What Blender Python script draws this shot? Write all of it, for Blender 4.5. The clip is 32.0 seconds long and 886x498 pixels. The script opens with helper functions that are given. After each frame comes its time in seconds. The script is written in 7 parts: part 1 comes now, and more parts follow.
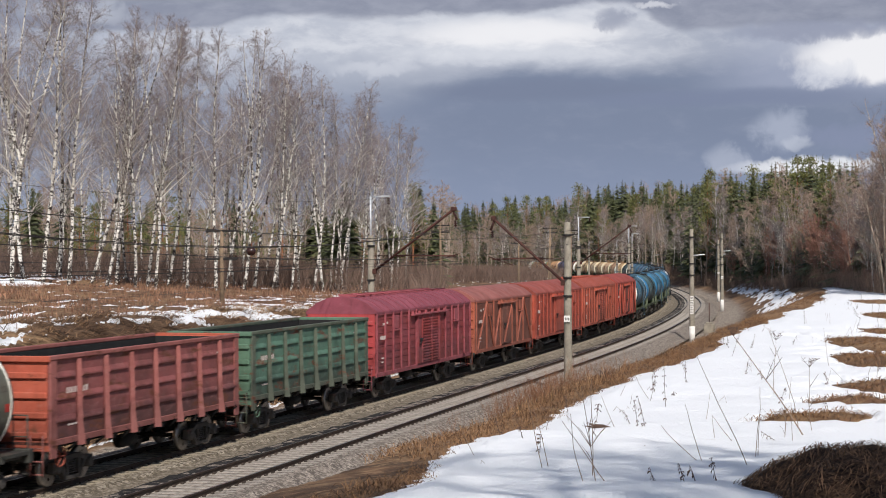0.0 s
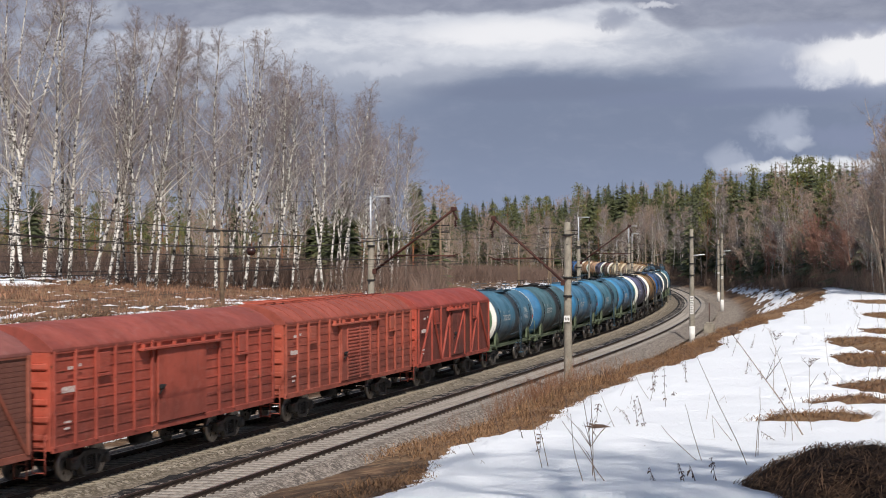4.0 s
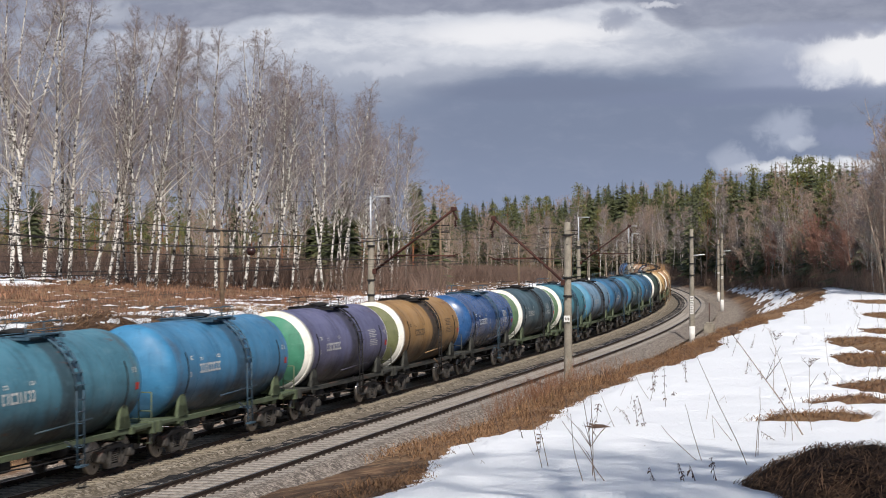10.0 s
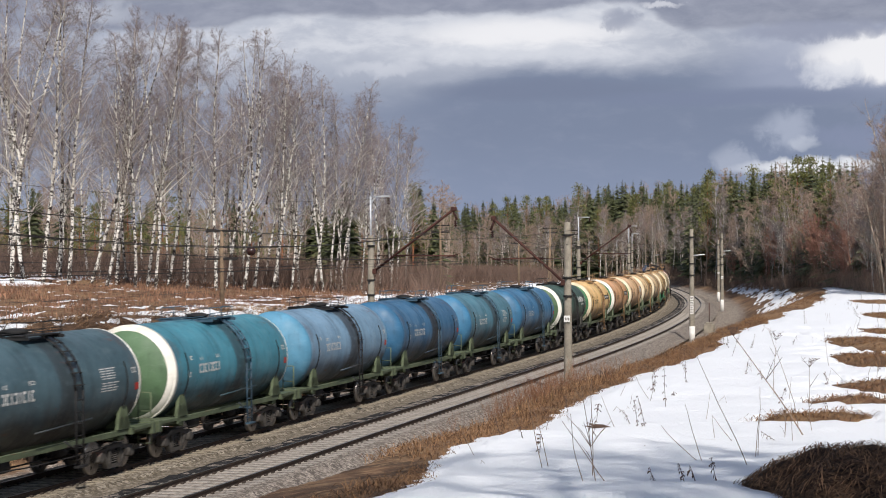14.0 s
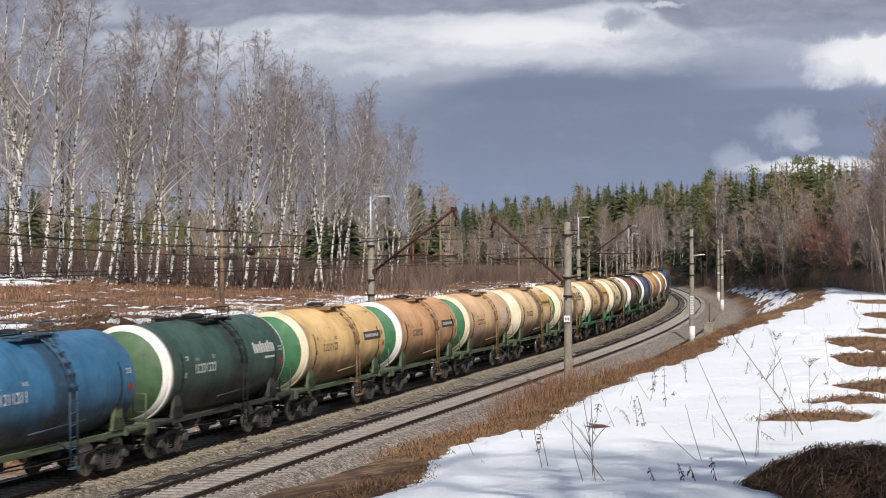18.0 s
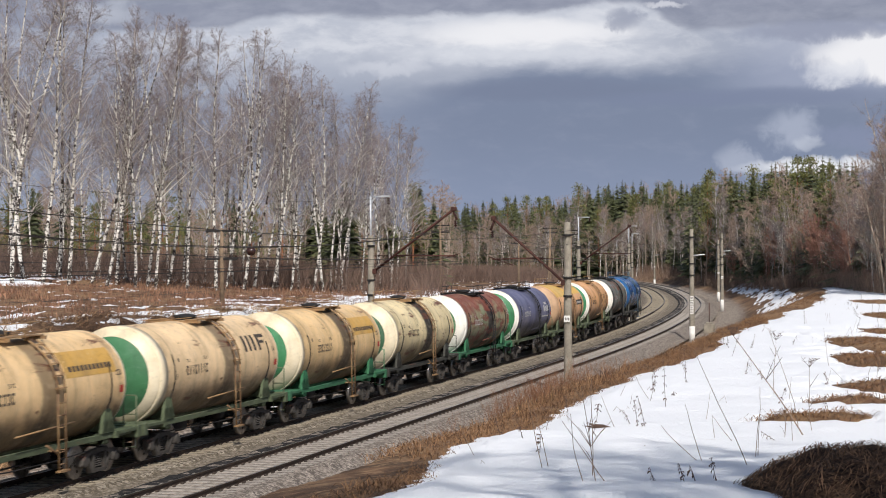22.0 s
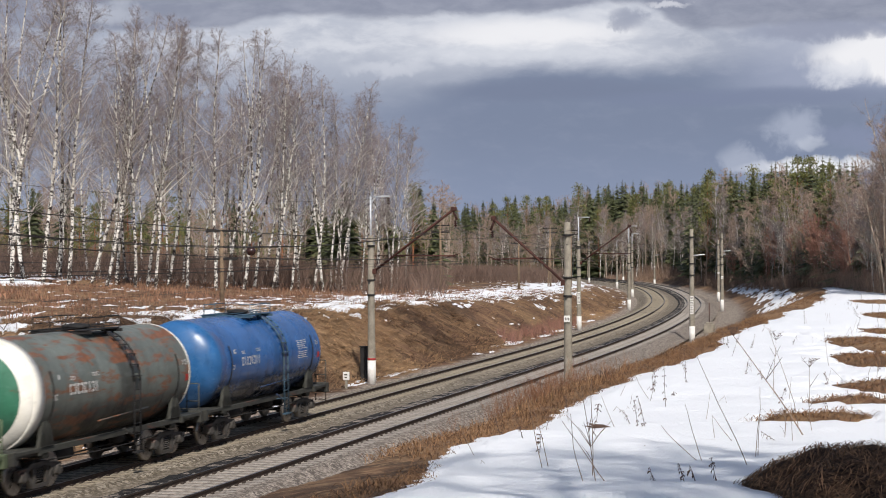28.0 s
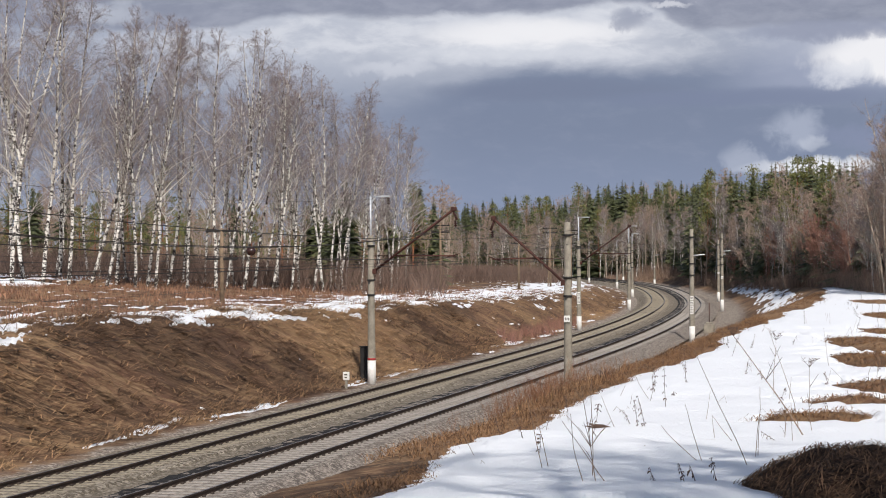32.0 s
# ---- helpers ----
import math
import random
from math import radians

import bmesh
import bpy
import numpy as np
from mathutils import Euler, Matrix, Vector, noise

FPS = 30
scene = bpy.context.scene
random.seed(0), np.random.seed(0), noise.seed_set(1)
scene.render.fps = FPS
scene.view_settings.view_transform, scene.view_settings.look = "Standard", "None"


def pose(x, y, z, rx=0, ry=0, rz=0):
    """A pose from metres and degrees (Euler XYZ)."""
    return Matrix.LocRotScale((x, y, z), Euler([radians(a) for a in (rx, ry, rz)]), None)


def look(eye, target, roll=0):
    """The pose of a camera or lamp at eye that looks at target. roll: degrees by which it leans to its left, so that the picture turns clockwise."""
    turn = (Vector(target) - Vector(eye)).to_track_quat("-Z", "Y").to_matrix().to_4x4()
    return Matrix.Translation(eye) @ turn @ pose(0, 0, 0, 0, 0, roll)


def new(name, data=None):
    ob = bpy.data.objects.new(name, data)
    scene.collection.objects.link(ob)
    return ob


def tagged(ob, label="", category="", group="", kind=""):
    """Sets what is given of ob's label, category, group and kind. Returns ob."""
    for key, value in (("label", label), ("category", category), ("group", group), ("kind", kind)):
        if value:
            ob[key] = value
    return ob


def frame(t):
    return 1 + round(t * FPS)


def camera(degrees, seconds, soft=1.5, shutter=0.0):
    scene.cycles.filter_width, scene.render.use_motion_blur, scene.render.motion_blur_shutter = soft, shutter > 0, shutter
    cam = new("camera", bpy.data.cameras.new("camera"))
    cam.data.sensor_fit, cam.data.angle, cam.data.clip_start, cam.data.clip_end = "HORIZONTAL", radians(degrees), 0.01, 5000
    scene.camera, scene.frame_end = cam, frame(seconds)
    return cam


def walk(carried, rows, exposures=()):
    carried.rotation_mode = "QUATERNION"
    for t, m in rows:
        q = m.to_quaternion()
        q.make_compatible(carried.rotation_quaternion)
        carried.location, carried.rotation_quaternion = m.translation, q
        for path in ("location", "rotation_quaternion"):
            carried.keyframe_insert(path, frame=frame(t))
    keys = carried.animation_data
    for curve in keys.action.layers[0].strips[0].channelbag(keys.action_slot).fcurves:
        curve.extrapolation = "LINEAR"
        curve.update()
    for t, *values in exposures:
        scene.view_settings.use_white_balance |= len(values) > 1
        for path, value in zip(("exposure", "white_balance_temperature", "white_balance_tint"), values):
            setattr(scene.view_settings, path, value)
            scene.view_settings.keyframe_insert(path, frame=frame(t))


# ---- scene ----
# Camera on a tripod on the cutting's edge: it stands still for the whole clip.
cam = camera(29.04, 32.0, soft=1.0, shutter=0.3)
EYE = (0.0, 0.0, 6.42)
PITCH, ROLL = -0.0033, 0.0068
CAM_POSE = Matrix.Translation(EYE) @ Euler((math.pi / 2 + PITCH, 0, 0)).to_matrix().to_4x4() @ Matrix.Rotation(-ROLL, 4, "Z")
walk(cam, [(0.0, CAM_POSE), (32.0, CAM_POSE)])

# ---------------------------------------------------------------- world, sun
SUN_EL, SUN_AZ = radians(45), radians(169)      # azimuth from +y clockwise: behind the camera, to its right
world = bpy.data.worlds.new("world")
scene.world = world
world.use_nodes = True
_wn, _wl = world.node_tree.nodes, world.node_tree.links
_sky = _wn.new("ShaderNodeTexSky")
_sky.sky_type, _sky.sun_disc = "NISHITA", False
_sky.sun_elevation, _sky.sun_rotation = SUN_EL, SUN_AZ
_wl.new(_sky.outputs["Color"], _wn["Background"].inputs["Color"])
_wn["Background"].inputs["Strength"].default_value = 0.085
sun = new("sun", bpy.data.lights.new("sun", "SUN"))
sun.data.energy, sun.data.angle, sun.data.color = 4.4, radians(0.6), (1.0, 0.95, 0.88)
_to_sun = Vector((math.sin(SUN_AZ) * math.cos(SUN_EL), math.cos(SUN_AZ) * math.cos(SUN_EL), math.sin(SUN_EL)))
sun.matrix_world = look((0, 0, 60), Vector((0, 0, 60)) - _to_sun)
scene.view_settings.exposure = 0.0

# ---------------------------------------------------------------- the line's alignment
GRADE = -0.00577            # the line falls away from the camera
HALF = 2.198                # half the distance between the two tracks
_KS = [-640, -20, 0, 42, 84, 126, 168, 210, 252, 294, 336, 366, 386, 600]
_KV = [0, 0, .0003, .00012, .0012, .00082, .00164, .00055, .00116, .0016, .0004, .0008, .005, .005]
_S = np.arange(-640.0, 600.0, 1.0)
_i0 = 640
_th = np.cumsum(np.interp(_S, _KS, _KV))
_th = _th - _th[_i0] + 1.2968
_cx = np.cumsum(np.cos(_th))
_cy = np.cumsum(np.sin(_th))
_cx = _cx - _cx[_i0] - 9.586
_cy = _cy - _cy[_i0] + 44.238


def line(s, n=0.0, z=0.0):
    """A point s metres along the line, n metres to the right (camera's side) of the middle of both tracks, z above the rails."""
    th = np.interp(s, _S, _th)
    return (float(np.interp(s, _S, _cx) + math.sin(th) * n), float(np.interp(s, _S, _cy) - math.cos(th) * n), float(GRADE * s + z))


def heading(s):
    return float(np.interp(s, _S, _th))


def nearest(x, y):
    """s and n of the points x, y."""
    x, y = np.asarray(x, float), np.asarray(y, float)
    s, n = np.empty(x.shape), np.empty(x.shape)
    px, py, pt, ps = _cx[::2], _cy[::2], _th[::2], _S[::2]
    for a in range(0, x.size, 20000):
        b = slice(a, a + 20000)
        d = (x[b, None] - px) ** 2 + (y[b, None] - py) ** 2
        i = d.argmin(1)
        dx, dy = x[b] - px[i], y[b] - py[i]
        s[b] = ps[i] + dx * np.cos(pt[i]) + dy * np.sin(pt[i])
        n[b] = dx * np.sin(pt[i]) - dy * np.cos(pt[i])
    return s, n


def wob(x, y, f, seed=0.0):
    """Smooth cheap waves in about -1..1."""
    a = np.sin(x * f * 1.0 + 1.7 * np.sin(y * f * 0.83 + seed) + seed) * np.cos(y * f * 1.13 + 1.3 * np.sin(x * f * 0.71 + 2 * seed))
    b = np.sin(x * f * 2.3 + 1.9 * np.sin(y * f * 1.9 + seed * 3) + 4 + seed) * np.cos(y * f * 2.1 + 1.1 * np.sin(x * f * 2.7) + seed)
    return 0.65 * a + 0.35 * b


# spots where the field's snow has melted: place, reach across and along, depth
MELT = [(12.0, 46.5, 1.0, 3.8, .9), (14.6, 52.0, 1.0, 4.5, .8), (10.3, 39.8, .8, 2.4, .9), (8.75, 31.6, 1.0, 1.7, .9), (7.0, 28.9, .75, .55, .8), (5.85, 26.1, .62, .42, .8), (5.1, 25.7, .5, .16, .6),
        (23.4, 88.0, 1.3, 7.0, .9), (17.9, 67.0, .8, 4.0, .8)]
FIELD_D = [0, 6, 12, 20, 30, 50, 70, 85, 100, 130, 170, 200, 260, 420, 900]
FIELD_Z = [4.9, 4.75, 4.2, 3.75, 3.6, 3.45, 3.33, 3.18, 2.95, 2.5, 1.9, 1.5, .9, .4, 3]


def height(x, y):
    """The ground's height, and s and n there."""
    x, y = np.asarray(x, float).ravel(), np.asarray(y, float).ravel()
    s, n = nearest(x, y)
    sc = np.clip(s, -60, 420)
    m = np.abs(n)
    # the flat field on the camera's side, and the cutting's slope up to its grassy lip
    field = np.interp(np.hypot(x, y), FIELD_D, FIELD_Z) - GRADE * sc
    up = np.clip((m - 7.2) / 7.6, 0, 1)
    slope = -.72 + (field + .72) * (.82 * up + .18 * up * up * (3 - 2 * up))
    right = np.where(m < 7.2, np.interp(m, [0, 3.9, 5.2, 6.2, 7.2], [-.75, -.75, -.9, -.78, -.72]), slope)
    for mx, my, ra, rb, _ in MELT:
        right = right + .20 * np.exp(-(((x - mx) / ra) ** 2 + ((y - my) / rb) ** 2) * .8)
    right = right + .04 * np.exp(-((m - 14.9) / .5) ** 2) * np.clip((40 - s) / 14, 0, 1) - .14 * np.exp(-(((x - 3.4) / 2.6) ** 2 + ((y - 26.5) / 3.0) ** 2))
    crest = np.interp(sc, [-60, 0, 30, 100, 200, 300, 420], [4.0, 3.7, 3.5, 2.2, 1.2, .4, .2])
    plat = np.interp(sc, [-60, 0, 30, 100, 200, 420], [4.1, 3.7, 3.2, 2.4, 1.2, .3])
    left = np.where(m < 6.4, np.interp(m, [0, 3.9, 5.0, 6.4], [-.75, -.75, -.6, -.5]),
                    np.where(m < 12.5, -.5 + (crest + .5) * (1 - np.cos(np.clip((m - 6.4) / 6.1, 0, 1) * math.pi)) / 2,
                             crest + (plat - crest) * np.clip((m - 12.5) / 30, 0, 1) + np.interp(m, [14, 60, 120, 700], [0, 2.3, 2.5, 4]) * np.interp(sc, [90, 160, 230], [1, .5, .12])))
    z = np.where(n > 0, right, left) + GRADE * sc
    free = np.clip((m - 6.0) / 4, 0, 1)
    z = z + free * np.where(n > 13, .35, 1.0) * (0.16 * wob(x, y, .45, 1) + .07 * wob(x, y, 1.6, 2)) + np.where(n > 0, .3, 1) * np.clip((m - 14) / 30, 0, 1) * .3 * wob(x, y, .11, 3)
    return z, s, n


def ground_z(x, y):
    return float(height([x], [y])[0][0])

# ---------------------------------------------------------------- mesh and material helpers
def lin(r, g, b):
    """Linear colour from 0..255 screen values."""
    return tuple(((c / 255 + .055) / 1.055) ** 2.4 if c > 10 else c / 255 / 12.92 for c in (r, g, b)) + (1.0,)


class Mesh:
    """Collects vertices and faces, with a material slot for each face."""

    def __init__(self):
        self.v, self.f, self.m, self.slot, self.sm = [], [], [], 0, []

    def face(self, ids, smooth=False):
        self.f.append(tuple(ids))
        self.m.append(self.slot)
        self.sm.append(smooth)

    def poly(self, pts):
        a = len(self.v)
        self.v += [tuple(p) for p in pts]
        self.face(range(a, a + len(pts)))

    def box(self, x0, x1, y0, y1, z0, z1, c=0.0, m=None):
        """A box with its edges chamfered by c."""
        a = len(self.v)
        if c <= 0:
            pts = [(x, y, z) for z in (z0, z1) for x, y in ((x0, y0), (x1, y0), (x1, y1), (x0, y1))]
            fs = [(3, 2, 1, 0), (4, 5, 6, 7), (0, 1, 5, 4), (1, 2, 6, 5), (2, 3, 7, 6), (3, 0, 4, 7)]
        else:
            def ring(z, i):
                return [(x0 + c + i, y0 + i, z), (x1 - c - i, y0 + i, z), (x1 - i, y0 + c + i, z), (x1 - i, y1 - c - i, z),
                        (x1 - c - i, y1 - i, z), (x0 + c + i, y1 - i, z), (x0 + i, y1 - c - i, z), (x0 + i, y0 + c + i, z)]
            pts = ring(z0, c * .7) + ring(z0 + c, 0) + ring(z1 - c, 0) + ring(z1, c * .7)
            fs = [tuple(range(7, -1, -1)), tuple(range(24, 32))]
            for r in range(3):
                fs += [(8 * r + i, 8 * r + (i + 1) % 8, 8 * r + 8 + (i + 1) % 8, 8 * r + 8 + i) for i in range(8)]
        if m is not None:
            pts = [tuple(m @ Vector(p)) for p in pts]
        self.v += pts
        for q in fs:
            self.face([a + i for i in q])

    def tube(self, path, radii, sides=6, caps=True, smooth=True):
        """A tube along points, with a radius for each (or one for all)."""
        path = [Vector(p) for p in path]
        if not isinstance(radii, (list, tuple)):
            radii = [radii] * len(path)
        a = len(self.v)
        for i, p in enumerate(path):
            d = (path[min(i + 1, len(path) - 1)] - path[max(i - 1, 0)]).normalized()
            u = d.cross(Vector((0, 0, 1)) if abs(d.z) < .95 else Vector((1, 0, 0))).normalized()
            w = d.cross(u)
            for k in range(sides):
                t = 2 * math.pi * k / sides
                self.v.append(tuple(p + (u * math.cos(t) + w * math.sin(t)) * radii[i]))
        for i in range(len(path) - 1):
            for k in range(sides):
                k2 = (k + 1) % sides
                self.face((a + i * sides + k, a + i * sides + k2, a + (i + 1) * sides + k2, a + (i + 1) * sides + k), smooth)
        if caps:
            self.face([a + k for k in range(sides - 1, -1, -1)])
            b = a + (len(path) - 1) * sides
            self.face([b + k for k in range(sides)])

    def bar(self, p, q, w, h):
        """A square bar from p to q."""
        self.tube([p, q], max(w, h) * .62, 4, True, False)

    def lathe(self, prof, axis="x", seg=32, at=(0, 0, 0), smooth=True):
        """Turns a profile of (along, radius) round an axis."""
        a = len(self.v)
        for x, r in prof:
            for k in range(seg):
                t = 2 * math.pi * k / seg
                c, s = r * math.cos(t), r * math.sin(t)
                p = {"x": (x, c, s), "y": (c, x, s), "z": (c, s, x)}[axis]
                self.v.append((p[0] + at[0], p[1] + at[1], p[2] + at[2]))
        flip = axis != "y"
        for i in range(len(prof) - 1):
            for k in range(seg):
                k2 = (k + 1) % seg
                q = (a + i * seg + k, a + i * seg + k2, a + (i + 1) * seg + k2, a + (i + 1) * seg + k)
                self.face(q[::-1] if flip else q, smooth)
        e0 = [a + k for k in range(seg)]
        e1 = [a + (len(prof) - 1) * seg + k for k in range(seg)]
        self.face(e0 if flip else e0[::-1])
        self.face(e1[::-1] if flip else e1)

    def data(self, name, mats):
        me = bpy.data.meshes.new(name)
        me.from_pydata(self.v, [], self.f)
        for mat in mats if isinstance(mats, (list, tuple)) else [mats]:
            me.materials.append(mat)
        me.polygons.foreach_set("material_index", self.m)
        me.polygons.foreach_set("use_smooth", self.sm)
        me.update()
        return me


def thing(name, at=None, label="", category="", group="", kind=""):
    """An empty at the base of a thing, whose parts are its children."""
    ob = new(name)
    ob.empty_display_size = .2
    if at is not None:
        ob.matrix_basis = at
    return tagged(ob, label, category, group, kind)


def part(name, mesh, mats, parent, label="", at=None):
    """One mesh object under a thing or a part."""
    ob = new(name, mesh.data(name, mats) if isinstance(mesh, Mesh) else mesh)
    ob.parent = parent
    if at is not None:
        ob.matrix_basis = at
    return tagged(ob, label)


def solid(name, mesh, mats, label="", category="", group="", kind=""):
    """A top-level thing that is one mesh."""
    if not isinstance(mesh, Mesh) and mats is not None:
        mesh.materials.append(mats)
    return tagged(new(name, mesh.data(name, mats) if isinstance(mesh, Mesh) else mesh), label, category, group, kind)


class Nodes:
    """A node material, with short ways to write its graph."""

    def __init__(self, name):
        self.mat = bpy.data.materials.new(name)
        self.mat.use_nodes = True
        self.n, self.l = self.mat.node_tree.nodes, self.mat.node_tree.links
        self.bsdf = self.n["Principled BSDF"]
        self.tc = self.n.new("ShaderNodeTexCoord")

    def put(self, sock, v):
        if isinstance(v, bpy.types.NodeSocket):
            self.l.new(v, sock)
        elif v is not None:
            sock.default_value = v

    def math(self, op, a, b=None, c=None, clamp=False):
        n = self.n.new("ShaderNodeMath")
        n.operation, n.use_clamp = op, clamp
        for i, v in enumerate((a, b, c)):
            self.put(n.inputs[i], v)
        return n.outputs[0]

    def step(self, v, lo, hi, a=0.0, b=1.0):
        n = self.n.new("ShaderNodeMapRange")
        n.interpolation_type = "SMOOTHSTEP"
        for i, q in enumerate((v, lo, hi, a, b)):
            self.put(n.inputs[i], q)
        return n.outputs[0]

    def coords(self, kind="Object", scale=(1, 1, 1)):
        if scale == (1, 1, 1):
            return self.tc.outputs[kind]
        n = self.n.new("ShaderNodeMapping")
        self.l.new(self.tc.outputs[kind], n.inputs[0])
        n.inputs["Scale"].default_value = scale
        return n.outputs[0]

    def noise(self, scale, co=None, detail=4, rough=.6, dist=0.0):
        n = self.n.new("ShaderNodeTexNoise")
        self.put(n.inputs["Vector"], co if co is not None else self.coords())
        self.put(n.inputs["Scale"], scale)
        n.inputs["Detail"].default_value, n.inputs["Roughness"].default_value, n.inputs["Distortion"].default_value = detail, rough, dist
        return n.outputs[0]

    def cells(self, scale, co=None, out="Distance"):
        n = self.n.new("ShaderNodeTexVoronoi")
        self.put(n.inputs["Vector"], co if co is not None else self.coords())
        n.inputs["Scale"].default_value = scale
        return n.outputs[out]

    def mix(self, f, a, b, kind="MIX"):
        n = self.n.new("ShaderNodeMix")
        n.data_type, n.blend_type = "RGBA", kind
        self.put(n.inputs[0], f)
        self.put(n.inputs[6], a)
        self.put(n.inputs[7], b)
        return n.outputs[2]

    def xyz(self, co=None):
        n = self.n.new("ShaderNodeSeparateXYZ")
        self.l.new(co if co is not None else self.coords(), n.inputs[0])
        return n.outputs

    def rand(self):
        return self.n.new("ShaderNodeObjectInfo").outputs["Random"]

    def island(self):
        return self.n.new("ShaderNodeNewGeometry").outputs["Random Per Island"]

    def attr(self, name):
        n = self.n.new("ShaderNodeAttribute")
        n.attribute_name = name
        return n.outputs["Fac"]

    def bump(self, h, strength=.4, dist=.02):
        n = self.n.new("ShaderNodeBump")
        n.inputs["Strength"].default_value, n.inputs["Distance"].default_value = strength, dist
        self.l.new(h, n.inputs["Height"])
        self.l.new(n.outputs[0], self.bsdf.inputs["Normal"])

    def done(self, color, rough=.8, metal=0.0, spec=None):
        self.put(self.bsdf.inputs["Base Color"], color)
        self.put(self.bsdf.inputs["Roughness"], rough)
        self.put(self.bsdf.inputs["Metallic"], metal)
        if spec is not None:
            self.bsdf.inputs["Specular IOR Level"].default_value = spec
        return self.mat


def plain(name, a, b, scale=3.0, rough=.8, metal=0.0, bump=.2, dist=.01, fine=None):
    """Two tones of one surface mixed by large and fine noise."""
    k = Nodes(name)
    f = k.math("ADD", k.math("MULTIPLY", k.noise(scale), .6), k.math("MULTIPLY", k.noise(fine or scale * 9), .4))
    f = k.step(f, .35, .65)
    if bump:
        k.bump(k.noise(fine or scale * 9, detail=6), bump, dist)
    return k.done(k.mix(f, a, b), rough, metal)


# ---------------------------------------------------------------- materials of the ground
def ground_material():
    k = Nodes("dry_grass_ground")
    n, sl = k.attr("n"), k.attr("s")
    comb = k.n.new("ShaderNodeCombineXYZ")
    k.put(comb.inputs[0], k.math("MULTIPLY", k.math("ADD", sl, k.math("MULTIPLY", n, .4)), .34))
    k.put(comb.inputs[1], k.math("MULTIPLY", k.math("SUBTRACT", k.math("MULTIPLY", sl, .56), k.math("MULTIPLY", n, 1.4)), 1.5))
    comb = comb.outputs[0]
    streak = k.noise(1.1, comb, 8, .7, 1.0)
    fine = k.noise(5.5, comb, 5, .7, .6)
    big = k.noise(.12, None, 4, .6)
    straw, brown, dark, red = lin(172, 142, 108), lin(120, 92, 70), lin(62, 50, 42), lin(108, 78, 64)
    c = k.mix(k.step(streak, .35, .62), dark, brown)
    c = k.mix(k.step(fine, .48, .72), c, straw)
    c = k.mix(k.step(big, .42, .62), c, k.mix(.55, c, red))
    c = k.mix(k.math("MULTIPLY", k.step(k.noise(.3, None, 3), .5, .7), .55), c, k.mix(k.step(fine, .3, .7), brown, straw))
    # gravel of the line's shoulders
    stone = k.mix(k.step(k.cells(13.0), .0, .6), lin(172, 158, 146), lin(96, 86, 78))
    stone = k.mix(k.step(k.noise(3.0), .4, .65), stone, lin(146, 133, 121))
    tone = k.xyz(k.cells(11.0, None, "Color"))[0]
    stone = k.mix(k.math("MULTIPLY", k.step(tone, .55, 1.0), .55), stone, lin(214, 202, 188))
    stone = k.mix(k.math("MULTIPLY", k.step(tone, .35, 0.0), .55), stone, lin(70, 62, 56))
    edge = k.math("ADD", n, k.math("MULTIPLY", k.math("SUBTRACT", k.noise(.7, None, 5), .5), 2.2))
    right = k.step(k.math("ADD", edge, k.step(sl, 55, 105, 0, 2.2)), 9.4, 10.8, 1.0, 0.0)
    left = k.step(edge, -6.3, -5.6, 0.0, 1.0)
    lay = k.noise(.55, comb, 7, .65, 1.2)
    c = k.mix(k.math("MULTIPLY", k.step(lay, .52, .66), .6), c, straw)
    c = k.mix(k.math("MULTIPLY", k.step(lay, .44, .30), .75), c, dark)
    zone = k.noise(.085, k.coords("Object", (1, 1, 1)), 3, .55, .4)
    c = k.mix(k.math("MULTIPLY", k.step(zone, .47, .36), .35), c, k.mix(k.step(fine, .25, .7), brown, lin(186, 152, 112)))
    c = k.mix(k.math("MULTIPLY", k.step(zone, .50, .60), .6), c, lin(70, 54, 45))
    c = k.mix(k.math("MULTIPLY", right, left), c, stone)
    k.bump(k.math("ADD", k.math("MULTIPLY", streak, .6), k.math("MULTIPLY", fine, .4)), .7, .05)
    return k.done(c, .95, 0, .2)


def snow_material():
    k = Nodes("old_snow")
    dirt_shade = k.step(k.noise(1.3, None, 7, .7), .62, .85)
    grit = k.step(k.noise(14.0, None, 4, .7), .66, .8)
    c = k.mix(dirt_shade, (.87, .88, .91, 1), (.70, .68, .66, 1))
    c = k.mix(k.math("MULTIPLY", grit, .35), c, (.42, .36, .30, 1))
    k.bump(k.math("ADD", k.noise(.9, None, 5, .6), k.math("ADD", k.math("MULTIPLY", k.noise(6, None, 5, .65), .42), k.math("MULTIPLY", k.noise(26, None, 4, .7), .14))), .9, .13)
    k.bsdf.inputs["Subsurface Weight"].default_value = 0.0
    return k.done(c, .6, 0, .3)


def ballast_material(name, a, b, oil, top=None):
    k = Nodes(name)
    cell = k.cells(10.0)
    tone = k.cells(10.0, None, "Color")
    c = k.mix(k.step(cell, .05, .55), a, b)
    c = k.mix(.55, c, k.mix(k.step(k.xyz(tone)[0], .25, .95), b, top or lin(196, 184, 168)))
    c = k.mix(k.math("MULTIPLY", k.step(k.noise(.8, None, 5), .45, .65), .32), c, oil)
    n = k.math("ABSOLUTE", k.attr("n"))
    spill = k.step(k.math("ADD", n, k.math("MULTIPLY", k.noise(1.2, None, 4), .5)), 1.0, 1.55, 0, 1)
    c = k.mix(k.math("MULTIPLY", k.math("SUBTRACT", 1.0, spill), .35), c, oil)
    k.bump(k.math("MULTIPLY", cell, -1.0), 1.0, .05)
    return k.done(c, .95, 0, .2)


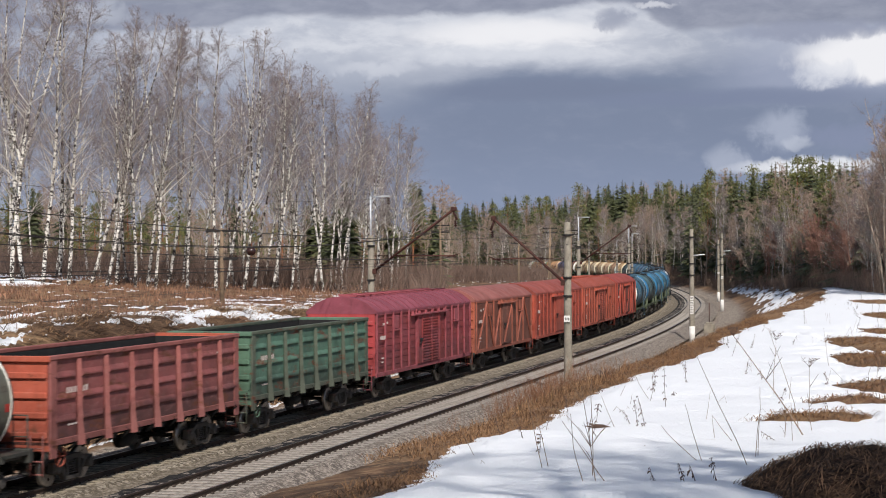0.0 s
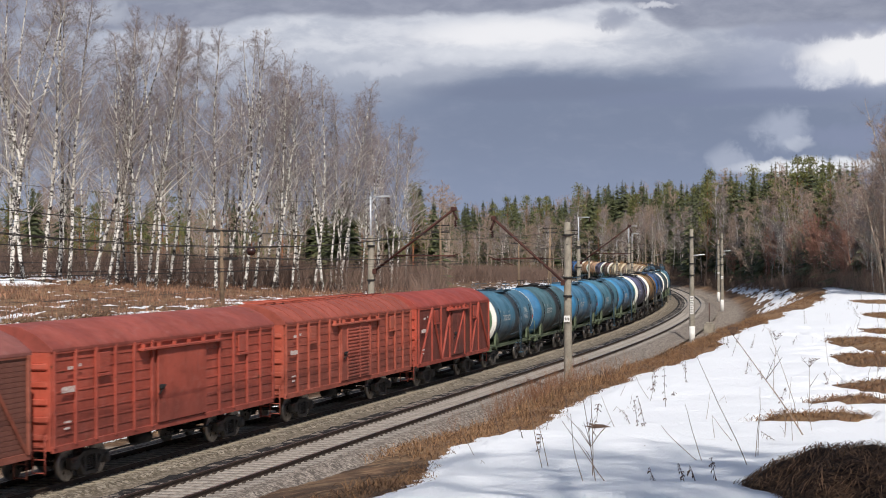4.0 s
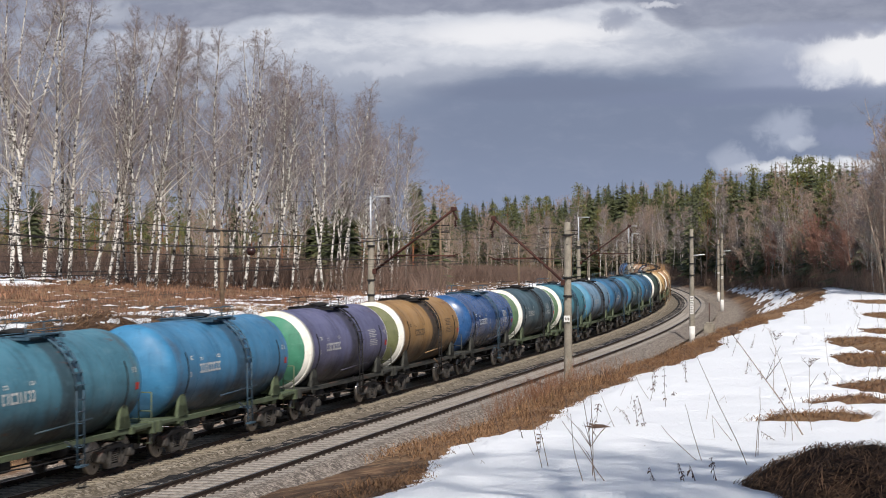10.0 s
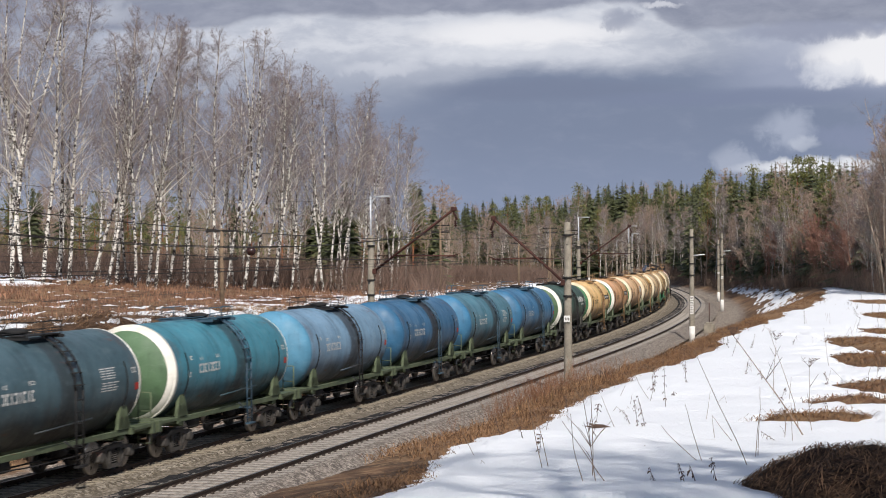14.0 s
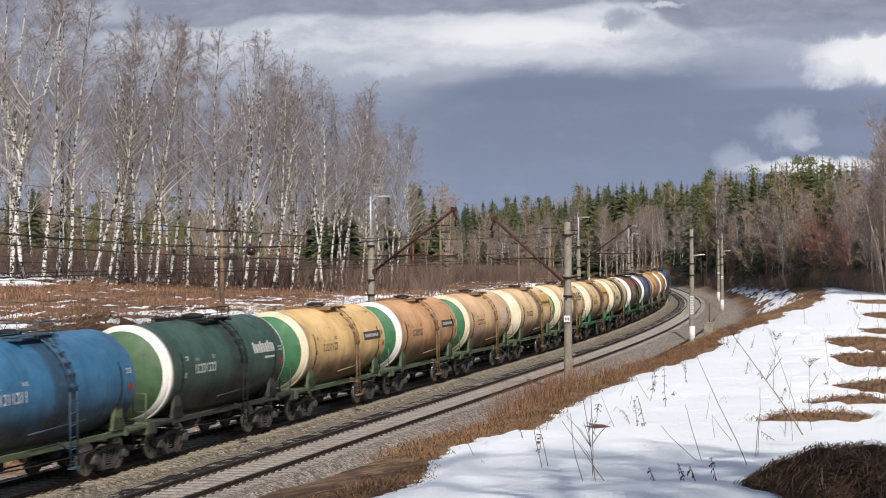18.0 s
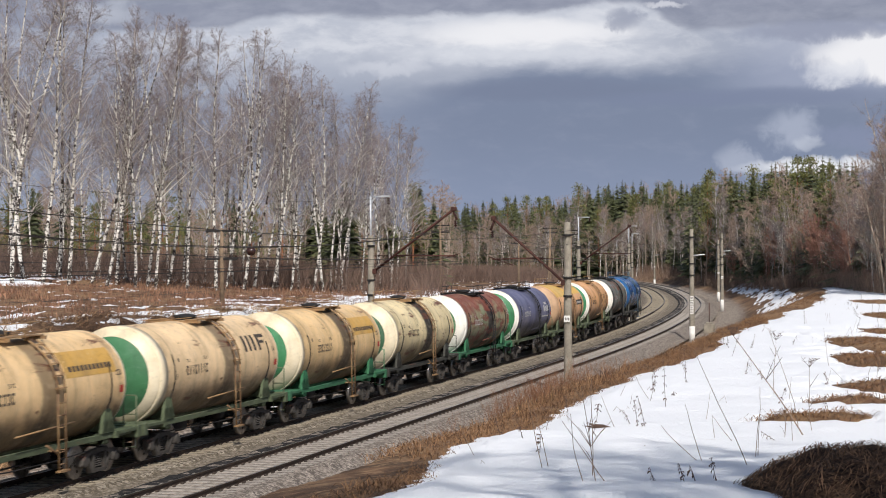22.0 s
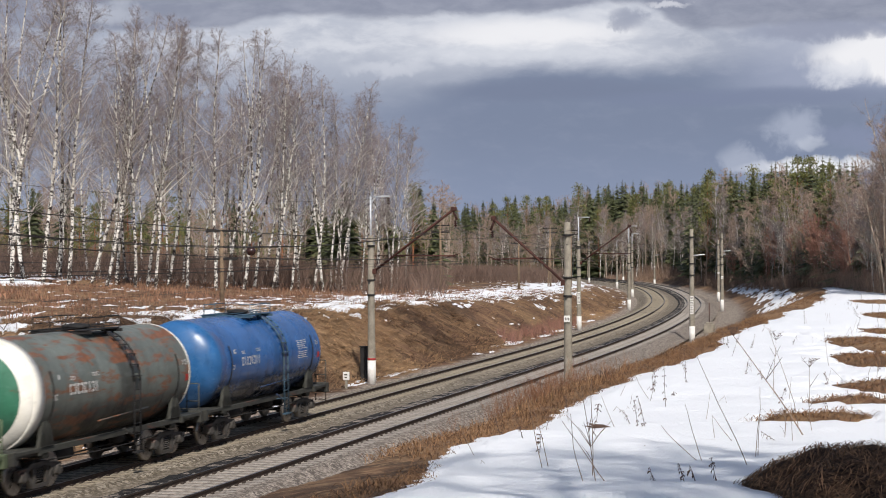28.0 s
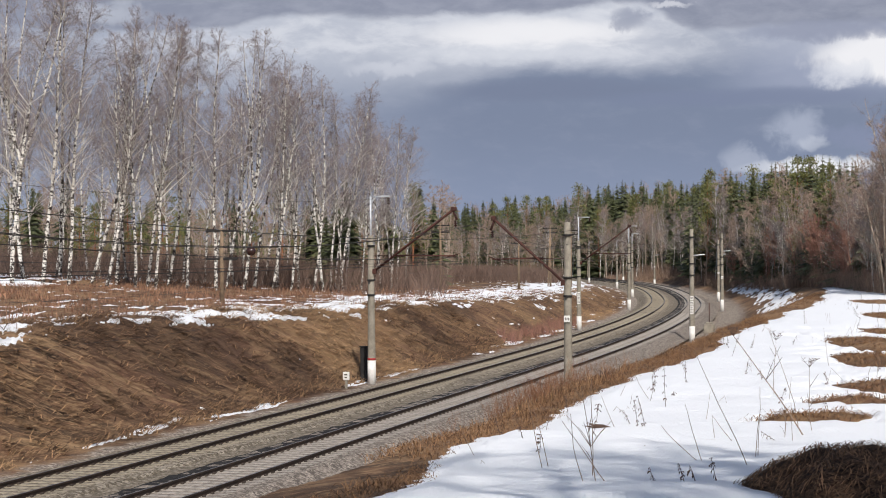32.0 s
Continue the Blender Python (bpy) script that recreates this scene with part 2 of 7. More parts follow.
M_GROUND, M_SNOW = ground_material(), snow_material()
M_BALLAST_A = ballast_material("grey_ballast", lin(168, 157, 147), lin(92, 84, 78), lin(146, 135, 125), lin(186, 174, 162))
M_BALLAST_B = ballast_material("tan_ballast", lin(180, 165, 144), lin(92, 83, 70), lin(98, 89, 79))
M_DARKBALLAST = ballast_material("oily_ballast", lin(66, 64, 64), lin(34, 33, 34), lin(30, 29, 30), lin(78, 75, 74))
M_RAIL = plain("rusty_rail", lin(76, 60, 50), lin(50, 42, 38), 2.0, .75, .3, .2)
M_RAILTOP = plain("polished_rail_head", lin(150, 148, 150), lin(120, 116, 114), 1.0, .32, .9, .05)
M_SLEEPER_A = plain("concrete_sleeper", lin(170, 162, 153), lin(126, 118, 110), 5.0, .9, 0, .3)
M_SLEEPER_B = plain("dusty_sleeper", lin(166, 154, 133), lin(116, 106, 92), 5.0, .9, 0, .3)
M_CLIP = plain("rail_fastening", lin(84, 72, 62), lin(56, 48, 42), 8.0, .8, .2, .2)
M_CONCRETE = plain("mast_concrete", lin(156, 148, 134), lin(122, 114, 102), 2.0, .9, 0, .25, .006, 26)
M_WHITEWASH = plain("whitewash", lin(232, 230, 226), lin(206, 202, 196), 3.0, .85, 0, .1)
M_REDLINE = plain("red_paint", lin(176, 52, 50), lin(140, 44, 44), 6.0, .7, 0, .1)
M_RUST = plain("rusty_steel", lin(92, 54, 44), lin(60, 40, 36), 3.0, .85, .2, .3)
M_GALV = plain("galvanised_steel", lin(206, 208, 212), lin(170, 172, 178), 3.0, .5, .3, .1)
M_WIRE = plain("weathered_wire", lin(62, 54, 50), lin(42, 38, 38), 3.0, .6, .5, 0)
M_INSULATOR = plain("brown_porcelain", lin(70, 44, 38), lin(48, 32, 30), 4.0, .25, 0, 0)
M_POLEWOOD = plain("grey_pole_wood", lin(150, 128, 104), lin(108, 90, 74), 2.0, .9, 0, .3)
M_DARKSTEEL = plain("dark_steel", lin(58, 54, 52), lin(34, 32, 32), 2.5, .7, .3, .2)

# ---------------------------------------------------------------- sky and clouds behind the woods
def sky_backdrop():
    """A sector of far cloudy sky that drifts slowly; it carries its own angles, in degrees, as its UV map."""
    R, na, ne = 3600.0, 48, 24
    v, f, uv = [], [], []
    for j in range(ne + 1):
        el = radians(-4 + 40 * j / ne)
        for i in range(na + 1):
            az = radians(-38 + 76 * i / na)
            v.append((R * math.cos(el) * math.sin(az), R * math.cos(el) * math.cos(az), R * math.sin(el)))
            uv.append((math.degrees(az), math.degrees(el)))
    for j in range(ne):
        for i in range(na):
            a = j * (na + 1) + i
            f.append((a, a + na + 1, a + na + 2, a + 1))
    me = bpy.data.meshes.new("sky_backdrop")
    me.from_pydata(v, [], f)
    lay = me.uv_layers.new(name="UVMap")
    for lp in me.loops:
        lay.data[lp.index].uv = uv[lp.vertex_index]
    k = Nodes("storm_clouds")
    co = k.tc.outputs["UV"]
    u, w, _ = k.xyz(co)
    warp = k.n.new("ShaderNodeMapping")
    k.l.new(co, warp.inputs[0])
    warp.inputs["Scale"].default_value = (.42, 1.0, 1)
    wv = warp.outputs[0]
    n1 = k.math("SUBTRACT", k.noise(.55, wv, 7, .58, .3), .5)
    n2 = k.math("SUBTRACT", k.noise(1.7, wv, 8, .62, .25), .5)
    n3 = k.math("SUBTRACT", k.noise(1.15, co, 8, .6, .3), .5)
    uu = k.math("ADD", u, k.math("MULTIPLY", n1, 2.2))
    ww = k.math("ADD", k.math("ADD", w, k.math("MULTIPLY", n1, .75)), k.math("MULTIPLY", n2, .55))
    us = k.math("ADD", u, k.math("MULTIPLY", n3, 1.6))
    ws = k.math("ADD", w, k.math("MULTIPLY", n3, .95))
    soft = k.math("ADD", w, k.math("MULTIPLY", n1, .5))
    white, pale, grey = lin(240, 240, 244), lin(206, 210, 221), lin(138, 144, 163)
    # the rain cloud: paler to the side, darkest under the bright band
    c = k.mix(k.step(w, .8, 4.4), lin(137, 149, 175), lin(126, 137, 161))
    c = k.mix(k.math("MULTIPLY", k.step(u, 1.0, -7.0), .75), c, lin(160, 168, 187))
    c = k.mix(k.math("MULTIPLY", k.step(n2, -.05, .3), .16), c, lin(164, 170, 190))
    c = k.mix(k.math("MULTIPLY", k.step(u, 7.5, 11.5), k.step(w, 4.3, 5.4, 0, .6)), c, lin(172, 179, 201))

    def blob(c, x, y, az, el, ra, re, col, soft=1.0, amount=1.0):
        a = k.math("DIVIDE", k.math("SUBTRACT", x, az), ra)
        b = k.math("DIVIDE", k.math("SUBTRACT", y, el), re)
        r = k.math("ADD", k.math("MULTIPLY", a, a), k.math("MULTIPLY", b, b))
        return k.mix(k.math("MULTIPLY", k.step(r, 1.0, 1.0 - soft, 0, 1), amount), c, col)

    # a long bright band with a flat soft base, brightest near its top
    band = k.math("MULTIPLY", k.step(k.math("ADD", soft, k.math("MULTIPLY", n2, .5)), k.step(u, -2.0, 2.5, 4.3, 5.5), k.step(u, -2.0, 2.5, 6.9, 6.35)), k.math("MULTIPLY", k.step(u, -14.0, -7.0, .25, 1.0), k.step(u, 11.0, 4.5, .25, 1.0)))
    c = k.mix(k.math("MULTIPLY", band, k.step(u, -6, 1, .62, .88)), c, pale)
    puff = k.math("MULTIPLY", k.step(n2, -.14, .16), k.step(ww, 5.9, 6.7))
    c = k.mix(k.math("MULTIPLY", k.math("MULTIPLY", band, puff), .55), c, lin(228, 230, 237))
    c = blob(c, uu, ww, 2.6, 7.05, 4.6, .62, white, 1.0, .95)
    c = blob(c, uu, ww, 1.6, 6.4, 4.0, .45, lin(222, 225, 233), 1.0, .5)
    c = blob(c, us, ws, -2.2, 5.95, 1.8, .30, lin(214, 217, 227), 1.0, .55)
    c = blob(c, uu, soft, 3.5, 5.2, 5.5, .50, lin(122, 132, 156), 1.0, .85)
    c = blob(c, uu, soft, 9.6, 4.85, 6.0, .40, lin(126, 136, 162), 1.0, .85)
    # the white cloud to the side, with torn edges, and the puffs under it
    c = blob(c, us, ws, 14.4, 6.05, 3.3, 1.05, white, .8, 1.0)
    c = blob(c, us, ws, 12.6, 5.5, 1.3, .5, lin(222, 225, 234), 1.0, .7)
    c = blob(c, us, ws, 11.2, 3.75, 1.1, .85, lin(190, 197, 215), 1.0, .55)
    c = blob(c, us, ws, 11.7, 3.3, .6, .3, lin(210, 215, 227), 1.0, .4)
    c = blob(c, us, ws, 13.6, 3.55, 2.2, .55, lin(136, 145, 172), 1.0, .7)
    c = blob(c, us, ws, 12.2, 2.5, 3.3, .40, lin(230, 232, 238), 1.0, 1.0)
    c = blob(c, us, ws, 9.5, 2.75, 1.0, .7, lin(196, 202, 218), 1.0, .45)
    # dark ragged cloud along the top
    top = k.math("ADD", w, k.math("ADD", k.math("MULTIPLY", n1, .9), k.math("MULTIPLY", n2, .55)))
    edge = k.math("ADD", k.math("ADD", 7.62, k.step(u, -4.5, -10.0, 0, -.55)), k.math("ADD", k.step(u, 2.0, 5.0, 0, .35), k.step(u, 6.0, 8.2, 0, -.95)))
    c = k.mix(k.step(k.math("SUBTRACT", top, edge), -.10, .22, 0, .97), c, k.mix(k.step(n2, -.2, .25), grey, lin(156, 161, 178)))
    c = blob(c, us, ws, 12.4, 6.95, 3.6, .40, lin(148, 154, 175), 1.0, .8)
    c = blob(c, us, ws, 5.7, 7.5, .75, .50, lin(152, 158, 177), 1.0, .8)
    c = blob(c, us, ws, 7.1, 7.95, .9, .16, lin(214, 216, 225), 1.0, .8)
    c = blob(c, us, ws, -12.0, 7.7, 2.2, .5, lin(190, 195, 208), 1.0, .7)
    em = k.n.new("ShaderNodeEmission")
    k.l.new(c, em.inputs["Color"])
    em.inputs["Strength"].default_value = 1.0
    k.l.new(em.outputs[0], k.n["Material Output"].inputs["Surface"])
    return solid("sky_backdrop", me, k.mat, "dark grey storm clouds with bright white gaps over far woods", "sky", "", "structure")


SKY = sky_backdrop()

# ---------------------------------------------------------------- ground and snow


# the wood's edge: bearing in thousandths, distance
WOOD_B = [0, 70, 130, 147, 187, 220, 250, 300]
WOOD_D = [440, 440, 380, 328, 232, 172, 126, 98]


def snow_depth(x, y, s, n):
    """How much snow lies, in metres; below nothing there is bare ground."""
    a = wob(x, y, .9, 5)
    b = wob(x, y, .33, 7)
    c = wob(x, y, 2.6, 9)
    # the field above the cutting on the camera's side
    edge = 15.5 + .18 * np.sin(s * .31) + .12 * np.sin(s * .83 + 1) + .5 * np.clip((s - 26) / 12, 0, 1) * np.clip((75 - s) / 20, 0, 1) - .15 * np.exp(-((s + 8.5) / 3.5) ** 2) + .7 * np.clip((-20 - s) / 4, 0, 1) - .3 * np.exp(-((s + 14) / 4.0) ** 2)
    field = np.clip((n - edge - .16 * c - .1 * wob(x, y, 7.0, 2)) * .26, -1, .15) + .018 * a + .012 * c
    bare = np.clip((n - 26.5 - .05 * s + 2.0 * b) * .12, 0, .5) * np.clip((s + 8) / 10, 0, 1) * np.clip((120 - s) / 20, 0, 1)
    field = field - bare * (1 + .8 * a)
    # none lies inside the wood
    bear = 1000 * x / np.maximum(y, 5)
    field = field - np.where(bear > 110, np.clip((y / np.interp(bear, WOOD_B, WOOD_D) - 1.0 + .02 * a) * 9, 0, .9), 0)
    for mx, my, ra, rb, dm in MELT:
        field = field - dm * np.exp(-(((x - mx) / ra) ** 2 + ((y - my) / rb) ** 2) * (1 + .5 * c + .45 * wob(x, y, 5.2, 6)))
    slant = wob(s * .16 + n * .6, n * 3.2 - s * .12, 1.0, 12) + .6 * wob(s * .5, n * 6.0 - s * .25, 1.0, 3)
    slope = np.where((s > 46) & (s < 230) & (n > 9.2) & (n < 14.6), .12 * (1.25 * slant + .28 - ((n - 11.4) / 2.2) ** 2 - np.clip((70 - s) / 9, 0, 2)), -1)
    # patches on the far bank
    m = -n
    stripe = wob(s * .62, m * 5.2 + s * .1, .42, 3) + .6 * wob(s * .8, m * 6 - s * .3, 1.1, 8)
    crest = np.where((m > 11.0) & (m < 60), .11 * (stripe - .54 + .80 * np.exp(-((m - 13.6 - 1.2 * b) / 1.7) ** 2) - .3 * np.clip((m - 20) / 6, 0, 1)), -1)
    far_strip = np.where((m > 11) & (m < 30) & (s > 55), .10 * (stripe * .95 + .02 + .5 * np.clip((s - 70) / 20, 0, 1) - np.abs(m - 17) / 6.5), -1)
    face = np.where((m > 6.8) & (m < 12.5) & (s > 30), .08 * (stripe - 1.15 + .25 * np.clip((s - 60) / 60, 0, 1)), -1)
    far_strip = np.maximum(far_strip, face)
    toe = np.where((m > 5.9) & (m < 8.0) & (s > 4), .04 * (stripe - .02 - np.abs(m - 6.7) * 1.4), -1)
    woods = np.where((m > 42) & (m < 75), .22 * (.6 + wob(x, y, .2, 4) - np.abs(m - 55) / 14), -1)
    d = np.where(n > 0, np.maximum(field, slope), np.maximum(np.maximum(crest, toe), np.maximum(far_strip, woods)))
    return np.clip(d, -.12, .32)


def polar_grid(az, rr):
    A, Rr = np.meshgrid(np.radians(az), rr)
    return (Rr * np.sin(A)).ravel(), (Rr * np.cos(A) - .05).ravel()


def sheet(name, x, y, z, na, nr, mat, n=None, s=None):
    i, j = np.meshgrid(np.arange(na - 1), np.arange(nr - 1))
    a = (j * na + i).ravel()
    f = np.stack([a, a + 1, a + na + 1, a + na], 1)
    me = bpy.data.meshes.new(name)
    me.vertices.add(len(x))
    me.vertices.foreach_set("co", np.stack([x, y, z], 1).ravel())
    me.loops.add(f.size)
    me.loops.foreach_set("vertex_index", f.ravel())
    me.polygons.add(len(f))
    me.polygons.foreach_set("loop_start", np.arange(0, f.size, 4))
    me.polygons.foreach_set("use_smooth", np.ones(len(f), bool))
    me.update()
    me.validate()
    if n is not None:
        at = me.attributes.new("n", "FLOAT", "POINT")
        at.data.foreach_set("value", n)
        at = me.attributes.new("s", "FLOAT", "POINT")
        at.data.foreach_set("value", s)
    me.materials.append(mat)
    return me


def ground():
    az = np.concatenate([np.linspace(-180, -20, 60)[:-1], np.linspace(-20, 20, 521), np.linspace(20, 180, 60)[1:]])
    rr = np.concatenate([[.002, 2.0], np.geomspace(4, 420, 330), np.geomspace(430, 4200, 40)])
    x, y = polar_grid(az, rr)
    z, s, n = height(x, y)
    me = sheet("ground", x, y, z, len(az), len(rr), M_GROUND, n, s)
    tagged(new("ground", me), "brown dry grass and gravel ground of a railway cutting", "ground", "", "structure")
    az = np.linspace(-19, 19, 500)
    rr = np.geomspace(10, 420, 520)
    x, y = polar_grid(az, rr)
    z, s, n = height(x, y)
    d = snow_depth(x, y, s, n)
    me = sheet("snow", x, y, z + d, len(az), len(rr), M_SNOW)
    tagged(new("snow", me), "melting white old snow lying over dry grass", "snow", "", "stuff")


ground()

# ---------------------------------------------------------------- the two tracks
def ribbon(name, s0, s1, step, prof, off, mat, closed=False, wiggle=0.0):
    """Sweeps a cross-section of (n, z) points along the line at offset off."""
    ss = np.arange(s0, s1 + step, step)
    v, f, nn = [], [], []
    rng = random.Random(5)
    for s in ss:
        for (n, z) in prof:
            v.append(line(s, off + n + rng.uniform(-wiggle, wiggle), z + rng.uniform(-wiggle, wiggle) * .4))
            nn.append(n)
    c = len(prof)
    for i in range(len(ss) - 1):
        for k in range(c if closed else c - 1):
            k2 = (k + 1) % c
            f.append((i * c + k, (i + 1) * c + k, (i + 1) * c + k2, i * c + k2))
    me = bpy.data.meshes.new(name)
    me.from_pydata(v, [], f)
    at = me.attributes.new("n", "FLOAT", "POINT")
    at.data.foreach_set("value", nn)
    me.materials.append(mat)
    return me


RAIL_PROF = [(-.036, 0), (.036, 0), (.037, -.035), (.012, -.05), (.010, -.14), (.07, -.165), (.07, -.18), (-.07, -.18), (-.07, -.165), (-.010, -.14), (-.012, -.05), (-.037, -.035)]
S0, S1 = -34, 470


def track(name, off, ballast, label, sleeper_mat, sleeper_label):
    t = thing(name, None, label, "railway track", "tracks of the line", "structure")
    bed = ribbon("ballast", S0, S1, .6, [(-2.75, -.62), (-2.3, -.42), (-1.65, -.145), (-.5, -.146), (0, -.146), (.5, -.146), (1.65, -.145), (2.3, -.42), (2.75, -.62)], off, ballast, wiggle=.025)
    part("ballast_bed", bed, None, t, "crushed stone ballast")
    for side in (-1, 1):
        r = ribbon("rail", S0, S1, 2.0, RAIL_PROF, off + side * .797, M_RAIL, True)
        rail = part("rail", r, None, t, "rusty steel rail with a worn bright head")
        h = ribbon("rail_head", S0, S1, 2.0, [(.033, .002), (-.033, .002)], off + side * .797, M_RAILTOP)
        part("running_surface", h, None, rail)
    # one sleeper mesh, shared
    q = Mesh()
    q.box(-.125, .125, -1.35, 1.35, -.38, -.135, .03)
    q.slot = 1
    for side in (-1, 1):
        for e in (-1, 1):
            q.box(-.07, .07, side * .797 + e * .12 - .035, side * .797 + e * .12 + .035, -.15, -.095, .01)
    me = q.data("sleeper", [sleeper_mat, M_CLIP])
    step, s, count = .545, S0 + .3, 0
    rest = Mesh()
    while s < 330:
        p = line(s, off)
        m = Matrix.Translation(p) @ Matrix.Rotation(heading(s), 4, "Z") @ Matrix.Rotation(random.uniform(-.012, .012), 4, "Z")
        if -10 < s < 138 and count < 270:
            part("sleeper", me, None, t, "", m)
            count += 1
        elif s >= 138:
            rest.box(-.125, .125, -1.35, 1.35, -.38, -.135, 0, m)
        s += step
    far = part("sleeper_row", rest, sleeper_mat, t, sleeper_label)
    far["kind"] = "stuff"
    return t


TRACK_A = track("railway_track", HALF, M_BALLAST_A, "railway track on pale grey ballast with concrete sleepers", M_SLEEPER_A, "concrete sleepers")
TRACK_B = track("railway_track", -HALF, M_BALLAST_B, "railway track on tan ballast with dusty sleepers", M_SLEEPER_B, "dusty sleepers")
# oily dark ballast between the tracks
me = ribbon("ballast_strip", S0, S1, .5, [(-.5, -.27), (-.3, -.16), (.3, -.125), (.5, -.16)], .72, M_DARKBALLAST, wiggle=.07)
tagged(new("ballast_strip", me), "dark oil-stained ballast between the tracks", "ballast", "", "structure")
me = ribbon("ballast_between", S0, S1, .6, [(-.9, -.25), (-.3, -.21), (.3, -.23), (.9, -.27)], 0, M_BALLAST_B, wiggle=.05)
tagged(new("ballast_between", me), "tan crushed stone between the tracks", "ballast", "", "structure")

# ---------------------------------------------------------------- wagons
# A wagon's own space: x along the train (towards its tail), -y towards the camera's side, z from the rail heads.
WAGONS = []          # (object, place of its middle behind the leading point, half the distance between its bogies)


def dirty_paint(name, col, col2=None, stain=.5, rust=0.0, rough=.45, grime_shade=.55, rust_col=(120, 66, 40)):
    """Wagon paint: faded blotches, soot runs from the hatch, rust, low grime with shade painted in."""
    def dull(q):
        g = sum(q) / 3
        r, n, b = q
        if b > 1.6 * n and b > 2 * r:
            q = (r, n * 1.08, b * .92)
        elif b > 1.2 * n and b > 1.6 * r:
            q = (r * 1.02, n * 1.0, b * .95)
        return [v * .97 + g * .04 for v in q] if max(q) > 190 else [v * .82 + g * .13 for v in q]
    col, col2 = dull(col), dull(col2) if col2 else None
    k = Nodes(name)
    x, y, z = k.xyz()
    base = lin(*col)
    c = k.mix(k.step(k.noise(.7, None, 5, .6), .35, .7), base, lin(*(col2 or [min(255, int(v * 1.12) + 8) for v in col])))
    c = k.mix(k.math("MULTIPLY", k.step(k.noise(1.0, k.coords("Object", (5, 5, .7)), 6, .65), .5, .75), .35), c, lin(*[int(v * .62) for v in col]))
    if stain > 0:
        d = k.math("ABSOLUTE", k.math("SUBTRACT", x, .45))
        d = k.math("ADD", d, k.math("MULTIPLY", k.math("SUBTRACT", k.noise(1.0, k.coords("Object", (3, .8, .8)), 6, .7), .5), .75))
        c = k.mix(k.math("MULTIPLY", k.step(d, .62 if stain < .7 else .80, .30 if stain < .7 else .42), min(1.0, stain * 1.15)), c, lin(44, 41, 40))
        seam = k.math("ABSOLUTE", k.math("SUBTRACT", k.math("ABSOLUTE", x), 4.42))
        seam = k.math("ADD", seam, k.math("MULTIPLY", k.math("SUBTRACT", k.noise(1.6, k.coords("Object", (1, 1.4, 1.4)), 6, .7), .45), 1.3))
        c = k.mix(k.math("MULTIPLY", k.step(seam, .30, .02), .35), c, lin(86, 62, 50))
        run = k.noise(1.0, k.coords("Object", (4.5, .35, .35)), 7, .7, .2)
        c = k.mix(k.math("MULTIPLY", k.step(run, .52, .70), min(.75, stain * .75)), c, lin(*[v * .38 + 14 for v in col]))
    # road grime plus painted-in shade: the colour darkens towards the underside
    dirt_shade = k.math("ADD", z, k.math("MULTIPLY", k.math("SUBTRACT", k.noise(1.5, None, 6, .65), .5), 1.2))
    c = k.mix(k.math("MULTIPLY", k.step(dirt_shade, 2.4, 1.45), min(1.0, grime_shade * 1.45)), c, lin(42, 38, 36))
    if rust > 0:
        r = k.noise(1.3, k.coords("Object", (.55, 1.1, 1.6)), 8, .68, .4)
        c = k.mix(k.step(r, .66 - .3 * rust, .74 - .26 * rust), c, k.mix(k.noise(6.0), lin(*rust_col), lin(72, 42, 32)))
    if rust > .64:
        hi = k.math("ADD", z, k.math("MULTIPLY", k.math("SUBTRACT", k.noise(.55, k.coords("Object", (1, .6, .6)), 6, .65, .5), .5), 3.2))
        c = k.mix(k.step(hi, 2.9, 3.5, 0, .9), c, k.mix(k.step(k.noise(3.0), .35, .65), lin(112, 50, 42), lin(138, 84, 62)))
        c = k.mix(k.step(k.noise(.8, k.coords("Object", (1.2, .5, .5)), 7, .7, .6), .58, .66, 0, .85), c, lin(196, 178, 140))
    fade = k.noise(2.6, k.coords("Object", (.8, .8, 1.6)), 7, .7, .6)
    c = k.mix(k.math("MULTIPLY", k.step(fade, .5, .72), .30 if rough > .3 else .06), c, lin(*[min(250, v * .72 + 66) for v in col]))
    c = k.mix(k.math("MULTIPLY", k.step(fade, .46, .30), .30 if rough > .3 else .12), c, lin(*[v * .6 for v in col]))
    spots = k.noise(9.0, None, 5, .7)
    c = k.mix(k.step(spots, .70, .78), c, lin(84, 58, 44))
    k.bump(k.noise(2.2, None, 3), .10, .03)
    grime = k.math("MULTIPLY", k.step(k.noise(1.1, k.coords("Object", (1, 1, .5)), 6, .65), .35, .7), .28)
    return k.done(c, k.math("ADD", rough - .12, grime), 0, .5)


M_BLACK = plain("sooty_black", lin(40, 38, 38), lin(24, 23, 24), 2.0, .8, .1, .2)
M_FRAMEGREEN = dirty_paint("frame_green", (106, 122, 84), (82, 96, 66), 0, .22, .7, .22)
M_FRAMEBLACK = dirty_paint("frame_black", (74, 76, 66), (52, 52, 47), 0, .3, .7, .3)
M_FRAMEBRIGHT = dirty_paint("frame_bright_green", (44, 140, 88), (54, 116, 80), 0, .1, .7, .2)
M_BOGIE = dirty_paint("bogie_cast_steel", (92, 86, 79), (52, 48, 45), 0, .3, .8, .3)
M_TYRE = plain("wheel_tread", lin(190, 186, 182), lin(140, 134, 130), 3.0, .35, .8, .05)
M_WHEEL = plain("wheel_web", lin(50, 44, 41), lin(32, 29, 28), 4.0, .8, .2, .2)
M_RING = dirty_paint("white_band", (248, 244, 234), (220, 213, 198), 0, .05, .5, .2)
M_CREAMRING = dirty_paint("cream_band", (238, 224, 194), (212, 192, 158), 0, .12, .5, .3)
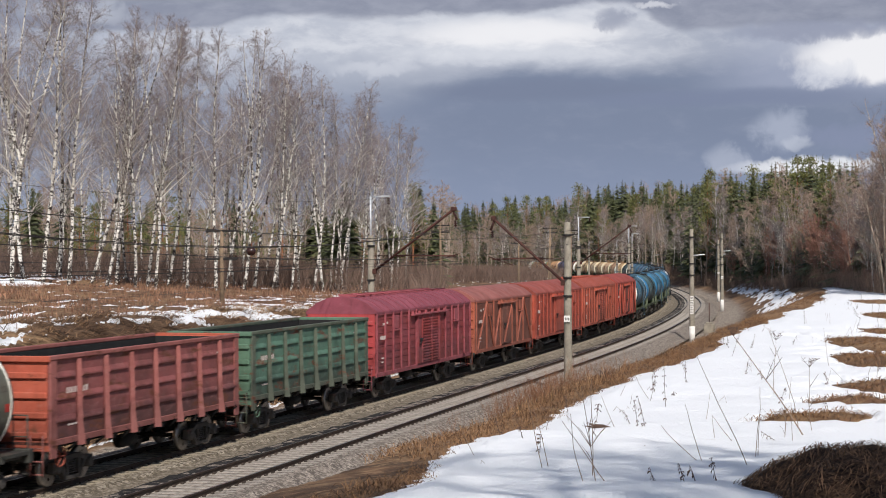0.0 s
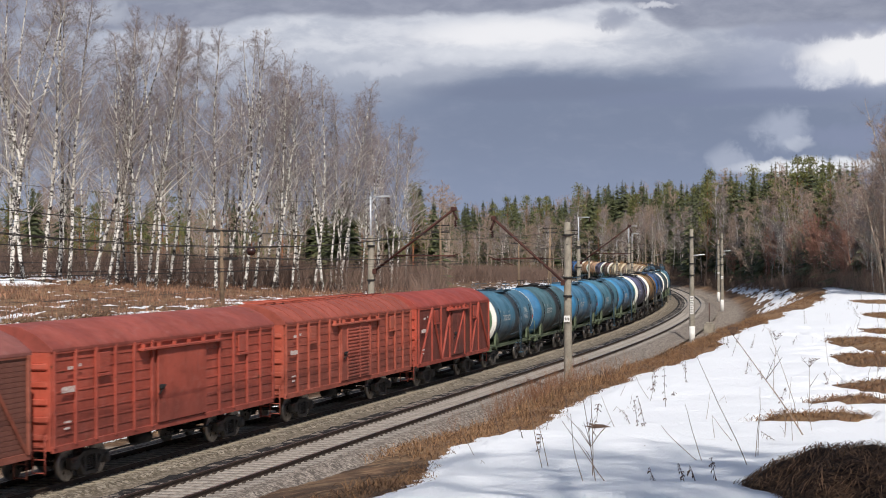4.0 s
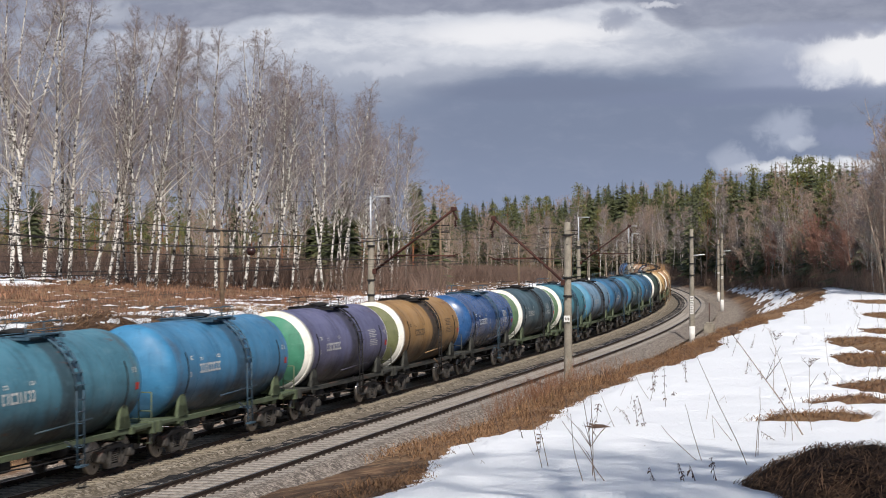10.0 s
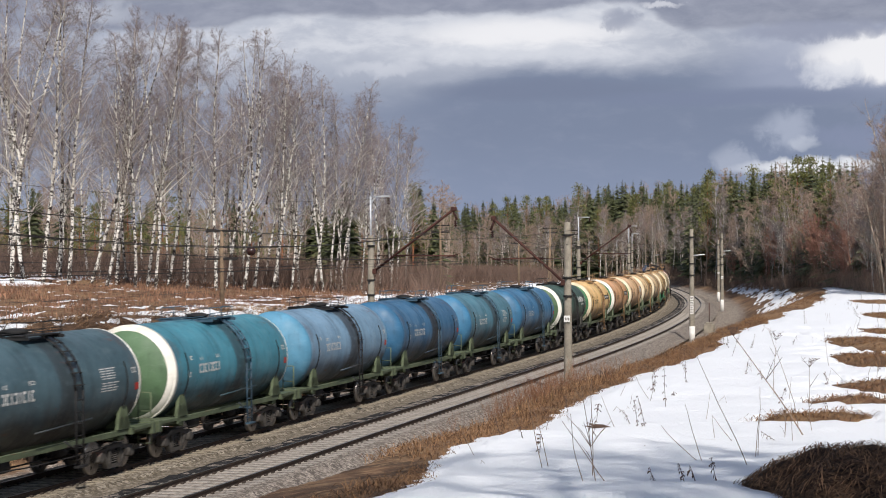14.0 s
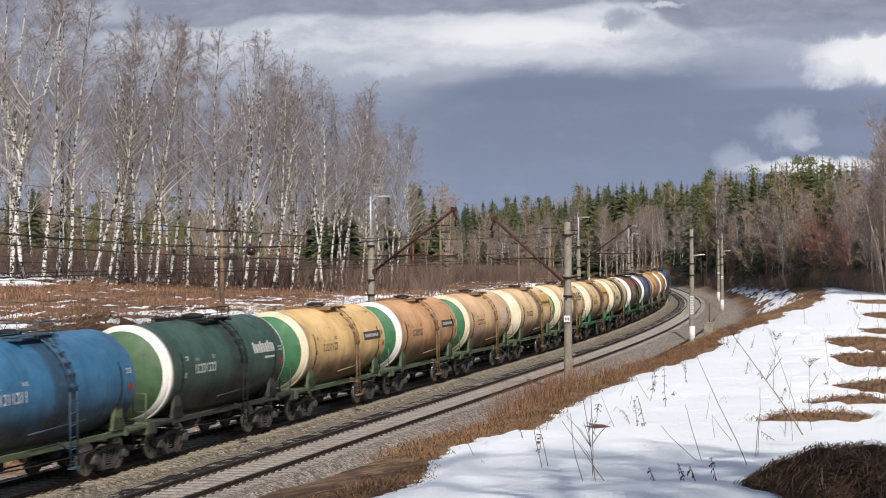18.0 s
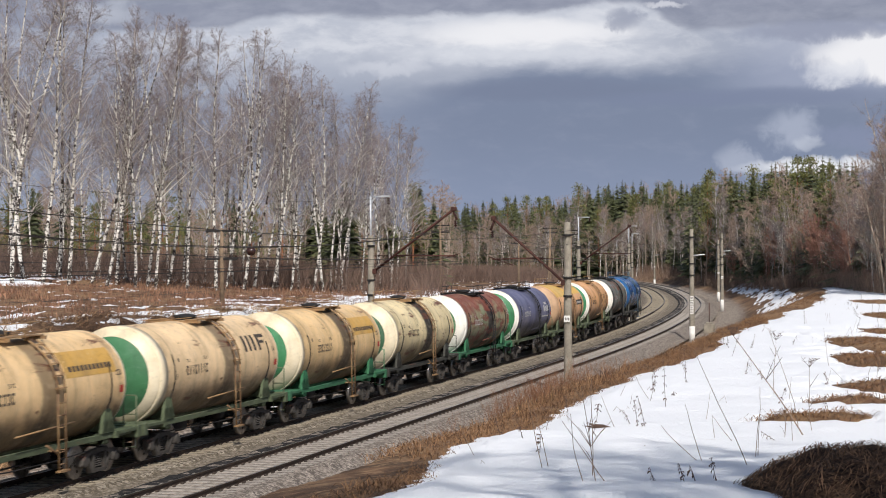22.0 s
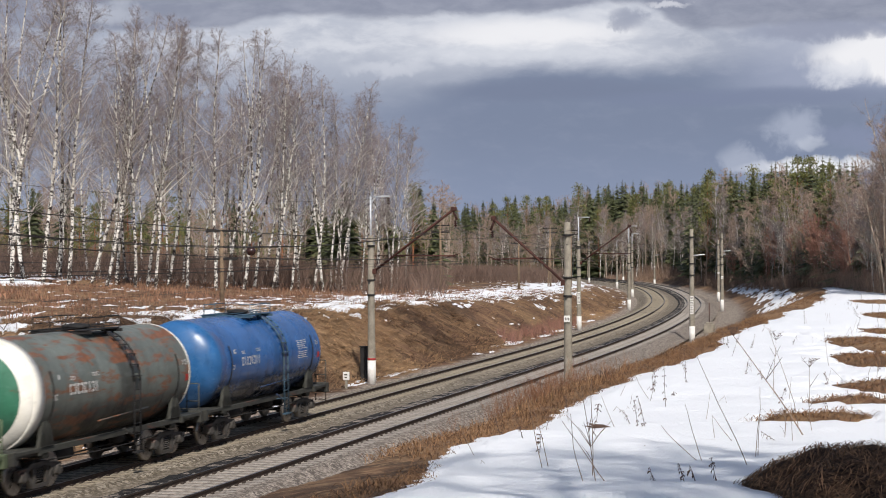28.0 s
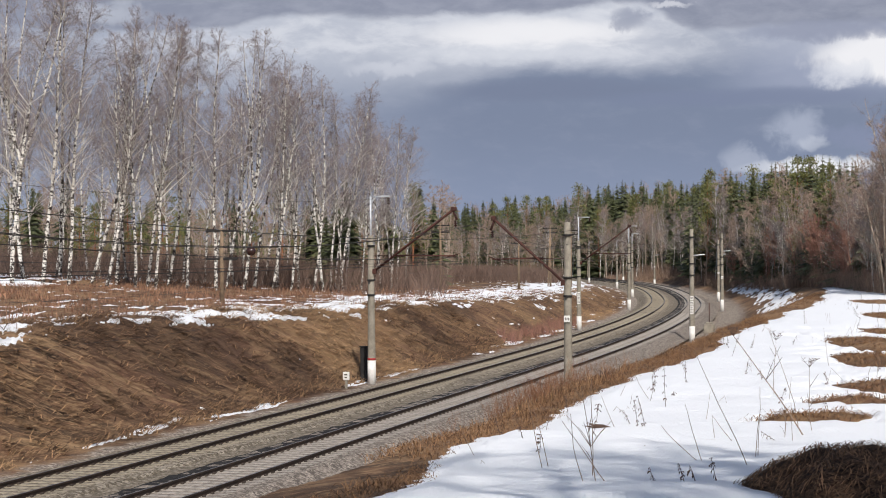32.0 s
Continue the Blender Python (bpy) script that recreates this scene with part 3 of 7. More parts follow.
M_MARK = plain("white_lettering", lin(214, 212, 208), lin(180, 178, 174), 12.0, .7, 0, 0)
M_MARKOLD = plain("faded_lettering", lin(216, 206, 200), lin(176, 152, 146), 14.0, .8, 0, 0)
M_MARKDARK = plain("dark_lettering", lin(58, 50, 46), lin(84, 74, 66), 12.0, .7, 0, 0)
M_REDMARK = plain("red_hazard_mark", lin(190, 50, 40), lin(150, 44, 38), 12.0, .6, 0, 0)
M_OCHRE = dirty_paint("ochre_panel", (206, 160, 78), (190, 150, 84), 0, .1, .5, .1)
M_YELLOWTOP = dirty_paint("yellow_panel", (224, 178, 84), (206, 170, 96), .4, .12, .5, .0)


def wheelset_mesh():
    q = Mesh()
    q.slot = 1
    q.lathe([(-1.0, .07), (1.0, .07)], "y", 10)
    for e in (-1, 1):
        y = e * .80
        q.slot = 1
        q.lathe([(y - .06, .39), (y - .03, .36), (y - .03, .16), (y - .09, .12), (y + .09, .12), (y + .03, .16), (y + .03, .36), (y + .06, .39)], "y", 24)
        q.slot = 0
        q.lathe([(y - .065, .435), (y - .065, .475), (y + .065, .475), (y + .065, .435)], "y", 28)
        q.slot = 1
        q.lathe([(y - .06, .39), (y - .062, .436)], "y", 28)
        q.lathe([(y + .062, .436), (y + .06, .39)], "y", 28)
        q.slot = 1
        for a in range(4):
            t = a * math.pi / 2
            q.tube([(math.cos(t) * .28, y - .07, math.sin(t) * .28), (math.cos(t) * .28, y + .07, math.sin(t) * .28)], .05, 6)
    return q.data("wheelset", [M_TYRE, M_WHEEL])


def side_frame_mesh():
    """The cast side frame of a freight bogie, in the plane y = 0."""
    q = Mesh()
    y0, y1 = -.09, .09

    def plate(pts, t=0.0):
        a = len(q.v)
        q.v.extend([(x, y0 - t, z) for x, z in pts] + [(x, y1 + t, z) for x, z in pts])
        n = len(pts)
        q.face(range(a, a + n))
        q.face(range(a + 2 * n - 1, a + n - 1, -1))
        for i in range(n):
            j = (i + 1) % n
            q.face((a + j, a + i, a + n + i, a + n + j))
    plate([(-.45, .78), (.45, .78), (.62, .70), (1.12, .66), (1.12, .56), (.68, .54), (.42, .66), (-.42, .66), (-.68, .54), (-1.12, .56), (-1.12, .66), (-.62, .70)])
    plate([(-.72, .56), (-.60, .56), (-.36, .22), (.36, .22), (.60, .56), (.72, .56), (.44, .12), (-.44, .12)])
    for e in (-1, 1):
        plate([(e * .30, .66), (e * .40, .66), (e * .36, .20), (e * .28, .20)][::e], .01)
        q.box(e * .925 - .17, e * .925 + .17, -.12, .12, .34, .60, .04)
        q.lathe([(-.16, .13), (-.12, .15), (.1, .15)], "y", 14, (e * .925, 0, .475))
    return q.data("side_frame", M_BOGIE)


def spring_mesh():
    q = Mesh()
    for x in (-.16, 0.0, .16):
        pts = [(x + .062 * math.cos(t * 1.05), .06 * math.sin(t * 1.05), .24 + .36 * t / 36) for t in range(37)]
        q.tube(pts, .022, 4, True, True)
    return q.data("spring", M_BOGIE)


WHEELSET, SIDE_FRAME, SPRING = wheelset_mesh(), side_frame_mesh(), spring_mesh()
WHEELS = []


def add_bogie(w, x):
    q = Mesh()
    q.box(-.22, .22, -1.05, 1.05, .55, .82, .04)
    q.lathe([(.80, .24), (.90, .24)], "z", 14)
    q.box(-1.2, 1.2, -.6, -.5, .36, .46)
    q.box(-1.2, 1.2, .5, .6, .36, .46)
    b = part("bogie", q, M_BOGIE, w, "two-axle cast steel bogie", pose(x, 0, 0))
    for e in (-1, 1):
        part("side_frame", SIDE_FRAME, None, b, "", pose(0, e * 1.03, 0))
        part("spring", SPRING, None, b, "", pose(0, e * 1.03, 0))
    for e in (-1, 1):
        ws = part("wheelset", WHEELSET, None, b, "", pose(e * .925, 0, .475))
        WHEELS.append((ws, w))
    return b


def coupler_mesh():
    q = Mesh()
    q.box(-.55, .28, -.09, .09, .96, 1.12, .02)
    q.box(.2, .52, -.20, .16, .88, 1.20, .05)
    q.box(-.1, .05, -.28, .28, .86, 1.24, .02)
    q.tube([(-.05, -.45, .95), (.25, -.42, .72), (.45, -.2, .62), (.55, -.05, .72)], .03, 6)
    return q.data("coupler", M_BLACK)


COUPLER = coupler_mesh()
BODY_R, BODY_Z, BODY_H = 1.5, 2.53, 5.38


def curved_patch(q, x0, x1, a0, a1, lift=.006, steps=3, r=BODY_R):
    """A thin piece that lies on the barrel's near side between two angles above its middle (degrees)."""
    a = len(q.v)
    for i in range(steps + 1):
        t = radians(a0 + (a1 - a0) * i / steps)
        for x in (x0, x1):
            q.v.append((x, -(r + lift) * math.cos(t), BODY_Z + (r + lift) * math.sin(t)))
    for i in range(steps):
        q.face((a + 2 * i, a + 2 * i + 1, a + 2 * i + 3, a + 2 * i + 2), True)


def number_bars(q, x, a, count, w=.13, h=7.0, gap=.06, rng=random):
    for i in range(count):
        x0 = x + i * (w + gap)
        kind = rng.random()
        if kind < .6:
            curved_patch(q, x0, x0 + w, a, a + h * .22)
            curved_patch(q, x0, x0 + w, a + h * .78, a + h)
            curved_patch(q, x0 if kind < .3 else x0 + w * .65, x0 + w * (.35 if kind < .3 else 1), a + h * .22, a + h * .78)
        else:
            curved_patch(q, x0 + w * .3, x0 + w * .7, a, a + h)


BARREL_PROF = [(-BODY_H + .62 * (1 - math.sin(math.pi / 2 * (1 - i / 10.0))), max(.02, BODY_R * math.sin(math.pi / 2 * i / 10.0))) for i in range(11)]


def barrel_mesh(disc):
    """The barrel: domed ends, weld seams; the ends have slots of their own. disc: how far out the inner colour of the end reaches."""
    q = Mesh()
    left = BARREL_PROF
    seg = 56
    mids = []
    for x in (-3.1, -1.55, 0.0, 1.55, 3.1):
        mids += [(x - .06, BODY_R), (x - .03, BODY_R), (x - .012, BODY_R + .006), (x + .012, BODY_R + .006), (x + .03, BODY_R), (x + .06, BODY_R)]
    prof = left + [(-4.70, BODY_R + .008), (-4.66, BODY_R), (-4.6, BODY_R)] + mids + [(4.6, BODY_R), (4.66, BODY_R), (4.70, BODY_R + .008)] + [(-x, r) for x, r in left[::-1]]
    for x, r in prof:
        for k in range(seg):
            t = 2 * math.pi * k / seg
            q.v.append((x, r * math.cos(t), BODY_Z + r * math.sin(t)))
    for i in range(len(prof) - 1):
        xm, rm = (prof[i][0] + prof[i + 1][0]) / 2, (prof[i][1] + prof[i + 1][1]) / 2
        q.slot = 0 if abs(xm) < 4.72 else (1 if rm < disc else 2)
        for k in range(seg):
            k2 = (k + 1) % seg
            q.face((i * seg + k, (i + 1) * seg + k, (i + 1) * seg + k2, i * seg + k2), True)
    q.slot = 1
    q.face(range(seg))
    q.face([(len(prof) - 1) * seg + k for k in range(seg - 1, -1, -1)])
    return q


def ring_mesh(x, w, r=BODY_R + .012):
    q = Mesh()
    q.lathe([(x - w / 2, r - .02), (x - w / 2, r), (x + w / 2, r), (x + w / 2, r - .02)], "x", 56, (0, 0, BODY_Z))
    return q


def strap_mesh(x, side):
    """A thin hold-down strap from the saddle up the barrel's flank."""
    q = Mesh()
    q.tube([(x, side * (BODY_R + .02) * math.cos(radians(a)), BODY_Z + (BODY_R + .02) * math.sin(radians(a))) for a in range(-40, 25, 8)], .02, 4)
    return q


def ladder_mesh(side):
    """From the deck beside the frame up the barrel's side to the top."""
    q = Mesh()
    for x in (-.2, .2):
        q.tube([(x, side * 1.62, .55), (x, side * 1.60, 1.9), (x, side * 1.60, 2.55)], .028, 5)
        pts = [(x, side * (BODY_R + .10) * math.cos(radians(t)), BODY_Z + (BODY_R + .10) * math.sin(radians(t))) for t in range(0, 78, 11)]
        q.tube(pts, .028, 5)
    for i in range(6):
        q.tube([(-.2, side * 1.61, .7 + i * .32), (.2, side * 1.61, .7 + i * .32)], .016, 4)
    for t in range(6, 76, 12):
        y, z = side * (BODY_R + .10) * math.cos(radians(t)), BODY_Z + (BODY_R + .10) * math.sin(radians(t))
        q.box(-.2, .2, y - .07, y + .07, z - .012, z + .012)
    q.box(-.26, .26, side * 1.62 - .10, side * 1.62 + .06, .50, .55)
    for x in (-.2, .2):
        q.bar((x, side * 1.58, 1.05), (x, side * 1.2, 1.05), .04, .04)
    return q


def platform_mesh():
    """A narrow catwalk beside the hatch, with thin handrails."""
    q = Mesh()
    z = BODY_Z + BODY_R + .05
    for y in (-.62, .62):
        q.box(-.75, 1.25, y - .20, y + .20, z - .03, z)
    for x in (-.72, 1.2):
        q.box(x, x + .05, -.95, .95, z - .12, z - .03)
    for y in (-.86, .86):
        for x in (-.72, .25, 1.22):
            q.tube([(x, y, z - .12), (x, y, z + .34)], .016, 5)
        q.tube([(-.72, y, z + .34), (1.22, y, z + .34)], .016, 5)
        q.tube([(-.72, y, z + .16), (1.22, y, z + .16)], .012, 5)
    for x in (-.72, 1.22):
        q.tube([(x, -.86, z + .34), (x, -.45, z + .34)], .016, 5)
        q.tube([(x, .45, z + .34), (x, .86, z + .34)], .016, 5)
    for e in (-1, 1):
        q.tube([(-2.4, e * .28, z + .03), (2.4, e * .28, z + .03)], .014, 4)
    return q


def hatch_mesh():
    q = Mesh()
    q.lathe([(3.93, .30), (4.10, .30), (4.11, .35), (4.15, .35), (4.20, .28), (4.23, .13), (4.235, .02)], "z", 22, (.3, 0, 0))
    q.lathe([(3.95, .07), (4.14, .07), (4.16, .10), (4.20, .10)], "z", 10, (-.45, 0, 0))
    q.tube([(.3, -.42, 4.17), (.3, .42, 4.17)], .025, 6)
    return q.data("hatch", M_BLACK)


def saddle_mesh(side):
    """A gusset under the barrel near its end."""
    q = Mesh()
    y = side * 1.36
    for e in (-1, 1):
        q.poly([(e * .03 + -.36, y + e * .0, 1.22), (e * .03 + .36, y, 1.22), (e * .03 + .10, y - side * .02, 2.02), (e * .03 - .10, y - side * .02, 2.02)])
    a = [(-.40, y, 1.20), (.40, y, 1.20), (.11, y - side * .02, 2.05), (-.11, y - side * .02, 2.05)]
    b = [(p[0], p[1] - side * .10, p[2]) for p in a]
    q.poly(a if side < 0 else a[::-1])
    q.poly(b[::-1] if side < 0 else b)
    for i in range(4):
        j = (i + 1) % 4
        q.poly([a[i], b[i], b[j], a[j]])
    q.box(-.02, .02, min(y, y - side * .75), max(y, y - side * .75), 1.2, 1.75)
    return q


SADDLES = {-1: saddle_mesh(-1), 1: saddle_mesh(1)}
LADDERS = {-1: ladder_mesh(-1), 1: ladder_mesh(1)}
PLATFORM, HATCH = platform_mesh(), hatch_mesh()
M_FITTINGS = {"k": M_BLACK, "c": dirty_paint("tan_fittings", (176, 136, 88), (126, 92, 62), 0, .3, .7, .1), "u": dirty_paint("blue_fittings", (58, 96, 126), (46, 66, 84), 0, .2, .7, .1)}
TANK_SHARED = {}


def shared(key, build):
    if key not in TANK_SHARED:
        TANK_SHARED[key] = build()
    return TANK_SHARED[key]


def frame_mesh():
    q = Mesh()
    q.box(-5.62, 5.62, -.24, .24, .86, 1.18, .02)
    for e in (-1, 1):
        q.box(-5.5, 5.5, e * 1.27 - .05, e * 1.27 + .05, 1.02, 1.18, .01)
        for x in (-3.95, 3.95):
            q.box(x - .18, x + .18, -1.3, 1.3, .88, 1.16, .02)
    return q


def end_deck_mesh():
    q = Mesh()
    q.box(-.75, .75, -1.42, 1.42, 1.10, 1.20, .01)
    q.box(.55, .78, -1.45, 1.45, .88, 1.24, .02)
    q.box(-.78, -.6, -1.42, 1.42, 1.0, 1.2, .01)
    for y in (-1.36, -.95):
        q.tube([(.62, y, .55), (.62, y, 2.1)], .022, 5)
    for z in (.6, .9, 1.55, 2.1):
        q.tube([(.62, -1.36, z), (.62, -.95, z)], .018, 5)
    return q


def gear_mesh():
    """Air tank, brake rods and the drain valve under the barrel."""
    q = Mesh()
    q.lathe([(-.5, .05), (-.45, .2), (.45, .2), (.5, .05)], "x", 14, (-1.9, -.62, .78))
    q.lathe([(-.2, .05), (-.18, .17), (.25, .17), (.27, .05)], "x", 12, (1.7, -.5, .8))
    q.tube([(-3.2, -.35, .62), (3.2, -.3, .62)], .025, 5)
    q.tube([(-3.6, -1.2, .8), (-1.0, -1.2, .72), (1.2, -1.2, .72), (3.6, -1.2, .8)], .02, 5)
    q.lathe([(.45, .10), (.5, .16), (.72, .16), (.8, .11), (1.1, .11)], "z", 12, (-.3, 0, 0))
    return q


def tank_wagon(spec, s_mid):
    (label, side, end, disc, ring, rear_ring, stain, rust, frame_m, marks, rough) = spec
    w = thing("tank_wagon", None, label, "tank wagon", "wagons of the freight train")
    idx = len(WAGONS)
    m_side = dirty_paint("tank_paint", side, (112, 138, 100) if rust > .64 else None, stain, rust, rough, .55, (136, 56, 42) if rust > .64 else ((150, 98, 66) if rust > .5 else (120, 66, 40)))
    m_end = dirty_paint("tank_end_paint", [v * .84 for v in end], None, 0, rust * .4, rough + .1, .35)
    if ring >= .2 and not disc:
        disc = 1.36
    m_ring = M_CREAMRING if side[0] > 203 else M_RING
    m_outer = m_ring if disc else m_end
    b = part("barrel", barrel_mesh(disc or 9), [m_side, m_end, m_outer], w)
    if ring:
        part("end_band", shared(("ring", -4.72, ring, m_ring.name), lambda: ring_mesh(-4.86 + ring / 2, ring).data("end_band", m_ring)), None, b, "pale painted band")
    if rear_ring:
        part("end_band", shared(("ring", 4.72, rear_ring), lambda: ring_mesh(4.72, rear_ring).data("end_band", M_RING)), None, b, "white painted band")
    for x in (-3.9, 3.9):
        for sd in (-1, 1):
            part("strap", shared(("strap", x, sd), lambda: strap_mesh(x, sd).data("strap", M_BLACK)), None, b)
    part("hatch", HATCH, None, w, "domed filling hatch with valve")
    fit = "c" if side[0] > 180 else ("u" if side[2] > 1.9 * side[0] else "k")
    part("platform", shared(("platform", fit), lambda: PLATFORM.data("platform", M_FITTINGS[fit])), None, w, "steel catwalk with handrails")
    for e in (-1, 1):
        part("ladder", shared(("ladder", e, fit), lambda: LADDERS[e].data("ladder", M_FITTINGS[fit])), None, w, "", pose(.85, 0, 0))
    fm = {"g": M_FRAMEGREEN, "k": M_FRAMEBLACK, "b": M_FRAMEBRIGHT}[frame_m]
    part("frame", shared(("frame", frame_m), lambda: frame_mesh().data("frame", fm)), None, w, "steel underframe")
    for e in (-1, 1):
        part("end_deck", shared(("deck", frame_m), lambda: end_deck_mesh().data("end_deck", fm)), None, w, "", pose(e * 5.12, 0, 0, 0, 0, 0 if e > 0 else 180))
        for sd in (-1, 1):
            part("saddle", shared(("saddle", sd, frame_m), lambda: SADDLES[sd].data("saddle", fm)), None, w, "", pose(e * 4.0, 0, 0))
        part("coupler", COUPLER, None, w, "", pose(e * 5.6, 0, 0, 0, 0, 0 if e > 0 else 180))
        add_bogie(w, e * 3.9)
    part("brake_gear", shared("gear", lambda: gear_mesh().data("brake_gear", M_BLACK)), None, w)
    # lettering that cannot be read stands as bars
    rng = random.Random(idx + 40)
    q, dark = Mesh(), marks.startswith("d")
    number_bars(q, -3.0, -3, 8, .15, 11, .06, rng)
    number_bars(q, -3.6, 14, 1, .2, 5, .05, rng)
    number_bars(q, -2.9, 12, 2, .10, 4, .05, rng)
    number_bars(q, -1.6, 13, 3, .08, 4, .04, rng)
    number_bars(q, -3.9, -6, 2, .10, 6, .04, rng)
    number_bars(q, 4.25, 10, 2, .12, 6, .05, rng)
    part("number_marking", q, M_MARKDARK if dark else M_MARK, b, "row of unreadable painted digits")["kind"] = "stuff"
    if "t" in marks:
        q = Mesh()
        for i in range(9):
            for x0, x1 in ((2.3 + rng.uniform(0, .12), 2.62), (2.68, 2.98), (3.03, 3.3 + rng.uniform(-.2, .1))):
                curved_patch(q, x0, x1, 18 - i * 2.7 - (2 if i > 4 else 0), 19.1 - i * 2.7 - (2 if i > 4 else 0), .006, 1)
        part("text_marking", q, M_MARKDARK if dark else M_MARK, b, "small unreadable text lines")["kind"] = "stuff"
    if "L" in marks:
        q = Mesh()
        for i in range(9):
            curved_patch(q, 2.0 + i * .22, 2.0 + i * .22 + .15, 10, 22 if i % 3 else 25)
        curved_patch(q, 2.9, 3.8, 2, 5)
        part("company_marking", q, M_MARK, b, "white plain company lettering bars")
    if "W" in marks:
        q = Mesh()
        for x0, x1 in ((1.9, 2.1), (2.3, 2.5), (2.7, 2.9), (3.15, 3.35)):
            curved_patch(q, x0, x1, 14, 36)
        curved_patch(q, 3.35, 3.9, 31, 36)
        curved_patch(q, 3.35, 3.75, 23, 27)
        part("company_marking", q, M_MARKDARK, b, "large dark plain lettering shapes")
    if "O" in marks:
        q = Mesh()
        curved_patch(q, 1.35, 4.3, 14, 44, .006, 6)
        part("colour_panel", q, M_OCHRE, b, "ochre painted panel")
        q = Mesh()
        for i in range(11):
            curved_patch(q, 1.6 + i * .23, 1.6 + i * .23 + .16, 20, 26, .012)
        part("company_marking", q, M_MARKDARK, b, "dark plain lettering bars")
    if "B" in marks:
        q = Mesh()
        curved_patch(q, 2.0, 4.2, 4, 17, .006, 4)
        part("sign_panel", q, M_MARKDARK, b, "dark sign panel")
        q = Mesh()
        for i in range(10):
            curved_patch(q, 2.15 + i * .19, 2.15 + i * .19 + .13, 8, 13, .012)
        part("sign_lettering", q, M_MARK, b, "pale unreadable bars")
    if "Y" in marks:
        q = Mesh()
        curved_patch(q, -4.2, -.1, 30, 96, .006, 8)
        part("colour_panel", q, M_YELLOWTOP, b, "yellow painted panel")
        q = Mesh()
        curved_patch(q, 1.3, 4.5, 34, 96, .006, 8)
        part("colour_panel", q, M_YELLOWTOP, b, "yellow painted panel")
    if "C" in marks:
        q = Mesh()
        for i, h in enumerate((14, 12, 14)):
            curved_patch(q, 2.5 + i * .5, 2.5 + i * .5 + .36, 2, 2 + h)
        curved_patch(q, 2.9, 3.5, 18, 24)
        curved_patch(q, 1.9, 4.2, -10, -7)
        part("company_marking", q, M_MARK, b, "white plain company shapes")
    q = Mesh()
    curved_patch(q, 4.42, 4.64, -9, -1)
    part("hazard_plate", q, M_REDMARK, b, "small red hazard plate")
    # slanting pipe brackets low on the side
    q = Mesh()
    q.tube([(-1.4, -1.52, 1.62), (1.7, -1.52, 1.72)], .028, 5)
    q.tube([(.2, -1.5, 1.25), (.75, -1.56, .95)], .035, 4)
    part("hose_rail", q, m_side if not dark else M_FITTINGS["c"], w)
    WAGONS.append((w, s_mid, 3.9))
    return w


GREEN, OLIVE, WHITE = (84, 124, 82), (120, 124, 74), (224, 216, 200)
VGREEN = (60, 132, 80)
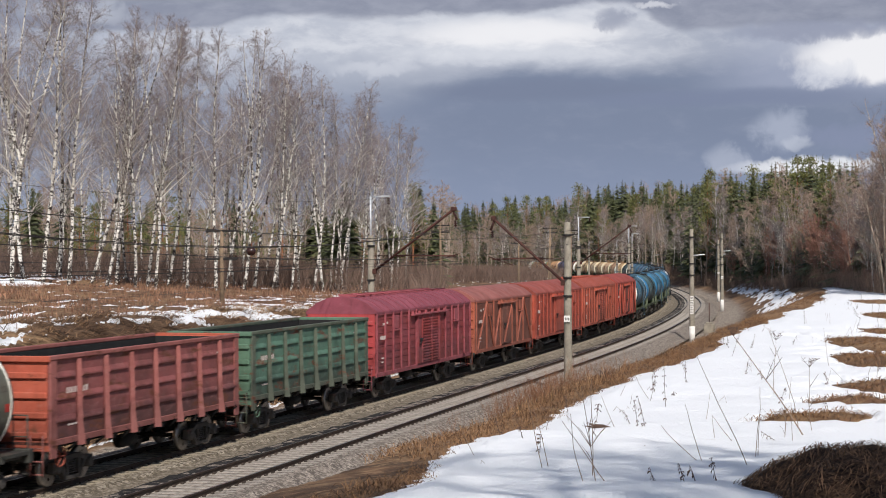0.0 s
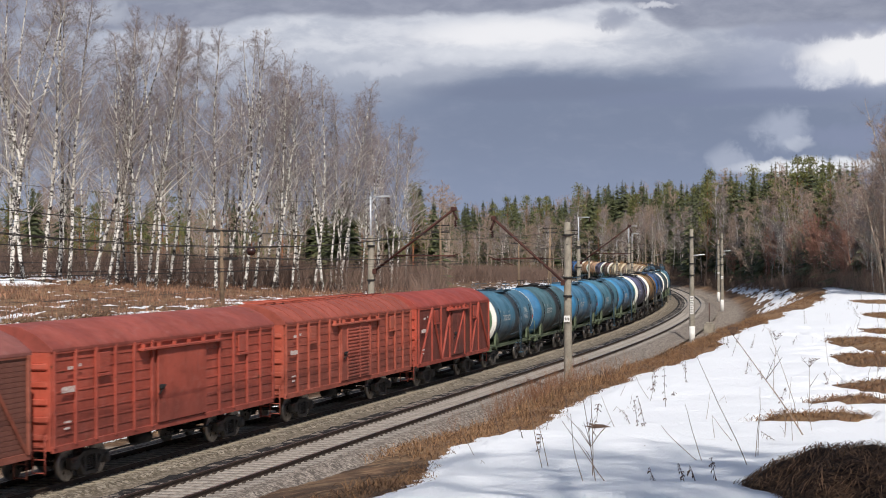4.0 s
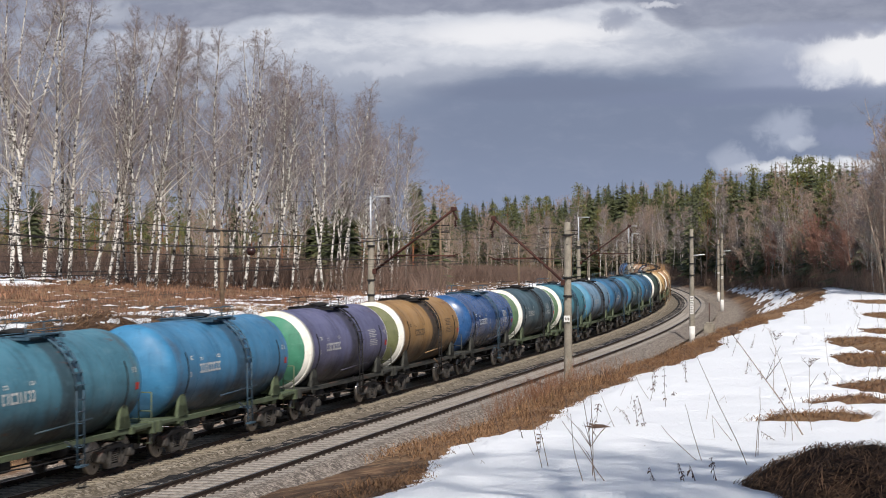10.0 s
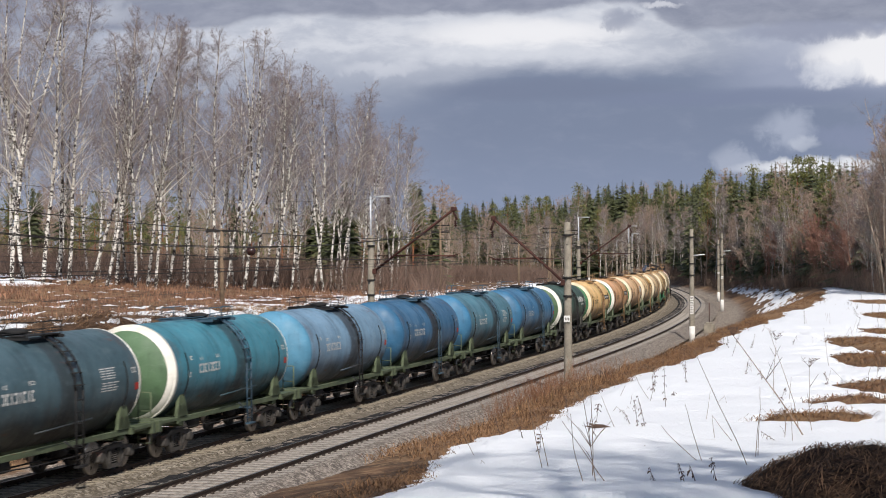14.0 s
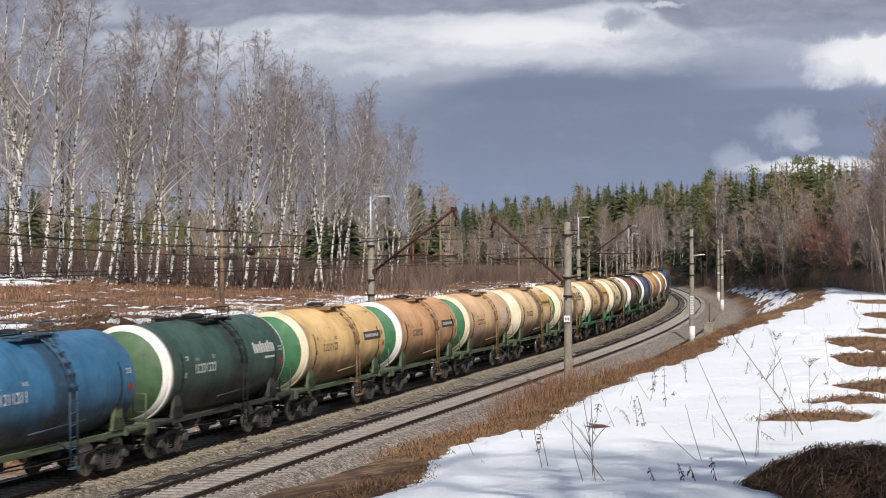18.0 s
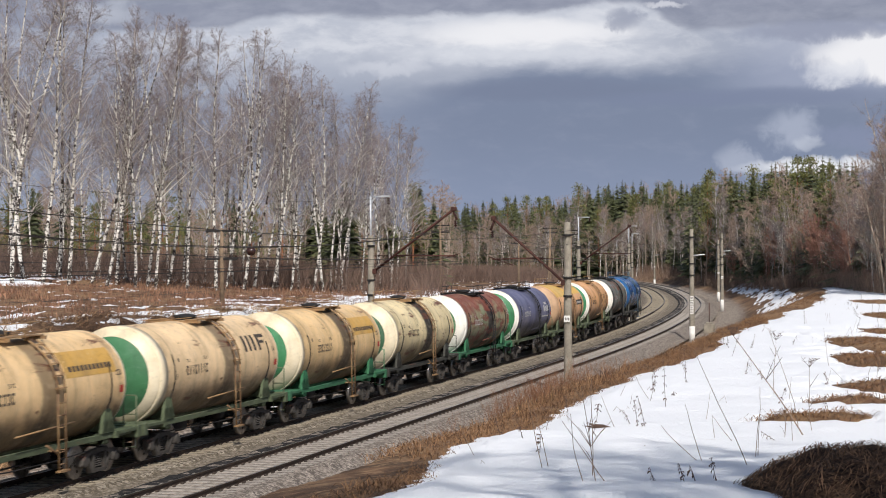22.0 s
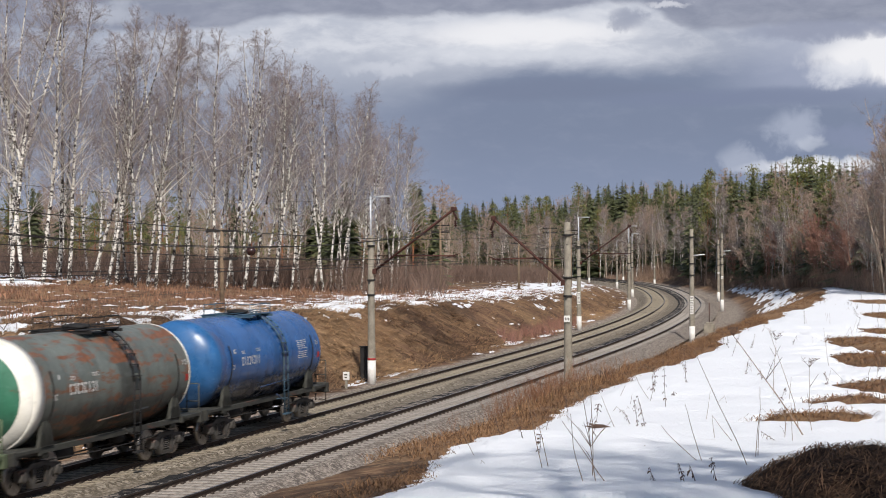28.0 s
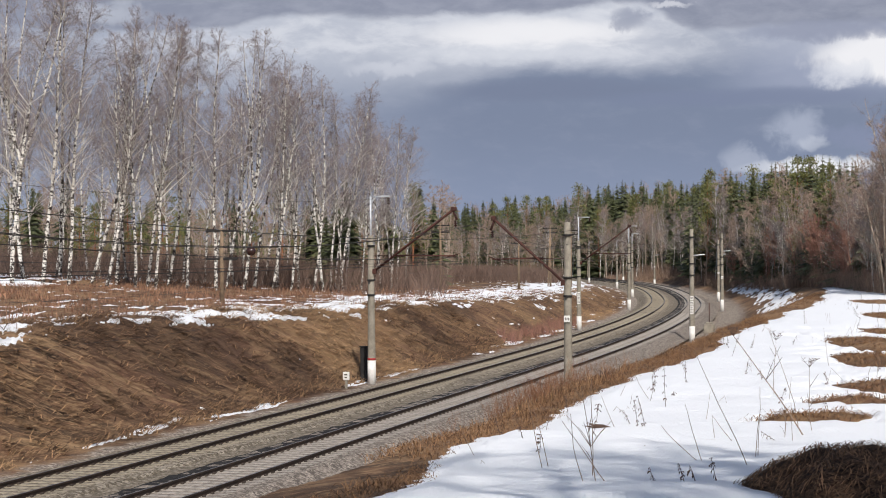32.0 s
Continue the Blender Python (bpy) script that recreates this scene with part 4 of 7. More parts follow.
# label, side, end, disc, front band, rear band, soot, rust, frame, marks, roughness
TANKS = [
    ("teal blue tank wagon with a green white-ringed end", (52, 106, 138), GREEN, 0, .22, .06, .75, .1, "g", "t", .5),
    ("dirty teal tank wagon with bright blue ends", (62, 102, 112), (46, 124, 188), 0, 0, 0, .8, .15, "g", "", .55),
    ("blue tank wagon with a bright blue end", (46, 112, 156), (48, 130, 192), 0, 0, 0, .5, .08, "g", "", .45),
    ("teal blue tank wagon with faded blue end", (60, 116, 144), (50, 138, 202), 0, 0, 0, .55, .12, "g", "", .5),
    ("blue tank wagon with clean blue end", (50, 118, 170), (54, 142, 208), 0, 0, 0, .5, .08, "g", "", .45),
    ("violet grey tank wagon with white and green end", (92, 92, 128), (62, 152, 116), 1.28, .42, 0, .6, .1, "k", "t", .5),
    ("tan brown tank wagon with olive end and cream band", (160, 118, 66), OLIVE, 0, .22, 0, .8, .2, "k", "dt", .55),
    ("glossy deep blue tank wagon", (30, 66, 140), (40, 88, 176), 0, 0, 0, .1, .03, "k", "t", .24),
    ("dark slate tank wagon with green white-ringed end", (60, 86, 96), (90, 126, 84), 0, .22, .06, .5, .1, "g", "t", .5),
    ("teal tank wagon with green white-ringed end", (54, 126, 146), (94, 132, 90), 0, .22, 0, .6, .1, "g", "", .5),
    ("faded light blue tank wagon with dirty grey side", (106, 142, 170), (86, 162, 212), 0, 0, 0, .7, .12, "g", "", .5),
    ("blue tank wagon with soot-streaked middle", (42, 88, 146), (48, 106, 176), 0, 0, 0, .8, .1, "g", "", .45),
    ("weathered teal tank wagon with blue end", (66, 116, 134), (56, 132, 190), 0, 0, 0, .6, .12, "g", "t", .5),
    ("bright blue tank wagon with white lettering", (44, 96, 158), (52, 112, 182), 0, 0, 0, .5, .06, "g", "", .45),
    ("dark green tank wagon with cream-ringed olive end", (50, 78, 66), (80, 116, 72), 0, .26, 0, .45, .08, "k", "L", .5),
    ("cream tank wagon with green white-ringed end", (216, 176, 116), VGREEN, 0, .30, 0, .15, .18, "g", "dB", .5),
    ("light brown tank wagon with green white-ringed end", (196, 146, 102), VGREEN, 0, .30, 0, .15, .15, "g", "dB", .5),
    ("pale tan tank wagon with green white-ringed end", (208, 168, 126), VGREEN, 0, .30, 0, .1, .1, "g", "dC", .5),
    ("cream tank wagon with ochre panel and cream-ringed green end", (214, 180, 132), VGREEN, .95, .2, 0, .55, .25, "g", "dO", .5),
    ("cream tank wagon with large dark lettering", (214, 184, 142), VGREEN, 1.18, .5, 0, .6, .28, "g", "dW", .5),
    ("cream tank wagon with ochre panel, bright green frame", (210, 176, 126), (60, 152, 92), 1.05, .35, 0, .75, .22, "b", "dO", .5),
    ("stained ivory tank wagon with a white-ringed green end", (208, 190, 148), (62, 112, 74), .98, .3, 0, .95, .42, "k", "d", .55),
    ("rust-red peeling tank wagon with green white end", (164, 148, 112), (86, 138, 88), 1.12, .35, 0, .95, .66, "b", "", .6),
    ("violet grey tank wagon with green white-ringed end", (92, 94, 128), (50, 142, 82), 0, .28, 0, .35, .06, "g", "C", .45),
    ("peach tank wagon with yellow painted top", (216, 166, 120), (224, 176, 132), 0, 0, 0, .35, .15, "g", "dYB", .5),
    ("tan tank wagon with green white-ringed end", (200, 150, 102), (58, 152, 98), 0, .3, 0, .3, .15, "g", "dt", .5),
    ("dark grey rusty tank wagon with white green end", (98, 104, 98), (52, 132, 98), 1.2, .5, .06, .5, .56, "k", "", .5),
    ("clean glossy blue tank wagon at the tail", (28, 80, 168), (38, 98, 190), 0, 0, 0, .12, .02, "k", "t", .22),
]
TAIL_S = 438.13                    # where the last wagon's middle is at the start
for _k, _spec in enumerate(TANKS):
    tank_wagon(_spec, TAIL_S - 12.02 * (len(TANKS) - 1 - _k))
FRONT_TANK = TAIL_S - 12.02 * (len(TANKS) - 1) - 6.01


# ---------------------------------------------------------------- covered wagons
def roof_mesh(L, W, ze, zr, ribs):
    q = Mesh()
    n = 9
    pts = []
    for i in range(n):
        t = math.pi * i / (n - 1)
        c = math.cos(t)
        pts.append((-(W / 2 + .06) * c, ze + (zr - ze) * (1 - abs(c) ** 2.4)))
    pts = [(-W / 2 - .06, ze - .07)] + pts + [(W / 2 + .06, ze - .07)]
    a = len(q.v)
    n = len(pts)
    xs = (-L / 2 - .05, -L / 2 - .02, -L / 2 + .06, L / 2 - .06, L / 2 + .02, L / 2 + .05)
    for x in xs:
        q.v += [(x, y, z) for y, z in pts]
    for j in range(len(xs) - 1):
        for i in range(n - 1):
            b = a + j * n + i
            q.face((b, b + n, b + n + 1, b + 1), 0 < i < n - 2)
    e = a + (len(xs) - 1) * n
    q.face(list(range(a, a + n))[::1])
    q.face(list(range(e + n - 1, e - 1, -1)))
    q.face((a, a + n - 1, e + n - 1, e))
    seam = Mesh()
    for dx, dz in ((-.03, -.02), (-.03, .03), (.03, .03), (.03, -.02)):
        seam.v += [(dx, y * 1.002, z + dz) for y, z in pts[1:-1]]
    m = n - 2
    for r in range(3):
        for j in range(m - 1):
            seam.face((r * m + j, (r + 1) * m + j, (r + 1) * m + j + 1, r * m + j + 1))
    return q, seam


def box_wagon(kind, L, s_mid, label, body, trim, roof, end_col, lower=None, ribs=True, fade=None):
    w = thing("covered_wagon", None, label, "covered wagon", "wagons of the freight train")
    W, z0, ze, zr = 2.98, 1.16, 3.72, 4.36

    def warm(q):
        return (q[0] * .96, q[1] * .92, q[2] * .86) if q and q[2] < q[0] * .45 else q
    body, trim, roof, end_col, lower = warm(body), warm(trim), warm(roof), warm(end_col), warm(lower)
    B = L - 1.15
    base = 3.75 if L < 15.5 else 5.0
    mb = dirty_paint("wagon_body_paint", body, lower, 0, .18, .75, .25)
    mt = dirty_paint("wagon_trim_paint", trim, None, 0, .15, .7, .15)
    mr = dirty_paint("wagon_roof_paint", [v * .88 for v in roof], None, 0, .12, .7, 0)
    me_ = dirty_paint("wagon_end_paint", end_col, None, 0, .12, .75, .2)
    q = Mesh()
    q.box(-B / 2, B / 2, -W / 2, W / 2, z0, ze - .02, .02)
    body_ob = part("body", q, mb, w, "painted side walls")
    # plank or sheet courses
    q = Mesh()
    door0, door1 = (-1.0, 1.15) if kind == "wood" else (-1.9, 1.9)
    if kind == "wood":
        zz = z0 + .03
        q.box(-B / 2 + .02, B / 2 - .02, -.016, .016, 0, .118, .004)
        board = q.data("plank", dirty_paint("plank_paint", [v * .94 for v in body], lower, 0, .18, .75, 0))
        while zz < ze - .1:
            for e in (-1, 1):
                part("plank", board, None, body_ob, "", pose(0, e * W / 2, zz))
            zz += .13
    else:
        for i in range(8):
            zz = z0 + .24 + i * .285
            for e in (-1, 1):
                for x0, x1 in ((-B / 2 + .05, door0 - .1), (door1 + .1, B / 2 - .05)):
                    q = Mesh()
                    q.box(x0, x1, min(e * W / 2, e * (W / 2 + .016)), max(e * W / 2, e * (W / 2 + .016)), zz, zz + .05, .008)
                    part("pressed_rib", q, mb, body_ob)
    # posts, braces
    for e in (-1, 1):
        y0, y1 = sorted((e * (W / 2 + .01), e * (W / 2 + .085)))
        if kind == "wood":
            posts = [-B / 2 + .1, -B / 2 + 2.35, -B / 2 + 3.95, B / 2 - 3.95, B / 2 - 2.35, B / 2 - .1, -1.25, 1.6]
        else:
            posts = [-B / 2 + .08 + i * (B / 2 + door0 - .1) / 5 for i in range(6)] + [door1 + .02 + i * (B / 2 - door1 - .1) / 5 for i in range(6)]
        for x in posts:
            q = Mesh()
            q.box(x - .06, x + .06, y0, y1, z0 - .04, ze - .06, .012)
            part("post", q, mt, body_ob)
        if kind == "wood":
            for x0, x1 in ((-B / 2 + .2, -B / 2 + 2.3), (-B / 2 + 3.95, -B / 2 + 2.4), (-B / 2 + 4.0, -B / 2 + 5.6), (B / 2 - 4.0, B / 2 - 2.4), (B / 2 - .2, B / 2 - 2.3)):
                q = Mesh()
                q.bar((x0, e * (W / 2 + .05), z0), (x1, e * (W / 2 + .05), ze - .12), .10, .10)
                part("brace", q, mt, body_ob)
        # door
        q = Mesh()
        dz0, dz1 = z0 + .04, ze - .34
        yd0, yd1 = sorted((e * (W / 2 + .03), e * (W / 2 + .10)))
        if kind == "louver":
            q.box(door0, door1, yd0, yd1, dz0, dz1, .015)
            yl0, yl1 = sorted((e * (W / 2 + .09), e * (W / 2 + .13)))
            slats = []
            for i in range(15):
                zz = dz0 + .1 + i * (dz1 - dz0 - .2) / 15
                slats += [(door0 + .85, -.08 + .45, zz), (.45 + .08, door1 - .35, zz)]
            for x in (door0 + .06, door0 + .78, .45, door1 - .28, door1 - .06):
                q.box(x - .05, x + .05, yl0, yl1 + (.02 if e > 0 else 0), dz0, dz1, .01)
        elif kind == "plain":
            q.box(door0 + .3, door1, yd0, yd1, dz0, dz1, .02)
        else:
            q.box(door0, door1, yd0, yd1, dz0, dz1, .015)
        d = part("sliding_door", q, mb, w, "sliding side door")
        if kind == "louver":
            for x0, x1, zz in slats:
                q = Mesh()
                q.box(x0, x1, yl0, yl1, zz, zz + .07, .012)
                part("slat", q, mb, d)
        if kind == "wood":
            for i in range(7):
                x = door0 + (door1 - door0) * (i + .5) / 7
                q = Mesh()
                q.box(x - .13, x + .13, *sorted((e * (W / 2 + .10), e * (W / 2 + .115))), dz0 + .05, dz1 - .05, .006)
                part("door_board", q, mb, d)
            q = Mesh()
            q.bar((door0 + .15, e * (W / 2 + .14), dz0 + .1), (door1 - .1, e * (W / 2 + .14), dz1 - .1), .07, .07)
            part("door_brace", q, mt, d)
        q = Mesh()
        q.box(-.12, .12, *sorted((e * (W / 2 + .12), e * (W / 2 + .2))), z0 + 1.05, z0 + 1.18, .02)
        q.tube([(-.2, e * (W / 2 + .16), z0 + .9), (.25, e * (W / 2 + .16), z0 + 1.15)], .03, 6)
        part("latch", q, M_BLACK, d, "dark door latch", pose(door0 + .4, 0, 0))
        q = Mesh()
        q.box(door0 - .9, door1 + 1.2, *sorted((e * (W / 2 + .04), e * (W / 2 + .19))), ze - .33, ze - .25, .015)
        for i in range(6):
            x = door0 - .7 + i * (door1 - door0 + 1.6) / 5
            q.box(x - .03, x + .03, *sorted((e * (W / 2 + .02), e * (W / 2 + .15))), ze - .25, ze - .14)
        part("door_rail", q, mt, w)
        # upper hatches
        for x in (-B / 2 + 3.1, B / 2 - 3.1) if kind == "wood" else (-B / 2 + 2.9, B / 2 - 2.9):
            q = Mesh()
            q.box(x - .32, x + .32, *sorted((e * (W / 2 + .02), e * (W / 2 + .075))), ze - .78, ze - .22, .02)
            q.box(x - .38, x + .38, *sorted((e * (W / 2 + .03), e * (W / 2 + .11))), ze - .88, ze - .80, .01)
            part("vent_hatch", q, mt, w, "small steel vent hatch")
        q = Mesh()
        q.box(-B / 2, B / 2, *sorted((e * (W / 2 - .02), e * (W / 2 + .05))), z0 - .16, z0 + .02, .01)
        q.box(-B / 2, B / 2, *sorted((e * (W / 2), e * (W / 2 + .05))), ze - .14, ze - .05, .01)
        part("side_sill", q, mt, w)
    # ends
    for e in (-1, 1):
        q = Mesh()
        q.box(*sorted((e * B / 2, e * (B / 2 + .04))), -W / 2 + .01, W / 2 - .01, z0 - .1, ze - .05, .01)
        q.poly([(e * (B / 2 + .02), -W / 2, ze - .06), (e * (B / 2 + .02), W / 2, ze - .06), (e * (B / 2 + .02), W / 4, zr - .12), (e * (B / 2 + .02), -W / 4, zr - .12)][::e])
        ew = part("end_wall", q, me_, w, "end wall with pressed ribs")
        for i in range(5):
            q = Mesh()
            q.box(*sorted((e * (B / 2 + .03), e * (B / 2 + .09))), -W / 2 + .08, W / 2 - .08, z0 + .18 + i * .46, z0 + .36 + i * .46, .03)
            part("pressed_rib", q, me_, ew)
        q = Mesh()
        for y in (-W / 2 + .14, -W / 2 + .5):
            q.tube([(e * (B / 2 + .1), y, .45), (e * (B / 2 + .1), y, 1.5)], .02, 5)
        for z in (.5, .85, 1.2):
            q.tube([(e * (B / 2 + .1), -W / 2 + .14, z), (e * (B / 2 + .1), -W / 2 + .5, z)], .018, 5)
        part("footstep", q, mt, w)
        part("coupler", COUPLER, None, w, "", pose(e * (B / 2 + .1), 0, 0, 0, 0, 0 if e > 0 else 180))
        add_bogie(w, e * base)
    rq, seam = roof_mesh(B, W, ze, zr, ribs)
    roof_ob = part("roof", rq, mr, w, "curved sheet-metal roof")
    if ribs:
        seam = seam.data("roof_seam", mr)
        cnt = int(B / .95)
        for i in range(cnt + 1):
            part("roof_seam", seam, None, roof_ob, "", pose(-B / 2 + .02 + i * (B - .04) / cnt, 0, 0))
    q = Mesh()
    for e in (-1, 1):
        q.tube([(-B / 2 + .8, e * .42, zr + .06), (B / 2 - .8, e * .42, zr + .06)], .025, 5)
    for i in range(int(B)):
        x = -B / 2 + 1 + i * (B - 2) / int(B)
        q.box(x - .05, x + .05, -.42, .42, zr - .01, zr + .06)
    if ribs:
        part("roof_walk", q, mt, w, "running boards along the roof ridge")
    q = Mesh()
    q.box(-B / 2 + .3, B / 2 - .3, -.35, .35, .84, z0 - .1, .02)
    for x in (-2.5, -.8, .8, 2.5):
        q.box(x - .1, x + .1, -1.35, 1.35, .92, z0 - .1)
    q.lathe([(-.5, .05), (-.45, .2), (.45, .2), (.5, .05)], "x", 12, (-1.2, -.8, .72))
    q.tube([(-base, -.9, .6), (base, -.9, .6)], .03, 5)
    part("frame", q, M_BLACK, w, "dark underframe with brake gear")
    # lettering as bars
    q = Mesh()
    rng = random.Random(int(s_mid))
    y = -(W / 2 + .118)

    def bars(x, z, cnt, bw, bh):
        for i in range(cnt):
            x0 = x + i * bw * 1.45
            q.box(x0, x0 + bw, y, y + .01, z, z + bh * rng.uniform(.8, 1))
    bars(-B / 2 + .35, 2.55, 8, .065, .17)
    bars(-B / 2 + .7, 3.15, 3, .07, .10)
    bars(-B / 2 + 1.3, 3.2, 2, .06, .09)
    bars(-B / 2 + .5, 1.75, 5, .05, .06)
    bars(-B / 2 + .5, 1.58, 4, .05, .06)
    part("number_marking", q, M_MARKOLD, body_ob, "unreadable painted digits")["kind"] = "stuff"
    WAGONS.append((w, s_mid, base))
    return w


# from the tail of the covered wagons towards the head of the train
_s = FRONT_TANK
for _kind, _L, _label, _body, _trim, _roof, _end, _low, _ribs in (
        ("wood", 14.73, "red wooden covered wagon with diagonal steel braces", (146, 58, 46), (176, 68, 52), (182, 66, 54), (190, 70, 50), (116, 54, 44), False),
        ("louver", 16.97, "orange-red ribbed covered wagon with louvred doors", (176, 80, 62), (182, 84, 64), (186, 84, 66), (190, 80, 58), None, True),
        ("plain", 16.97, "orange-red steel covered wagon with flat doors", (180, 74, 56), (176, 72, 56), (178, 78, 66), (192, 76, 54), None, False),
        ("wood", 14.73, "faded brown wooden covered wagon with diagonal braces", (144, 78, 62), (160, 84, 66), (168, 90, 80), (180, 88, 64), (116, 70, 58), False),
        ("louver", 16.97, "crimson ribbed covered wagon with red louvred doors", (150, 62, 70), (154, 66, 74), (158, 66, 82), (186, 60, 66), (166, 52, 50), True)):
    _s -= _L / 2
    box_wagon(_kind, _L, _s, _label, _body, _trim, _roof, _end, _low, _ribs)
    _s -= _L / 2


# ---------------------------------------------------------------- open wagons
def open_wagon(s_mid, label, body, trim, end_col):
    w = thing("open_wagon", None, label, "open wagon", "wagons of the freight train")
    L, W, z0, z1 = 12.73, 3.0, 1.32, 3.46
    mb = dirty_paint("open_wagon_paint", body, [int(c * .74) for c in body], 0, .42, .75, .45)
    mt = dirty_paint("open_wagon_post_paint", trim, None, 0, .3, .75, .2)
    me_ = dirty_paint("open_wagon_end_paint", end_col, None, 0, .25, .75, .2)
    q = Mesh()
    q.box(-L / 2, L / 2, -W / 2, W / 2, z0 - .1, z0, .01)
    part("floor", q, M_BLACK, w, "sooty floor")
    n = 7
    for e in (-1, 1):
        q = Mesh()
        q.box(-L / 2, L / 2, *sorted((e * (W / 2 - .05), e * W / 2)), z0, z1, .01)
        wall = part("side_wall", q, [mb], w, "pressed steel side wall")
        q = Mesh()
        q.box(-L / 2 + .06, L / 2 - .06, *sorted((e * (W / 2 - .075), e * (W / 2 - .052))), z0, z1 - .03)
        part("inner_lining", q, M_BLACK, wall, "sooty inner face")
        bay = L / (n + 1)
        for i in range(n + 1):
            x0 = -L / 2 + i * bay + .18
            for j in range(3):
                zz = z0 + .42 + j * .58
                q = Mesh()
                a = 0
                y0, y1 = e * W / 2, e * (W / 2 + .055)
                q.v += [(x0, y0, zz), (x0 + bay - .36, y0, zz), (x0 + bay - .42, y1, zz + .06), (x0 + .06, y1, zz + .06),
                        (x0 + .06, y1, zz + .10), (x0 + bay - .42, y1, zz + .10), (x0, y0, zz + .22), (x0 + bay - .36, y0, zz + .22)]
                for f in ((0, 1, 2, 3), (3, 2, 5, 4), (4, 5, 7, 6), (0, 3, 4, 6), (1, 7, 5, 2)):
                    ids = [a + k for k in f]
                    q.face(ids if e < 0 else ids[::-1])
                part("pressed_panel", q, mb, wall)
        for i in range(1, n + 1):
            x = -L / 2 + i * bay
            q = Mesh()
            y = e * W / 2
            q.tube([(x, y + e * .02, z1 - .05), (x, y + e * .05, z0 + .4), (x, y + e * .08, z0 - .22)], [.085, .10, .15], 4, True, False)
            part("post", q, mt, wall)
        q = Mesh()
        q.box(-L / 2 - .03, L / 2 + .03, *sorted((e * (W / 2 - .08), e * (W / 2 + .07))), z1 - .02, z1 + .10, .02)
        q.box(-L / 2, L / 2, *sorted((e * (W / 2 - .05), e * (W / 2 + .06))), z0 - .12, z0 + .04, .01)
        part("top_rail", q, mt, wall)
        for i in (0, 1):
            q = Mesh()
            x = (-L / 2, L / 2)[i]
            q.box(*sorted((x, x - (1 if i else -1) * .35)), *sorted((e * W / 2, e * (W / 2 + .05))), z0 - .45, z1, .01)
            part("corner_post", q, mt, wall)
        for i in range(2 * n + 2):
            q = Mesh()
            x = -L / 2 + (i + .5) * L / (2 * n + 2)
            q.tube([(x, e * (W / 2 + .03), z0 - .02), (x + .1, e * (W / 2 + .08), z0 - .15), (x, e * (W / 2 - .1), z0 - .32)], .04, 5)
            part("hatch_hook", q, M_BLACK, wall)
    for e in (-1, 1):
        q = Mesh()
        q.box(*sorted((e * (L / 2 - .05), e * L / 2)), -W / 2 + .01, W / 2 - .01, z0 - .25, z1 + .02, .01)
        q.box(*sorted((e * (L / 2 - .02), e * (L / 2 + .08))), -W / 2 - .05, W / 2 + .05, z1 - .06, z1 + .10, .02)
        ew = part("end_wall", q, me_, w, "ribbed end wall")
        for i in range(4):
            q = Mesh()
            q.box(*sorted((e * L / 2, e * (L / 2 + .07))), -W / 2 + .05, W / 2 - .05, z0 + .08 + i * .52, z0 + .26 + i * .52, .03)
            part("pressed_rib", q, me_, ew)
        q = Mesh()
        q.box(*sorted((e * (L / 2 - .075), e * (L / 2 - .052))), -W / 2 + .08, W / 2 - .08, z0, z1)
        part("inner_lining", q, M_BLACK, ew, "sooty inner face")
        q = Mesh()
        for y in (-W / 2 + .12, -W / 2 + .48):
            q.tube([(e * (L / 2 + .12), y, .42), (e * (L / 2 + .12), y, 1.5)], .02, 5)
        for z in (.48, .82, 1.16):
            q.tube([(e * (L / 2 + .12), -W / 2 + .12, z), (e * (L / 2 + .12), -W / 2 + .48, z)], .018, 5)
        part("footstep", q, mt, w)
        part("coupler", COUPLER, None, w, "", pose(e * (L / 2 + .1), 0, 0, 0, 0, 0 if e > 0 else 180))
        add_bogie(w, e * 4.33)
    q = Mesh()
    q.box(-L / 2 + .2, L / 2 - .2, -.3, .3, .86, z0 - .1, .02)
    for i in range(8):
        x = -L / 2 + .8 + i * (L - 1.6) / 7
        q.box(x - .08, x + .08, -1.4, 1.4, 1.0, z0 - .1)
    q.lathe([(-.5, .05), (-.45, .2), (.45, .2), (.5, .05)], "x", 12, (-.4, -.75, .74))
    part("frame", q, M_BLACK, w, "dark underframe")
    q = Mesh()
    q.tube([(.26 * math.cos(i * math.pi / 8), 0, .26 * math.sin(i * math.pi / 8)) for i in range(17)], .025, 5)
    for i in range(3):
        a = i * 2.094
        q.tube([(0, 0, 0), (.26 * math.cos(a), 0, .26 * math.sin(a))], .016, 4)
    q.tube([(0, 0, 0), (0, .35, .05)], .03, 5)
    part("brake_wheel", q, me_, w, "orange hand brake wheel", pose(-L / 2 + .75, -1.42, .86))
    rng = random.Random(3)
    q2 = Mesh()
    for i in range(8):
        x0 = -L / 2 + .95 + i * .155
        q2.box(x0, x0 + .09, -(W / 2 + .014), -(W / 2 + .004), 2.52, 2.52 + .17 * rng.uniform(.85, 1))
    for i in range(3):
        q2.box(-L / 2 + 1.0 + i * .2, -L / 2 + 1.15 + i * .2, -(W / 2 + .014), -(W / 2 + .004), 1.66, 1.71)
    for x in (4.0, 4.6, 2.2):
        q2.box(x, x + .25, -(W / 2 + .014), -(W / 2 + .004), 3.0, 3.05)
    part("number_marking", q2, M_MARKOLD, w, "unreadable painted digits")["kind"] = "stuff"
    WAGONS.append((w, s_mid, 4.33))
    return w


